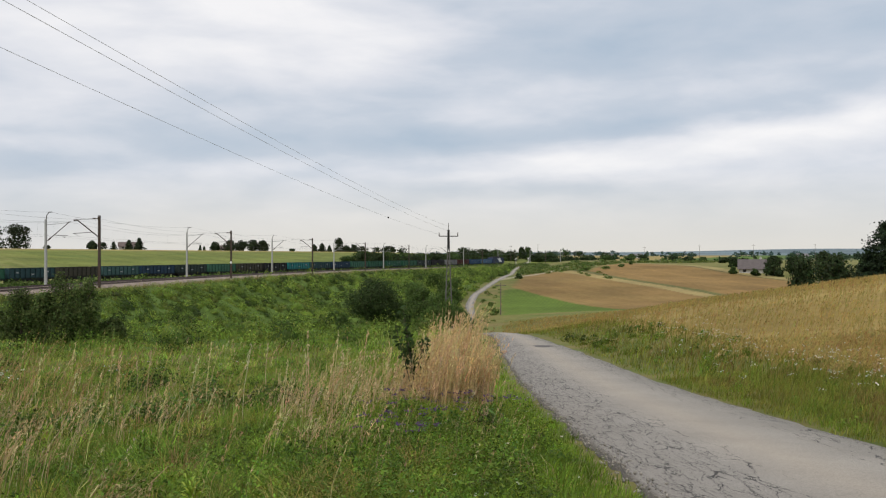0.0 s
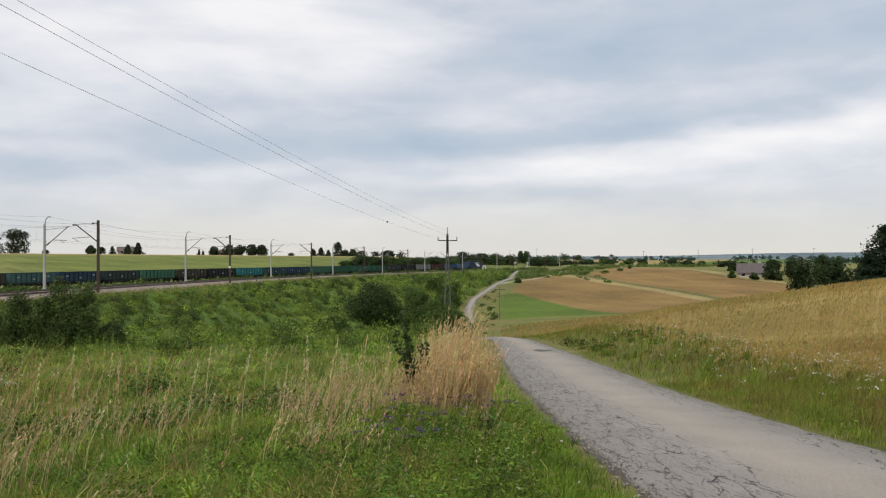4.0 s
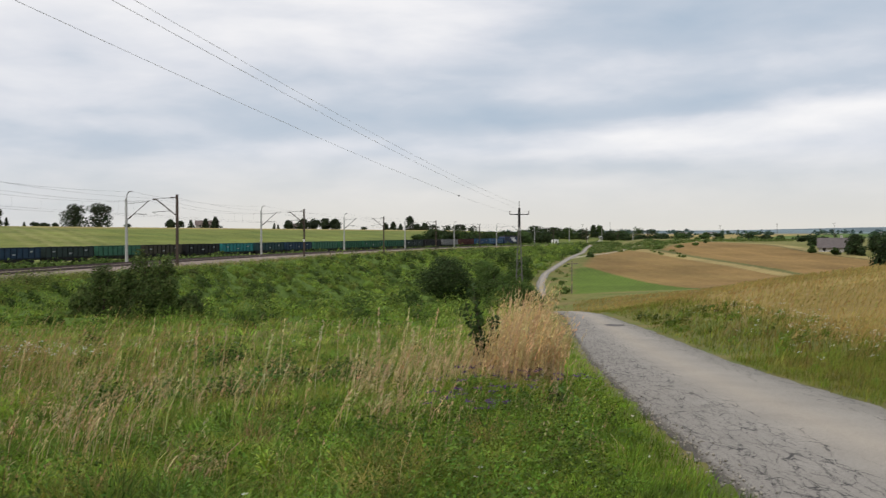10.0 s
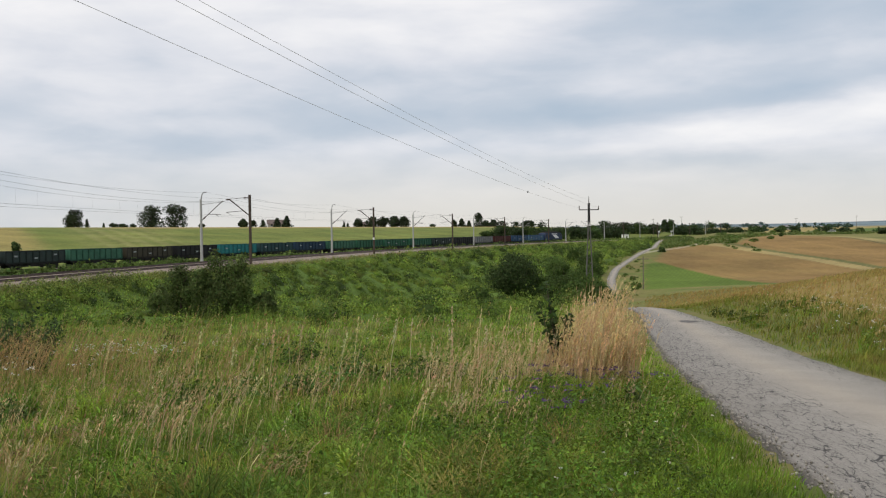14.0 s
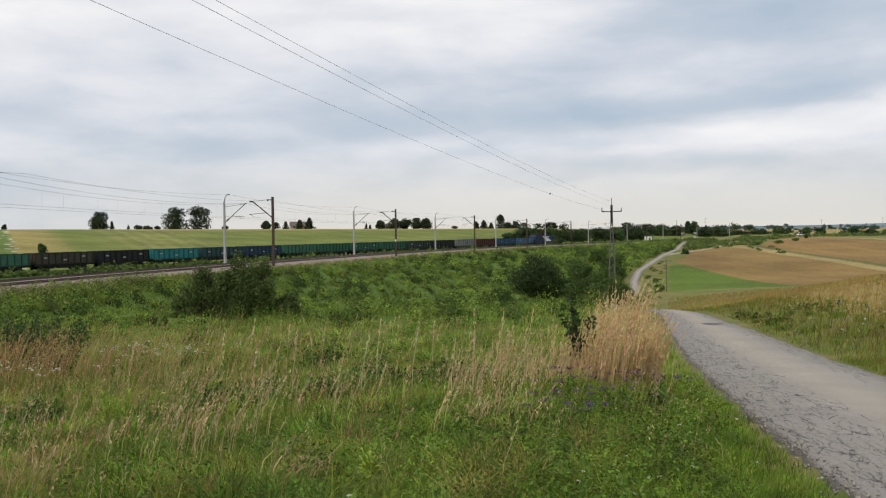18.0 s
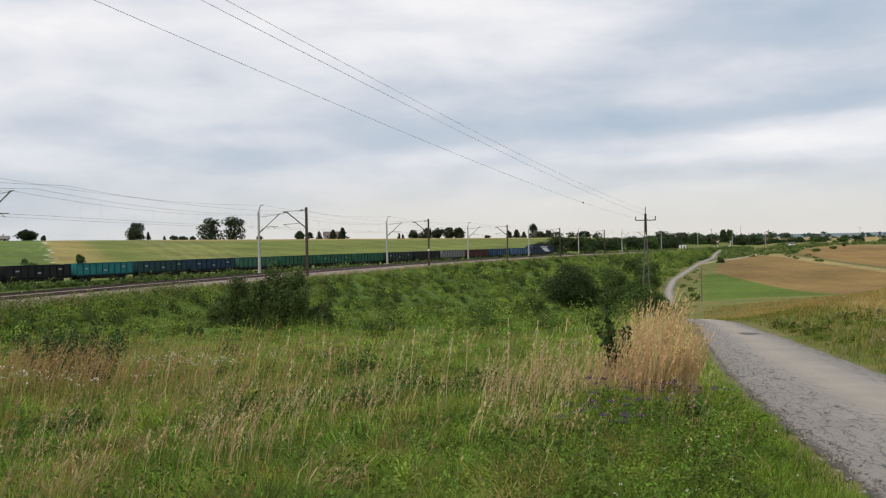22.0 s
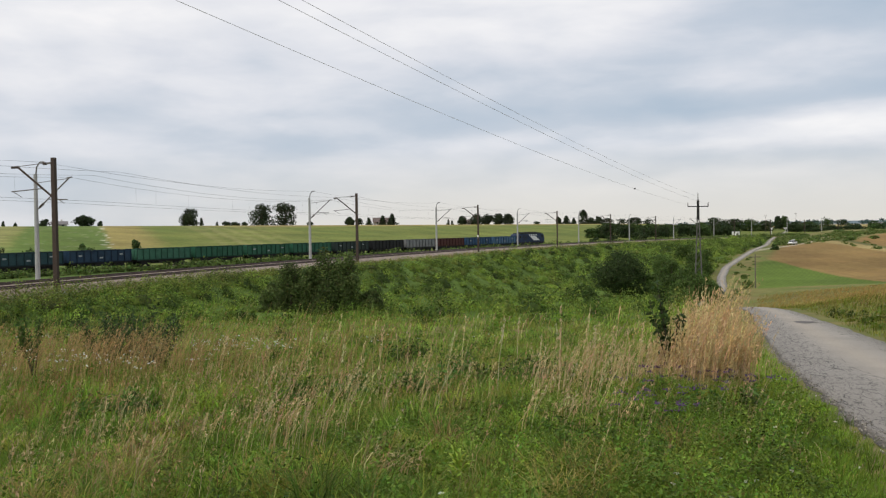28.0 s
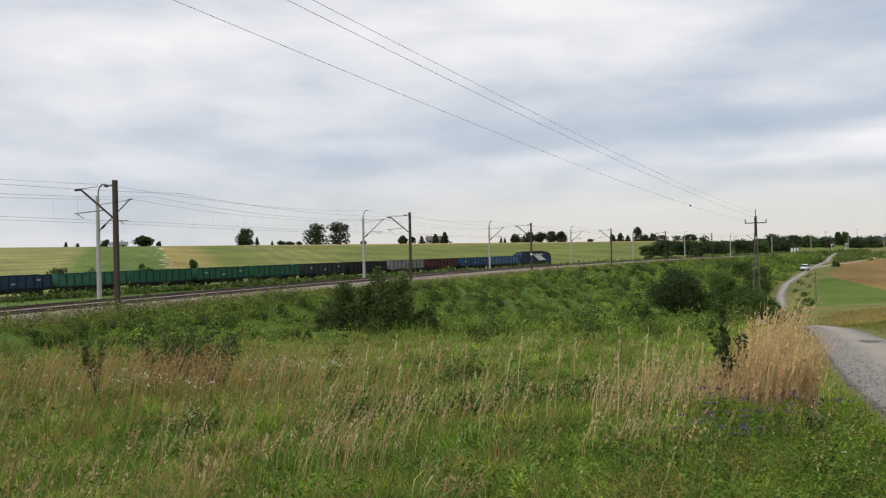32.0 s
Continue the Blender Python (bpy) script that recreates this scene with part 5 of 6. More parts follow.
        chunks.append(blades(np.c_[x, y, meadow_ground(x, y)], h, np.full(m, w), 0.2 + 0.6 * RNG.rand(m), (0.82 if r0 < 5 else 1.0) * toned(mixc(np.tile(G_FRESH, (m, 1)), G_DEEP, (0.5 if r0 < 5 else 0.25) + 0.7 * fbm(x, y, 1.7, 38)), m, 0.25)))
    # the sward goes on round and behind the standpoint, on both sides of the lane
    n = 36000
    x, y, r = scatter(n, -180, 180, 0.7, 12, 1.5)
    dl = beside(x, y, lane_x, lane_y, lane_h, 1)[0]
    az = np.degrees(np.arctan2(x, y))
    keep = (np.abs(dl) > LANE_HALF + 0.16) & ~((az > -50) & (az < 30) & (r > 3.0))
    x, y = x[keep], y[keep]
    m = len(x)
    chunks.append(blades(np.c_[x, y, meadow_ground(x, y)], 0.10 + 0.22 * RNG.rand(m), np.full(m, 0.010), 0.2 + 0.6 * RNG.rand(m), toned(mixc(np.tile(G_FRESH, (m, 1)), G_OLIVE, 0.5 + 0.7 * fbm(x, y, 1.7, 39)), m, 0.25)))
    stuff("meadow_grass", chunks, M_GRASS, "tall mixed green and yellowing meadow grass", "grass")


def heads(x, y, h, lean_x, lean_y, tone, size, k=7):
    """Seed heads: short blades round the top third of stems that lean to one side."""
    n = len(x)
    z = meadow_ground(x, y)
    f = 0.72 + 0.28 * RNG.rand(n, k)
    px = x[:, None] + lean_x[:, None] * f ** 2 + 0.012 * RNG.randn(n, k)
    py = y[:, None] + lean_y[:, None] * f ** 2 + 0.012 * RNG.randn(n, k)
    pz = z[:, None] + h[:, None] * f
    c = np.stack([px, py, pz], -1).reshape(-1, 3)
    a = np.tile(np.array((0.25, 0.1, 1.0)), (n * k, 1)) + 0.45 * RNG.randn(n * k, 3)
    a /= np.linalg.norm(a, axis=1)[:, None]
    b = np.cross(a, RNG.randn(n * k, 3))
    b /= np.linalg.norm(b, axis=1)[:, None]
    s = np.repeat(size, k)[:, None] if np.ndim(size) else size
    v = np.stack([c - a * s, c + b * s * 0.22, c + a * s, c - b * s * 0.22], 1).reshape(-1, 3)
    return v, np.arange(n * k)[:, None] * 4 + np.arange(4)[None], np.repeat(np.repeat(tone, k, 0), 4, 0)


def straw(x, y, h, tone, w=0.006, lean=0.25, head=0.05, k=7):
    """Leaning dry stems with heads, as quads: three sides of a thin stalk are left to the eye."""
    n = len(x)
    to = 0.3 + 0.7 * RNG.randn(n)
    lx, ly = np.cos(to) * lean * h * (0.3 + RNG.rand(n)), np.sin(to) * lean * h * (0.3 + RNG.rand(n))
    z = meadow_ground(x, y)
    yaw = RNG.rand(n) * 3.14
    wx, wy = np.cos(yaw) * w / 2, np.sin(yaw) * w / 2
    rows = []
    for f, g in ((0, 1), (0.5, 0.85), (1, 0.45)):
        for sgn in (-1, 1):
            rows.append(np.c_[x + lx * f * f + sgn * wx * g, y + ly * f * f + sgn * wy * g, z + h * f])
    v = np.stack(rows, 1).reshape(-1, 3)
    i = np.arange(n)[:, None, None] * 6
    f = (i + np.array([(0, 1, 3, 2), (2, 3, 5, 4)])[None]).reshape(-1, 4)
    out = [(v, f, np.repeat(tone, 6, 0))]
    if k:
        out.append(heads(x, y, h, lx, ly, tone * 1.05, head, k))
    return out


def build_straw():
    ch = []
    # scattered over the meadow
    for n, r0, r1, w, hh in ((4600, 6.5, 20, 0.0042, 0.70), (2200, 18, 45, 0.009, 0.78)):
        x, y, r = scatter(n, -50, 9, r0, r1, 1.3)
        dl = beside(x, y, lane_x, lane_y, lane_h, 1)[0]
        d = 0.4 + 0.6 * fbm(x, y, 6.0, 41) + 0.3 * smooth(-3, -16, x)
        keep = (dl < -3.0) & (RNG.rand(n) < d * (0.3 + 0.7 * smooth(-2, -7, x)))
        x, y, r = x[keep], y[keep], r[keep]
        m = len(x)
        tone = toned(mixc(np.tile(S_PALE, (m, 1)), S_RUST, 0.5 + 0.6 * fbm(x, y, 4, 42) + 0.35 * smooth(-5, -15, x)), m, 0.18)
        ch += straw(x, y, hh * (0.55 + 0.6 * RNG.rand(m)), tone, w, 0.35, 0.014 + 0.0009 * r, 6)
    # single tall stems
    n = 26
    x, y = -1.2 - 8 * RNG.rand(n) ** 1.5, 14 + 8 * RNG.rand(n)
    ch += straw(x, y, 1.0 + 0.6 * RNG.rand(n), toned(S_PALE, n, 0.1), 0.011, 0.12, 0.04, 16)
    # rusty stand before the young bush
    n = 1700
    x, y = -14.8 + 3.4 * RNG.randn(n), 20.5 + 1.6 * RNG.randn(n)
    tone = toned(mixc(np.tile(S_TAN * 1.15, (n, 1)), S_RUST, 0.7 * RNG.rand(n)), n, 0.2)
    ch += straw(x, y, (0.75 + 0.6 * RNG.rand(n)) * (1 + 0.35 * fbm(x, y, 2.0, 43)), tone, 0.008, 0.5, 0.028)
    # bunches of pale stems, thickest beside the tuft
    for i in range(44):
        a, r = radians(-5 - 30 * RNG.rand() ** 1.3), 10 + 13 * RNG.rand()
        n = RNG.randint(6, 22)
        if i < 12:
            a, r = radians(-2.2 - 7.5 * RNG.rand() ** 1.3), 15 + 4.5 * RNG.rand()
            n = RNG.randint(10, 30)
        x, y = math.sin(a) * r + 0.2 * RNG.randn(n), math.cos(a) * r + 0.2 * RNG.randn(n)
        tall = 0.6 + 0.6 * RNG.rand()
        ch += straw(x, y, tall * (0.5 + 0.6 * RNG.rand(n)), toned(mixc(np.tile(S_PALE * 0.92, (n, 1)), S_TAN, RNG.rand(n)), n, 0.15), 0.0075, 0.45, 0.026, 8)
    stuff("dry_grass", ch, M_STRAW, "scattered dry straw-coloured and rusty grass stems", "grass")
    # the tall pale tuft beside the lane
    ch = []
    for i in range(120):
        a, rr = RNG.rand() * 6.283, math.sqrt(RNG.rand())
        bx, by = -0.06 + math.cos(a) * rr * 0.78 + 0.10 * RNG.randn(), 16.9 + math.sin(a) * rr * 1.8
        n = int(RNG.randint(22, 52) * (0.45 + 0.55 * smooth(-0.8, -0.1, bx)))
        x, y = bx + 0.10 * RNG.randn(n), by + 0.16 * RNG.randn(n)
        tall = (1.0 + 0.9 * RNG.rand() ** 1.5) * (1 - 0.20 * rr) * (0.66 + 0.42 * smooth(-0.9, 0.1, bx))
        tone = toned(mixc(np.tile(S_PALE * (0.86 + 0.3 * RNG.rand()), (n, 1)), S_TAN, 0.7 * RNG.rand(n)), n, 0.16) * np.array((1.02, 0.97, 0.90))
        ch += straw(x, y, tall * (0.55 + 0.5 * RNG.rand(n)), tone, 0.007, 0.10 + 0.38 * RNG.rand(), 0.030, 9)
    # looser stems that thin out away from the lane
    x = np.concatenate([-0.5 - 2.6 * RNG.rand() ** 1.3 + 0.16 * RNG.randn(RNG.randint(5, 16)) for _ in range(17)])
    n = len(x)
    y = 16.8 + 0.9 * RNG.randn(n)
    ch += straw(x, y, (0.65 + 0.75 * RNG.rand(n)) * (1 - 0.12 * np.abs(x)), toned(mixc(np.tile(S_PALE * 0.9, (n, 1)), S_TAN, RNG.rand(n)), n, 0.16), 0.0065, 0.3, 0.03)
    v, f, t = merged(ch)
    tagged(new("grass_tuft", mesh_of("grass_tuft", v, f, M_STRAW, t)), "tall pale straw-coloured grass tuft beside the lane", "grass tuft", kind="stuff")


def build_verge_and_corn():
    chunks = []
    for n, r0, r1, w, hm in ((52000, 8, 26, 0.009, 0.38), (36000, 24, 75, 0.022, 0.42)):
        x, y, r = scatter(n, 3, 30, r0, r1, 1.3)
        dl = beside(x, y, lane_x, lane_y, lane_h, 1)[0]
        fine = fbm(x, y, 1.3, 52)
        keep = (dl > LANE_HALF + 0.03 + 0.12 * fine) & (dl < 7.2)
        x, y, dl, fine = x[keep], y[keep], dl[keep], fine[keep]
        m = len(x)
        near = smooth(3.0, 1.9, dl)
        h = hm * (0.5 + 0.7 * RNG.rand(m)) * (1 - 0.45 * near) * (0.7 + 0.3 * smooth(2, 4.5, dl) + 0.25 * fine)
        col = 0.70 * mixc(mixc(np.tile(G_OLIVE, (m, 1)), G_FRESH, 0.3 + 0.8 * fine), S_RUST * 1.3, (0.02 + 0.5 * fbm(x, y, 3, 53) + 0.5 * RNG.rand(m) ** 2) * smooth(1.6, 3.2, dl))
        chunks.append(blades(np.c_[x, y, meadow_ground(x, y)], h, np.full(m, w), 0.3 + 0.6 * RNG.rand(m), toned(col, m, 0.24) * (0.95 + 0.3 * fbm(x, y, 2.2, 54) + 0.2 * fbm(x, y, 0.8, 59)).clip(0.5, 1.4)[:, None]))
    stuff("verge_grass", chunks, M_GRASS, "short olive and reddish verge grass along the lane", "grass")
    ch = []
    for n, r0, r1, w, k in ((26000, 13, 34, 0.007, 6), (26000, 32, 130, 0.018, 5)):
        x, y, r = scatter(n, 0.5, 31, r0, r1, 1.25)
        dl = beside(x, y, lane_x, lane_y, lane_h, 1)[0]
        keep = (dl > 6.0 + 0.8 * fbm(x, y, 3, 55) + 0.5 * RNG.randn(n)) & (y < 165) & (np.degrees(np.arctan2(x, y)) > 3.4 + 1.5 * fbm(x, y, 11, 58) + 0.8 * RNG.randn(n))
        x, y, r = x[keep], y[keep], r[keep]
        m = len(x)
        g = fbm(x, y, 9, 56)
        tone = toned(mixc(np.tile(np.array((0.37, 0.285, 0.095)), (m, 1)), np.array((0.31, 0.225, 0.075)), 0.5 + 0.8 * g), m, 0.1)
        tone = mixc(tone, np.array((0.17, 0.185, 0.05)), np.clip(0.15 + 0.5 * fbm(x, y, 16, 57), 0, 0.6) * RNG.rand(m))
        ch += straw(x, y, (0.40 + 0.13 * RNG.rand(m)) * (1 + 0.1 * g), tone, w, 0.5, 0.026 + 0.0008 * r, k)
    stuff("cornfield", ch, M_STRAW, "field of ripening yellow-brown corn", "crop")


build_meadow()
build_straw()
build_verge_and_corn()


def flowers(name, spots, size, tone, label, lift, per, spread):
    """Flower heads: small tilted discs in loose groups, on thin stalks."""
    c, g = [], []
    for x, y, n, rx, ry in spots:
        xx, yy = x + rx * RNG.randn(n), y + ry * RNG.randn(n)
        off = np.abs(beside(xx, yy, lane_x, lane_y, lane_h, 1)[0]) > LANE_HALF + 0.5
        xx, yy = xx[off], yy[off]
        n = len(xx)
        hh = lift * (0.75 + 0.4 * RNG.rand(n))
        z = meadow_ground(xx, yy)
        g.append(blades(np.c_[xx, yy, z], hh, np.full(n, 0.008), 0.02, toned(G_DEEP, n, 0.2)))
        for _ in range(per):
            c.append(np.c_[xx + spread * RNG.randn(n), yy + spread * RNG.randn(n), z + hh + 0.3 * spread * RNG.randn(n)])
    c = np.concatenate(c)
    v, f, t = leaves(c, size, toned(tone, len(c), 0.12), flat=0.75, aspect=1.2)
    gv, gf, gt = merged(g)
    tri = np.concatenate([np.stack([f[:, 0], f[:, 1], f[:, 2]], 1), np.stack([f[:, 0], f[:, 2], f[:, 3]], 1)])
    stuff(name, [(v, tri, t), (gv, gf, gt)], M_PETAL, label, "flowers")


flowers("white_flowers", [(10.0, 34.5, 26, 0.3, 0.8), (9.5, 23.4, 14, 0.3, 0.5), (10.2, 42, 20, 0.5, 2.5), (8.3, 27, 10, 0.6, 2.5), (10.3, 52, 20, 0.8, 6.0), (9.9, 30, 20, 1.0, 7.0), (11, 24, 10, 0.8, 2.5), (8.6, 18, 10, 0.7, 1.5), (11.3, 38, 14, 1.0, 5), (7.8, 19.5, 10, 0.9, 2.0), (8.4, 25, 40, 1.1, 5.0), (7.4, 17, 30, 0.9, 2.5), (9.4, 36, 40, 1.3, 8.0), (10.5, 19, 30, 1.4, 3.0)],
        0.022, (0.66, 0.66, 0.58), "white umbel flowers along the corn edge", 0.62, 6, 0.05)
flowers("white_meadow_flowers", [(-12.2, 23.2, 100, 1.2, 0.6), (-12.6, 17.2, 40, 1.0, 0.8), (-14.6, 19.0, 30, 1.5, 1.0), (-7.6, 24.6, 14, 2.5, 2.0), (-22, 26, 30, 2.5, 2.5)],
        0.028, (0.72, 0.72, 0.66), "white meadow flowers among the grass", 0.8, 4, 0.05)
flowers("white_clover", [(0.9, 8.0, 4, 0.4, 0.4), (0.2, 7.2, 5, 0.5, 0.3), (1.2, 11.0, 3, 0.3, 1.2), (1.35, 16.5, 4, 0.15, 2.0), (-1.0, 7.2, 4, 0.6, 0.4)],
        0.015, (0.62, 0.60, 0.50), "white clover heads in the short grass beside the lane", 0.22, 10, 0.009)
flowers("purple_vetch", [(-0.75, 15.8, 18, 0.4, 0.4), (-0.05, 15.2, 24, 0.35, 0.4), (0.55, 14.4, 12, 0.2, 0.5), (-0.5, 11.4, 18, 0.3, 0.5), (-0.1, 12.8, 8, 0.4, 0.4)],
        0.022, (0.13, 0.075, 0.16), "purple vetch in flower below the tuft", 0.46, 16, 0.035)


def leaf_weeds():
    """Broad-leaved weeds: small-leaved cushions near the lane, taller leafy clumps over the meadow."""
    ch = []
    tones3 = np.array(((0.10, 0.16, 0.022), (0.145, 0.225, 0.03), (0.06, 0.095, 0.016), (0.19, 0.265, 0.038)))
    for n, a0, a1, r0, r1, rad, per, leaf in ((300, -11, 6, 5.5, 15.5, 0.26, 300, 0.017), (330, -50, 4, 4.0, 16, 0.24, 200, 0.022), (230, -50, 3, 15, 36, 0.34, 150, 0.036), (90, -48, 2, 34, 66, 0.6, 150, 0.06)):
        x, y, r = scatter(n, a0, a1, r0, r1, 1.4)
        dl = beside(x, y, lane_x, lane_y, lane_h, 1)[0]
        x, y = x[dl < -2.5], y[dl < -2.5]
        m = len(x)
        s = rad * (0.6 + 0.8 * RNG.rand(m))
        ch.append(mounds(x, y, s, s * (0.9 + 0.9 * RNG.rand(m)), per, leaf, toned(tones3[RNG.choice(4, m, p=(0.38, 0.32, 0.2, 0.1))], m, 0.2), aspect=2.0))
    # a few dark leafy stands
    for x, y, s, h in ((-7.7, 25.3, 1.2, 0.85), (-6.4, 15.5, 0.6, 0.6), (-0.7, 14.3, 0.55, 0.5), (0.1, 13.6, 0.5, 0.45), (-4.9, 16.9, 0.8, 0.75), (-3.7, 18.6, 0.7, 0.7), (-4.6, 20.5, 0.8, 0.7), (-9.3, 13.8, 0.6, 0.5), (-1.6, 9.6, 0.55, 0.4), (-0.4, 8.6, 0.5, 0.36), (0.5, 9.8, 0.5, 0.34), (-3.4, 9.4, 0.5, 0.38)):
        p = 5
        ch.append(mounds(x + s * 0.6 * RNG.randn(p), y + s * 0.6 * RNG.randn(p), np.full(p, s * 0.6), h * (0.7 + 0.4 * RNG.rand(p)), 230, 0.05 if y > 12 else 0.026, toned((0.085, 0.14, 0.028), p, 0.2), aspect=2.0))
    # and in the verge beyond the lane
    x, y, r = scatter(280, 5, 29, 12, 50, 1.3)
    dl = beside(x, y, lane_x, lane_y, lane_h, 1)[0]
    keep = (dl > 2.3) & (dl < 7.6)
    x, y, r = x[keep], y[keep], r[keep]
    m = len(x)
    s = (0.16 + 0.002 * r) * (0.6 + 0.8 * RNG.rand(m))
    ch.append(mounds(x, y, s, s * (0.8 + 0.7 * RNG.rand(m)), 120, 0.018 + 0.0008 * r, toned(0.85 * tones3[RNG.choice(4, m, p=(0.4, 0.25, 0.3, 0.05))], m, 0.15), aspect=1.9))
    stuff("leafy_weeds", ch, M_LEAF, "broad green leafy weeds among the grass", "weeds")


leaf_weeds()


def crown_points(n, w, d, h, z0, rs, conifer=False, lumps=14):
    """Leaf places on lumps that fill a crown of width w, depth d, from z0 up to h."""
    if conifer:
        k = 90
        bf, ba = np.sort(rs.rand(k)) ** 0.85, rs.rand(k) * 6.283
        bl = (1.03 - bf) ** 0.8 * (0.55 + 0.55 * rs.rand(k))
        i = rs.randint(0, k, n)
        u = rs.rand(n) ** 0.6
        rad = bl[i] * u
        jit = rs.randn(n, 3) * np.array((0.035 * w, 0.035 * d, 0.02 * (h - z0)))
        c = np.c_[np.cos(ba[i]) * rad * w / 2, np.sin(ba[i]) * rad * d / 2, z0 + bf[i] * (h - z0) * 0.97 - 0.10 * rad * w] + jit
        return c, np.full(n, 0.5), np.c_[np.cos(ba[i]) * 0.7, np.sin(ba[i]) * 0.7, np.full(n, 0.7)]
    zc = 0.05 + 0.82 * rs.rand(lumps)
    prof = np.clip(1 - ((zc - 0.36) / 0.62) ** 2, 0.02, 1) ** 0.75
    a, rad = rs.rand(lumps) * 6.283, np.sqrt(rs.rand(lumps)) * 0.66 * prof
    kx, ky = np.cos(a) * rad, np.sin(a) * rad
    size = (0.27 + 0.20 * rs.rand(lumps)) * (0.6 + 0.4 * prof)
    lump = rs.randint(0, lumps, n)
    g = rs.randn(n, 3)
    g /= np.linalg.norm(g, axis=1)[:, None]
    out = g * 0.8 + np.c_[kx[lump], ky[lump], 0.6 * (zc[lump] - 0.3)]
    g = g * size[lump][:, None] * (0.6 + 0.5 * rs.rand(n, 1))
    zz = np.clip(zc[lump] + g[:, 2] * 0.55, 0.01, 1.0)
    q = np.c_[(kx[lump] + g[:, 0]) * w / 2, (ky[lump] + g[:, 1]) * d / 2, z0 + zz * (h - z0)]
    return q, rs.rand(lumps)[lump], out


def build_tree(name, x, y, h, w, n, leaf, tone, label, category, seed, conifer=False, stem=0.25, spread=0.28, group="", sink=0.0, lumps=14):
    rs = np.random.RandomState(seed)
    t = thing(name, label, category, pose(x, y, ground_at(x, y) - sink), group)
    bm = B()
    r = 0.035 * h * 0.7 + 0.02
    bar(bm, (0, 0, -0.3), (0.02 * h, 0, h * 0.55), r, r * 0.55, 7)
    bar(bm, (0.02 * h, 0, h * 0.54), (0, 0.02 * h, h * 0.9), r * 0.55, r * 0.12, 6)
    part("trunk", bm, M_BARK, t)
    if not conifer:
        for i in range(4):
            a = rs.rand() * 6.283
            bm = B()
            bar(bm, (0.015 * h, 0, h * (0.28 + 0.1 * i)), (math.cos(a) * w * 0.34, math.sin(a) * w * 0.34, h * (0.5 + 0.1 * i)), r * 0.4, r * 0.1, 5)
            part("limb", bm, M_BARK, t)
    p, f, out = crown_points(n, w, w, h, h * stem, rs, conifer, lumps)
    col = toned(np.tile(np.asarray(tone), (n, 1)) * (0.8 + 0.4 * f)[:, None], n, spread, rs)
    v, q, c = leaves(p, leaf, col, rs, out=out)
    o = new("crown", mesh_of("crown", v, q, M_LEAF, c))
    o.parent = t
    return t


T_SKY = (0.036, 0.052, 0.024)
T_DARK, T_MID, T_YEL = (0.036, 0.056, 0.02), (0.055, 0.09, 0.025), (0.11, 0.165, 0.04)
# the skyline behind the train: x, y, height, width, conifer
SKY1 = [(-256, 307, 2.6, 1.6, 1), (-253, 310, 2.1, 1.8, 1), (-245, 316, 3.6, 5.2, 0), (-233, 325, 4.8, 7.2, 0), (-228, 328, 2.4, 1.8, 0), (-209, 364, 8.2, 7.2, 0), (-205, 367, 3.7, 2.0, 1), (-204, 379, 2.0, 1.2, 1),
        (-200, 380, 2.3, 4.0, 0), (-197, 382, 1.8, 4.5, 0), (-193, 384, 1.9, 2.6, 0), (-186.8, 388, 9.9, 12.5, 0), (-178.0, 394, 10.6, 11.8, 0), (-171, 406, 1.7, 2.8, 0)]
SKY2 = [(-164, 440, 4.2, 4.7, 0), (-160, 442, 3.6, 4.2, 0), (-157, 448, 3.8, 4.2, 1), (-149, 446, 4.5, 4.0, 1), (-146, 452, 5.6, 5.4, 1), (-140, 542, 3.5, 2.2, 1), (-138, 543, 2.8, 1.9, 1), (-132, 544, 5.3, 4.9, 0),
        (-124, 546, 6.8, 7.7, 0), (-118, 552, 6.4, 6.9, 0), (-111, 549, 6.5, 6.8, 0), (-106, 552, 6.4, 6.2, 0), (-95, 592, 1.9, 4.0, 0), (-87, 634, 5.2, 3.6, 0), (-82, 635, 5.8, 6.3, 1), (-77, 635, 4.2, 3.5, 1)]
SKY3 = [(-73, 656, 10.6, 6.3, 0), (-68, 656, 5.0, 5.5, 0), (-63, 657, 5.7, 5.9, 0), (-55, 640, 4.0, 9.0, 0), (-46, 640, 3.6, 8.0, 0), (-37, 640, 4.2, 9.0, 0), (-28, 640, 3.5, 8.0, 0), (-60, 640, 3.4, 7.0, 0)]
for i, (x, y, h, w, c) in enumerate(SKY1 + SKY2 + SKY3):
    w = w * (1.3 if not c else 1.3)
    build_tree("conifer" if c else "tree", x, y, h, w, 1700 if h > 4 else 520, 0.55 if h > 4 else 0.42, T_SKY, "dark spruce on the far skyline" if c else "dark leafy tree on the far skyline", "tree", 100 + i, bool(c), 0.03, group="skyline trees behind the train", lumps=26)

# hedge trees beyond the level crossing
HEDGE = [(-39, 453, 4.3, 7.8), (-33, 454, 4.1, 7.2), (-26, 469, 3.6, 7.6), (-20, 480, 4.1, 7.2), (-13, 500, 3.5, 10.5), (-4, 520, 3.8, 9.8), (5, 540, 4.8, 9.5), (13, 560, 6.7, 10.4), (23, 570, 6.2, 10.5), (32, 579, 6.4, 10.6), (42, 589, 5.9, 10.6),
         (53, 638, 7.7, 4.2), (57, 638, 8.1, 4.6), (59, 597, 5.6, 9.4), (71, 616, 4.4, 12), (71, 636, 5.4, 11.4), (80, 600, 3.8, 10), (92, 600, 3.4, 10), (104, 600, 3.6, 9)]
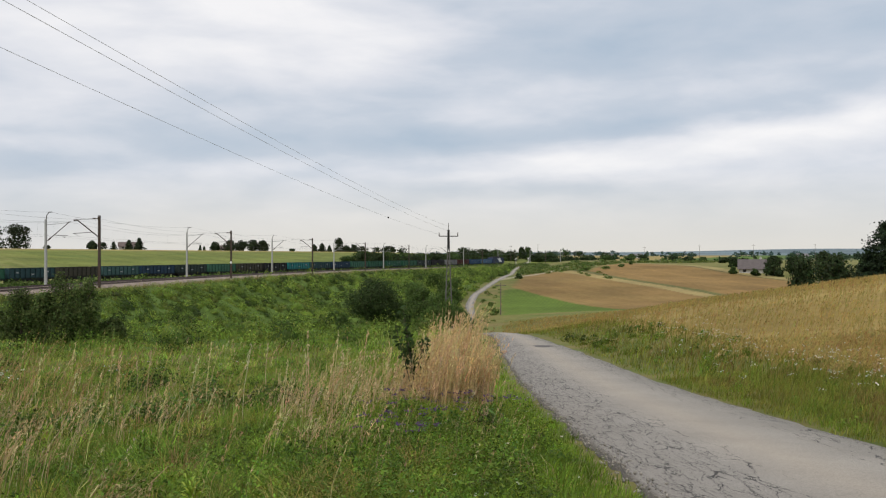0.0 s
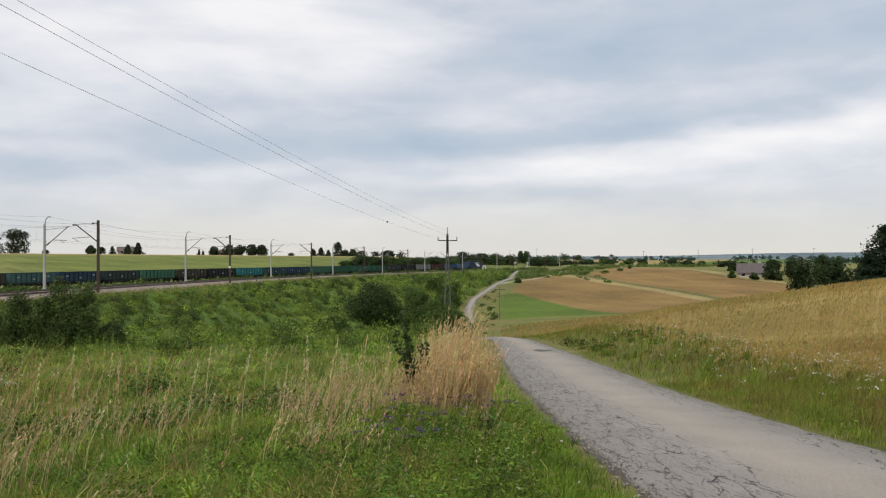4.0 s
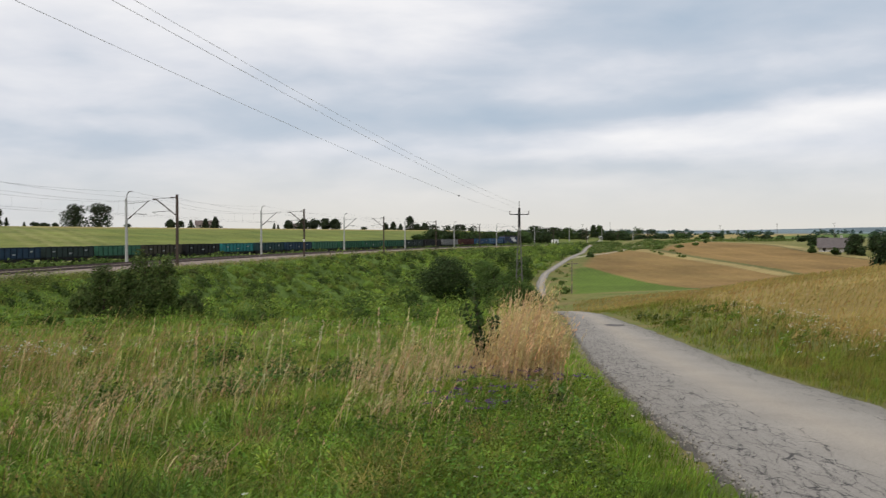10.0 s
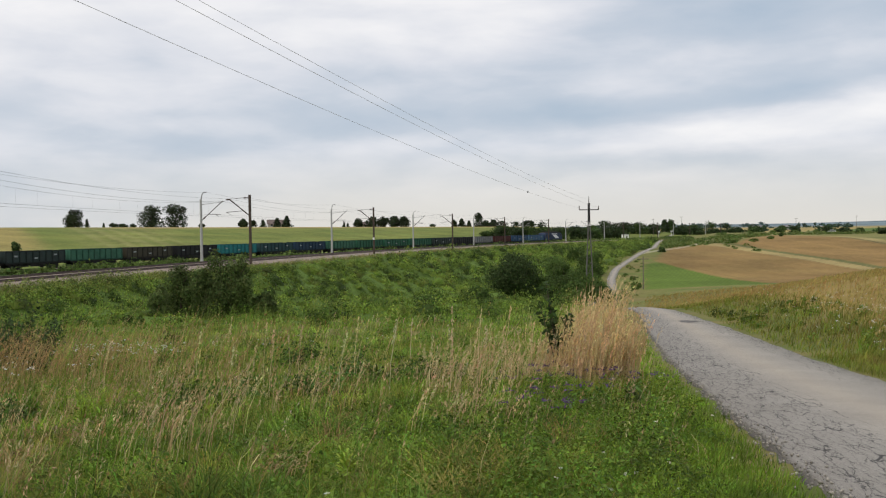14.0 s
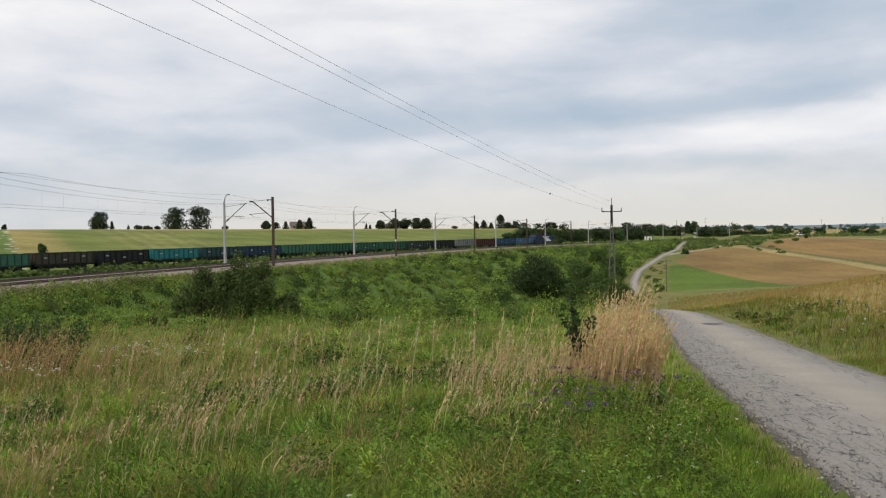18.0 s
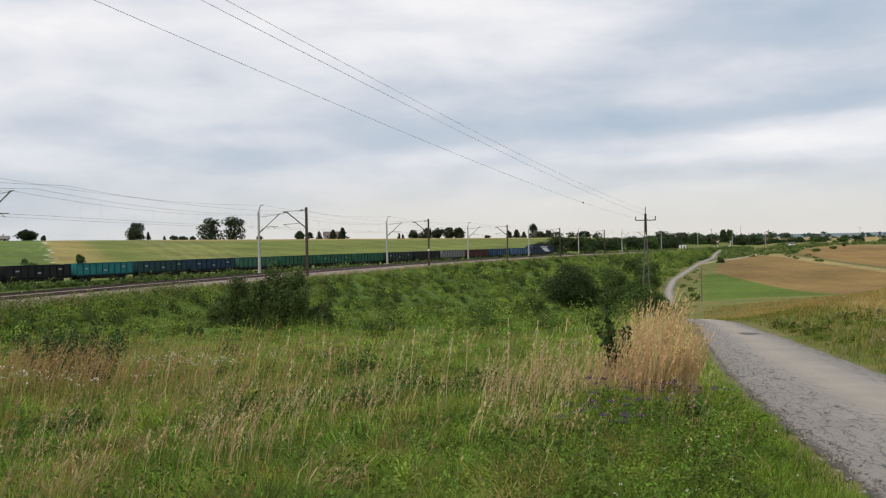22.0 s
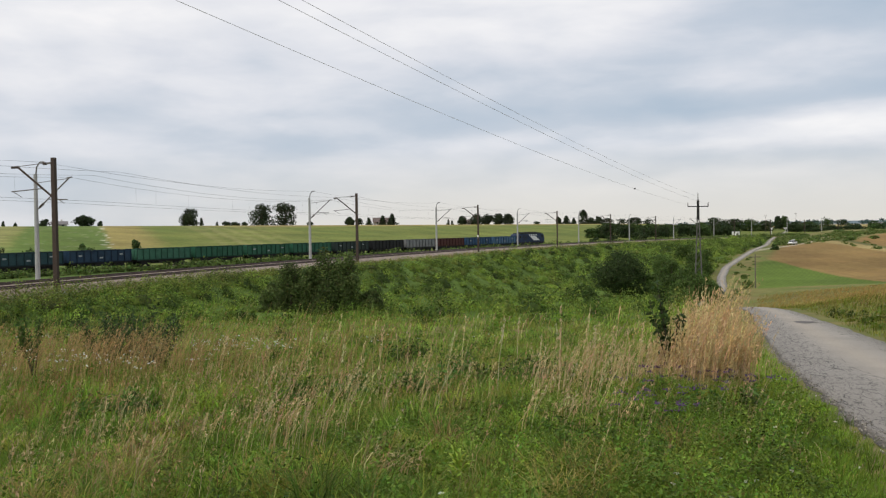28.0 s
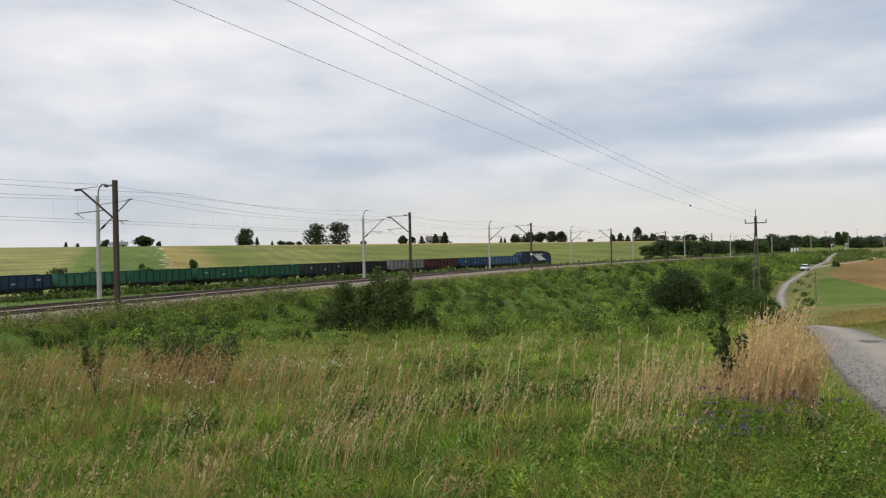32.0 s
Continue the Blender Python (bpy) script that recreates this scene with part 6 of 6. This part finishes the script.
for i, (x, y, h, w) in enumerate(HEDGE):
    build_tree("tree", x, y, h * 1.1, w * 1.5, 1400, 0.6, T_DARK if i % 3 else T_MID, "dense dark hedge tree beyond the level crossing", "tree", 200 + i, False, 0.02, group="hedge trees beyond the crossing", lumps=36)

# trees and shrubs across the valley, to the right of the lane
EAST = [(115, 893, 10.2, 14.3), (128, 891, 8.0, 14), (153, 887, 7.0, 13), (175, 880, 5, 14), (118, 486, 3.3, 5.7), (121, 465, 2.6, 6.7), (122, 444, 2.3, 4.6), (120, 403, 2.4, 5.6), (97, 315, 3.4, 3.8), (95, 271, 5.8, 7.0), (103, 277, 5.4, 6.0),
        (71, 186, 8.9, 6.6), (98, 241, 8.2, 8.0), (80, 191, 8.8, 6.6), (87, 196, 6.6, 7.6), (80, 174, 6.6, 7.0), (93, 205, 6.8, 7.0), (108, 509, 3.2, 6.6), (108, 549, 2.4, 8.1)]
for i, (x, y, h, w) in enumerate(EAST):
    build_tree("tree", x, y, h, w, 2600 if y < 280 else 700, 0.36 if y < 280 else 0.6, T_DARK if i % 3 or y < 280 else T_MID, "round dark green tree across the valley", "tree", 300 + i, False, 0.05, group="trees across the valley", lumps=40)
build_tree("conifer", 68.6, 145, 11.8, 17.0, 13000, 0.24, (0.022, 0.038, 0.016), "tall dark spruce behind the cornfield", "tree", 399, True, 0.05, spread=0.35)
build_tree("conifer", 67.5, 149, 7.6, 10.0, 6500, 0.24, (0.024, 0.040, 0.016), "dark spruce behind the cornfield", "tree", 398, True, 0.05, spread=0.35)

# low shrubs in the rough grass round the field track
SHRUBS = [(21, 262, 1.6, 3.2), (45, 300, 1.2, 5), (52, 303, 1.0, 4), (38, 318, 1.1, 5), (50, 330, 1.3, 6), (33, 330, 1.0, 4), (60, 318, 1.0, 3), (72, 362, 1.3, 3), (44, 405, 1.4, 6), (60, 430, 1.3, 7), (75, 445, 1.4, 6), (88, 462, 1.6, 5), (100, 470, 1.8, 5),
          (112, 480, 1.7, 5), (130, 500, 1.8, 7), (145, 470, 1.8, 6), (150, 440, 1.6, 5), (160, 455, 2.0, 5), (8.0, 152, 1.1, 2.2), (8.4, 172, 0.7, 1.6)]
for i, (x, y, h, w) in enumerate(SHRUBS):
    build_tree("shrub", x, y, h, w, 420, 0.26, T_MID if i in (0, 7) else T_YEL, "low green shrub in the rough grass", "shrub", 420 + i, False, 0.02, group="shrubs across the valley", lumps=12)
# garden and hedgerow along the far edge of the stubble
HEDGEROW = [(128 + 9 * i - (i % 3) * 3, 430 - 17 * i + (i % 2) * 7, 1.7 + 0.5 * ((i * 7) % 3), 4.5 + (i * 5) % 4) for i in range(10)]
HEDGEROW += [(90, 272, 2.0, 3.6), (95.5, 268, 1.7, 3.2), (86, 280, 2.2, 3.4)]
for i, (x, y, h, w) in enumerate(HEDGEROW):
    build_tree("shrub", x, y, h, w, 420, 0.4, T_DARK if i % 2 else T_MID, "dense hedgerow shrub beyond the stubble field", "shrub", 460 + i, False, 0.02, group="hedgerow beyond the stubble", lumps=12)

# shrubs on the railway bank
build_tree("tree", -9.4, 127, 7.0, 9.0, 15000, 0.14, (0.042, 0.066, 0.02), "round dark bush-like tree at the foot of the embankment", "tree", 500, False, 0.14, spread=0.34, lumps=38)
BANK = [(-21.0, 52.2, 4.2, 2.5), (-20.1, 52.6, 3.6, 2.0), (-22.0, 52.3, 3.2, 1.9), (-23.6, 52.6, 3.3, 2.2), (-25.0, 53.2, 2.5, 1.9), (-22.8, 53.2, 2.2, 1.8), (-18.8, 53.4, 1.5, 1.6), (-19.5, 92, 2.6, 4.6), (-16, 95, 2.4, 4.0), (-5.6, 128, 3.6, 4.2), (-2.6, 132, 3.4, 4.6),
        (0.2, 130, 3.6, 4.8), (-13.5, 120, 2.6, 3.4), (1.8, 127, 2.8, 3.4), (-1.4, 124, 3.0, 3.6), (-0.5, 150, 4.2, 5.0), (-3.5, 160, 4.4, 5.5), (-5, 172, 4.4, 5.0), (2.4, 113, 2.8, 2.6), (1.6, 168, 3.6, 4.0), (0.5, 185, 4.0, 5.0), (-6, 195, 3.6, 5.0), (2.5, 205, 3.4, 4.2), (-2, 215, 3.4, 5)]
for i, (x, y, h, w) in enumerate(BANK):
    dark = 0.8 + 0.4 * ((i * 37) % 10) / 10
    build_tree("bush", x, y, h, w * 1.15, 8000 if y < 80 else 4600, 0.075 if y < 80 else 0.14, tuple(c * dark for c in ((0.092, 0.128, 0.037) if y < 80 else (0.075, 0.12, 0.028))), "leafy green bush on the railway embankment", "bush", 520 + i, False, 0.02, spread=0.35, group="bushes on the embankment", lumps=34)


def build_bank_weeds():
    """Scrub, brambles and weeds that cover the embankment, and rough growth between the tracks."""
    rs = np.random.RandomState(77)
    ch = []
    shades = np.array(((0.205, 0.295, 0.045), (0.15, 0.22, 0.037), (0.06, 0.097, 0.02), (0.225, 0.31, 0.05), (0.17, 0.205, 0.044)))
    for n, s0, s1, lo, hi, per, leaf, rad in ((2300, -75, 110, 6.5, 46, 190, 0.088, 0.95), (1700, 100, 480, 6.5, 42, 110, 0.165, 1.5), (3200, -75, 130, 3.6, 50, 50, 0.075, 0.45), (1800, 120, 480, 3.9, 46, 46, 0.13, 0.7), (2200, -75, 55, 3.5, 7.5, 56, 0.07, 0.5)):
        s = s0 + (s1 - s0) * rs.rand(n)
        d = lo + (hi - lo) * rs.rand(n) ** 1.25
        x, y, h = main_line(s)
        x, y = x + np.cos(h) * (d + MID), y - np.sin(h) * (d + MID)
        dl = beside(x, y, lane_x, lane_y, lane_h, 1)[0]
        lump = fbm(x, y, 9, 61)
        far = np.hypot(x, y)
        keep = (dl < -4.0 + 2.4 * smooth(95, 125, y)) & (far > 50 + 3 * lump)
        x, y, d, lump, far = (q[keep] for q in (x, y, d, lump, far))
        m = len(x)
        big = rad * (0.4 + 0.9 * rs.rand(m) ** 1.5) * (1 + 0.5 * lump).clip(0.4) * smooth(0.5, 6.5, d + 2 * rs.rand(m)) * (0.55 + 0.45 * smooth(50, 62, far)) + 0.08
        k = (rs.rand(m) * 5 * 0.45 + (0.5 + 0.55 * fbm(x, y, 7, 62)).clip(0, 0.99) * 5 * 0.55).astype(int)
        tone = shades[k] * (0.65 + 0.6 * rs.rand(m, 1))
        tone = mixc(tone, np.array((0.27, 0.22, 0.10)), 0.35 * smooth(8.5, 5.0, d + 2 * rs.rand(m)))
        big = np.minimum(big, rad * 1.15)
        tall = big * (0.75 + 0.7 * rs.rand(m)) * (1.0 + 0.5 * lump).clip(0.5) * smooth(3, 11, d + 2 * rs.rand(m)).clip(0.7 if rad == 0.5 else 0.3)
        if rad == 0.5:
            tall = (0.55 + 0.55 * rs.rand(m)) * (1.0 + 0.4 * lump) * smooth(105, 62, y).clip(0.4)
        ch.append(mounds(x, y, big, tall, per, leaf, tone, rs))
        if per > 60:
            # cores painted darker than their leaves, for the shade inside a clump
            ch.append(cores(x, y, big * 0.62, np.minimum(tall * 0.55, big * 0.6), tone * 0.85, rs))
    # dry grass along the shoulder of the ballast
    n = 16000
    s = -75 + 500 * rs.rand(n)
    d = MID + 3.75 + 2.6 * rs.rand(n) ** 1.3
    x, y, h = main_line(s)
    x, y = x + np.cos(h) * d, y - np.sin(h) * d
    tone = toned(mixc(np.tile(np.array((0.30, 0.25, 0.11)), (n, 1)), np.array((0.15, 0.21, 0.045)), 0.5 + 0.8 * fbm(x, y, 6, 67)), n, 0.25, rs)
    v, f, t = blades(np.c_[x, y, land(x, y)], (0.2 + 0.45 * rs.rand(n)) * (1 + 0.7 * fbm(x, y, 3, 69)).clip(0.3), np.interp(s, (0, 400), (0.035, 0.14)), 0.2 + 0.6 * rs.rand(n), tone, rs=rs)
    n = 24000
    s = -75 + 420 * rs.rand(n)
    d = 3.35 + 1.1 * rs.rand(n) ** 0.8
    x, y, h = main_line(s)
    x, y = x + np.cos(h) * (d + MID), y - np.sin(h) * (d + MID)
    tone = toned(mixc(np.tile(np.array((0.25, 0.20, 0.095)), (n, 1)), np.array((0.15, 0.20, 0.045)), 0.65 + 0.9 * fbm(x, y, 4, 68)), n, 0.25, rs)
    low = blades(np.c_[x, y, rail_level(s) - 0.14 - (d - 3.1) * 0.667], (0.04 + 0.30 * (d - 3.3)) * (0.5 + 0.8 * rs.rand(n)), np.interp(s, (0, 400), (0.035, 0.14)), 0.2 + 0.6 * rs.rand(n), tone, rs=rs)
    stuff("shoulder_grass", [(v, f, t), low], M_GRASS, "dry grass along the shoulder of the ballast", "grass")
    # rank grass that stands between and over the brambles
    gr = []
    for n, s0, s1, w in ((20000, -75, 110, 0.028), (11000, 100, 430, 0.07)):
        s = s0 + (s1 - s0) * rs.rand(n)
        d = 5 + 42 * rs.rand(n) ** 1.2
        x, y, h = main_line(s)
        x, y = x + np.cos(h) * (d + MID), y - np.sin(h) * (d + MID)
        lump = fbm(x, y, 7, 161)
        keep = (beside(x, y, lane_x, lane_y, lane_h, 1)[0] < -3.0) & (np.hypot(x, y) > 46) & (rs.rand(n) < 0.45 + 0.8 * lump)
        x, y, lump, d = x[keep], y[keep], lump[keep], d[keep]
        m = len(x)
        tone = toned(mixc(mixc(np.tile(np.array((0.15, 0.22, 0.04)), (m, 1)), np.array((0.10, 0.155, 0.03)), 0.5 + 0.8 * fbm(x, y, 5, 162)), np.array((0.27, 0.22, 0.10)), 0.45 * smooth(0.2, 0.8, fbm(x, y, 10, 163)) * rs.rand(m)), m, 0.25, rs)
        gr.append(blades(np.c_[x, y, land(x, y) + 0.25 * rs.rand(m)], (0.55 + 0.6 * rs.rand(m)) * smooth(3, 9, d).clip(0.35), np.full(m, w), 0.15 + 0.5 * rs.rand(m), tone, rs=rs))
    stuff("embankment_grass", gr, M_GRASS, "rank green grass over the railway embankment", "grass")
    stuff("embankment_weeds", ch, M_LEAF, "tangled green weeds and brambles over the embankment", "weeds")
    ch = []
    n = 3000
    s = -60 + 520 * rs.rand(n)
    x, y, h = main_line(s)
    d = -1.6 - 9 * rs.rand(n) ** 2
    x, y = x + np.cos(h) * d, y - np.sin(h) * d
    big = np.where(rs.rand(n) < 0.12, 0.7, 0.32) * (0.6 + 0.7 * rs.rand(n)) * (1 + 0.7 * fbm(x, y, 14, 65)).clip(0.3)
    per = 10
    a = rs.randn(n, per, 3)
    a /= np.linalg.norm(a, axis=2)[:, :, None]
    a[:, :, 2] = np.abs(a[:, :, 2])
    c = (np.stack([x, y, land(x, y)], 1)[:, None] + a * big[:, None, None]).reshape(-1, 3)
    ch.append(leaves(c, 0.2, toned((0.10, 0.15, 0.036), len(c), 0.3, rs), rs))
    # weeds along the near side of the goods track
    n = 6500
    s = -30 + 480 * rs.rand(n)
    x, y, h = goods_line(s)
    d = 2.4 + 5 * rs.rand(n)
    x, y = x + np.cos(h) * d, y - np.sin(h) * d
    big = (0.35 + 0.55 * rs.rand(n)) * (1 + 0.8 * fbm(x, y, 18, 66)).clip(0.2) + np.where(rs.rand(n) < 0.10, 0.8, 0)
    a = rs.randn(n, per, 3)
    a /= np.linalg.norm(a, axis=2)[:, :, None]
    a[:, :, 2] = np.abs(a[:, :, 2])
    c = (np.stack([x, y, land(x, y)], 1)[:, None] + a * big[:, None, None]).reshape(-1, 3)
    ch.append(leaves(c, 0.30, toned(np.repeat(np.array((0.095, 0.14, 0.036)) * (0.5 + rs.rand(n, 1)), per, 0), len(c), 0.25, rs), rs))
    stuff("trackside_weeds", ch, M_LEAF, "rough green growth between the railway tracks", "weeds")


build_bank_weeds()


def build_rough_growth():
    """Coarse grass, thistles and low scrub along the field track and the lane in the valley."""
    rs = np.random.RandomState(83)
    ch = []
    for px, py, ph, y0, y1, lo, hi, n in ((trk_x, trk_y, trk_h, 255, 480, 2.2, 30, 900), (trk_x, trk_y, trk_h, 255, 480, -16, -2.2, 500), (lane_x, lane_y, lane_h, 112, 260, 2.2, 5, 60), (lane_x, lane_y, lane_h, 255, 480, 1.8, 14, 420)):
        i = rs.randint(0, len(px), 6 * n)
        i = i[(py[i] > y0) & (py[i] < y1)][:n]
        d = lo + (hi - lo) * rs.rand(len(i)) ** (1.3 if lo > 0 else 0.8)
        x, y = px[i] + np.cos(ph[i]) * d, py[i] - np.sin(ph[i]) * d
        crop = ((x + 0.155 * y > 92) & (x - 46 > (y - 302) * 0.3) & (y < 405)) | ((y < 300) & (y > 219) & (x + 0.19 * y > 57) & (x + 0.155 * y < 84)) | (np.abs(beside(x, y, trk_x, trk_y, trk_h, 2)[0]) < 1.9) | (np.abs(beside(x, y, lane_x, lane_y, lane_h, 1)[0]) < 2.2)
        lump = fbm(x, y, 17, 85)
        crop |= rs.rand(len(x)) > 0.6 + 0.6 * lump
        x, y, lump = x[~crop], y[~crop], lump[~crop]
        m = len(x)
        big = (0.3 + 0.8 * rs.rand(m) ** 2) * (1 + 0.5 * lump) * np.interp(y, (110, 200, 300), (0.5, 0.8, 1.2))
        tone = mixc(np.tile(np.array((0.15, 0.19, 0.05)), (m, 1)), np.array((0.075, 0.12, 0.03)), rs.rand(m) * 1.2 - 0.2)
        ch.append(mounds(x, y, big * 1.3, big * (0.6 + 0.6 * rs.rand(m)), 42, np.interp(y, (110, 300), (0.12, 0.34)), tone, rs))
    stuff("rough_growth", ch, M_LEAF, "coarse grass and low scrub along the field track", "weeds")


build_rough_growth()
# a dense hedge between the goods track and the fields, towards the crossing
for i in range(13):
    x, y = -40 + 5.0 * i + (i * 7 % 3) * 0.8, 394 + 9.0 * i - (i % 2) * 5
    build_tree("hedge_tree", x, y, 4.2 + (i * 5 % 4) * 0.7 + (1.4 if i == 1 else 0), 8.5 + (i * 3 % 4), 1300, 0.5, T_DARK if i % 3 else T_MID, "dense dark green hedge tree beside the goods track", "tree", 640 + i, False, 0.02, group="hedge beside the goods track", lumps=40)
# bushes behind the train
for i, (s, d, h, w) in enumerate(((67, -9, 5.0, 3.4), (45, -9, 4.3, 6.0), (56, -9, 4.6, 5.0), (38, -9, 4.3, 6.0), (300, -8, 3.6, 7), (309, -9, 3.2, 6), (285, -10, 2.4, 6), (272, -11, 2.0, 5))):
    x, y, hd = (float(q[0]) for q in goods_line(s))
    build_tree("bush", x + math.cos(hd) * d, y - math.sin(hd) * d, h, w, 620, 0.34, T_MID if i < 4 else T_DARK, "dark green bush behind the goods track", "bush", 600 + i, False, 0.02, group="bushes behind the goods track", lumps=16)


def build_sapling(x, y, h, w, n, tone, label, seed, low=0.25):
    """A young shrub of several shoots with leaves along them."""
    rs = np.random.RandomState(seed)
    t = thing("sapling", label, "sapling", pose(x, y, ground_at(x, y)))
    pts = []
    for i in range(7):
        a, out = rs.rand() * 6.283, w * (0.1 + 0.4 * rs.rand())
        hh = h * (0.55 + 0.45 * rs.rand()) if i else h
        top = (math.cos(a) * out, math.sin(a) * out, hh)
        bm = B()
        bar(bm, (0, 0, -0.05), top, 0.014, 0.004, 5)
        part("shoot", bm, M_BARK, t)
        f = low + (1 - low) * rs.rand(n // 7)
        pts.append(np.array(top)[None] * f[:, None] + rs.randn(n // 7, 3) * 0.055 * w)
    c = np.concatenate(pts)
    v, f, q = leaves(c, 0.055, toned(tone, len(c), 0.3, rs), rs, aspect=1.8)
    o = new("foliage", mesh_of("foliage", v, f, M_LEAF, q))
    o.parent = t
    return t


build_sapling(-0.40, 16.0, 1.8, 0.85, 360, (0.045, 0.072, 0.022), "dark green sapling growing in the pale tuft", 1, 0.5)
build_sapling(0.45, 17.9, 1.4, 0.3, 120, (0.05, 0.08, 0.025), "thin green sapling at the edge of the tuft", 2)
build_sapling(-15.9, 19.9, 1.6, 0.85, 560, (0.085, 0.14, 0.034), "young green sapling in the meadow", 3, 0.5)
build_sapling(-15.0, 22.8, 1.8, 2.6, 1100, (0.05, 0.08, 0.028), "dark young shrub among rusty grass", 4)
build_sapling(-14.0, 22.2, 1.5, 2.0, 800, (0.05, 0.078, 0.028), "dark young shrub among rusty grass", 5)
build_sapling(-16.8, 24.0, 1.6, 2.0, 1500, (0.05, 0.085, 0.025), "green young shrub among rusty grass", 6)


def build_leafy_plant(x, y, h, stems, leaf, tone, label, seed):
    """Upright shoots with long narrow leaves standing off in turns."""
    rs = np.random.RandomState(seed)
    t = thing("leafy_plant", label, "plant", pose(x, y, ground_at(x, y)), "leafy plants in the meadow")
    for i in range(stems):
        a = rs.rand() * 6.283
        off = 0.28 * h * math.sqrt(rs.rand()) * (stems > 1)
        bx, by = off * math.cos(a), off * math.sin(a)
        hh = h * (0.75 + 0.3 * rs.rand())
        lx, ly = 0.12 * hh * rs.randn(), 0.12 * hh * rs.randn()
        bm = B()
        bar(bm, (bx, by, -0.05), (bx + lx, by + ly, hh), 0.006, 0.003, 5)
        stem = part("stem", bm, M_BARK, t, "thin green stem")
        n = 26
        f = np.linspace(0.2, 1.0, n)
        to = np.arange(n) * 2.4 + rs.rand()
        p = np.c_[bx + lx * f, by + ly * f, hh * f]
        size = leaf * (1.15 - 0.55 * f) * (0.8 + 0.4 * rs.rand(n))
        v, q, c = blades(p, size, size * 0.24, np.full(n, 0.85), toned(tone, n, 0.15, rs), rs=rs, toward=to, droop=0.3 * rs.rand(n))
        o = new("foliage", mesh_of("foliage", v, q, M_LEAF, c))
        o.parent = stem
    return t


L_LIME, L_FRESH = (0.30, 0.40, 0.06), (0.17, 0.27, 0.04)
for i, (x, y, h, k, leaf, tone) in enumerate(((-7.1, 12.6, 0.62, 9, 0.15, L_LIME), (-5.2, 12.5, 0.5, 4, 0.13, L_LIME), (-2.0, 7.4, 0.34, 3, 0.17, L_LIME), (-9.0, 14.2, 0.55, 6, 0.13, L_FRESH), (-3.6, 11.2, 0.5, 5, 0.12, L_FRESH), (-6.3, 9.6, 0.4, 4, 0.13, L_FRESH), (-1.0, 10.3, 0.42, 4, 0.12, L_FRESH), (-4.4, 7.6, 0.34, 3, 0.12, L_FRESH))):
    build_leafy_plant(x, y, h, k, leaf, tone, "bright yellow-green leafy plant among the grass" if tone is L_LIME else "fresh green leafy plant among the grass", 30 + i)


def build_arching_grass():
    """Tussocks of long dry blades that bow over to one side."""
    rs = np.random.RandomState(57)
    for x, y, n, h, to in ((-2.75, 7.7, 70, 0.62, 0.25), (-0.9, 7.3, 22, 0.45, 0.5), (-5.6, 8.6, 26, 0.5, 0.1), (-1.7, 12.0, 40, 0.7, 0.3), (0.9, 9.2, 18, 0.4, 2.6), (-8.2, 11.0, 30, 0.6, 0.2)):
        px, py = x + 0.13 * rs.randn(n), y + 0.10 * rs.randn(n)
        hh = h * (0.6 + 0.5 * rs.rand(n))
        tone = toned(mixc(np.tile(S_PALE * 0.8, (n, 1)), S_TAN, rs.rand(n)), n, 0.15, rs)
        v, f, c = blades(np.c_[px, py, land(px, py)], hh, 0.006 + 0.005 * rs.rand(n), 0.35 + 0.55 * rs.rand(n), tone, rs=rs, toward=to + 0.5 * rs.randn(n), droop=0.25 + 0.35 * rs.rand(n))
        tagged(new("dry_tussock", mesh_of("dry_tussock", v, f, M_STRAW, c)), "arching tussock of long dry pale grass blades", "grass tussock", "arching dry tussocks")


build_arching_grass()


def build_far_woods():
    """Belts of distant woodland and hedges over the plain."""
    rs = np.random.RandomState(91)
    ch = []
    # each farther belt has a bluer leaf tone: haze put into the colour
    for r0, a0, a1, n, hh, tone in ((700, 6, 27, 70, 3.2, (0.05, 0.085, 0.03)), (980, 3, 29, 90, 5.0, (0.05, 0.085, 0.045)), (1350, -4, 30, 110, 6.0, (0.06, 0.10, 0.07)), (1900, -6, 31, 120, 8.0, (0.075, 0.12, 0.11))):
        az = np.radians(a0 + (a1 - a0) * rs.rand(n))
        keep = np.sin(az * 37 + r0) + 0.9 * np.sin(az * 91 + 2 * r0) > -0.35
        az = az[keep]
        r = r0 * (1 + 0.06 * rs.randn(len(az)))
        x, y = np.sin(az) * r, np.cos(az) * r
        z = land(x, y)
        for xx, yy, zz in zip(x, y, z):
            k = 46
            w = hh * (1.2 + 1.6 * rs.rand())
            h = hh * (0.6 + 0.6 * rs.rand())
            p, f, out = crown_points(k, w, w, h, 0.0, rs, False, 6)
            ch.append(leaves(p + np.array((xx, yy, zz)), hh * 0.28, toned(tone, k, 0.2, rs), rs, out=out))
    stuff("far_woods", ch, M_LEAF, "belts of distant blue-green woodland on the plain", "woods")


build_far_woods()


def motions():
    for ob, rows in MOVES:
        walk(ob, rows)


motions()
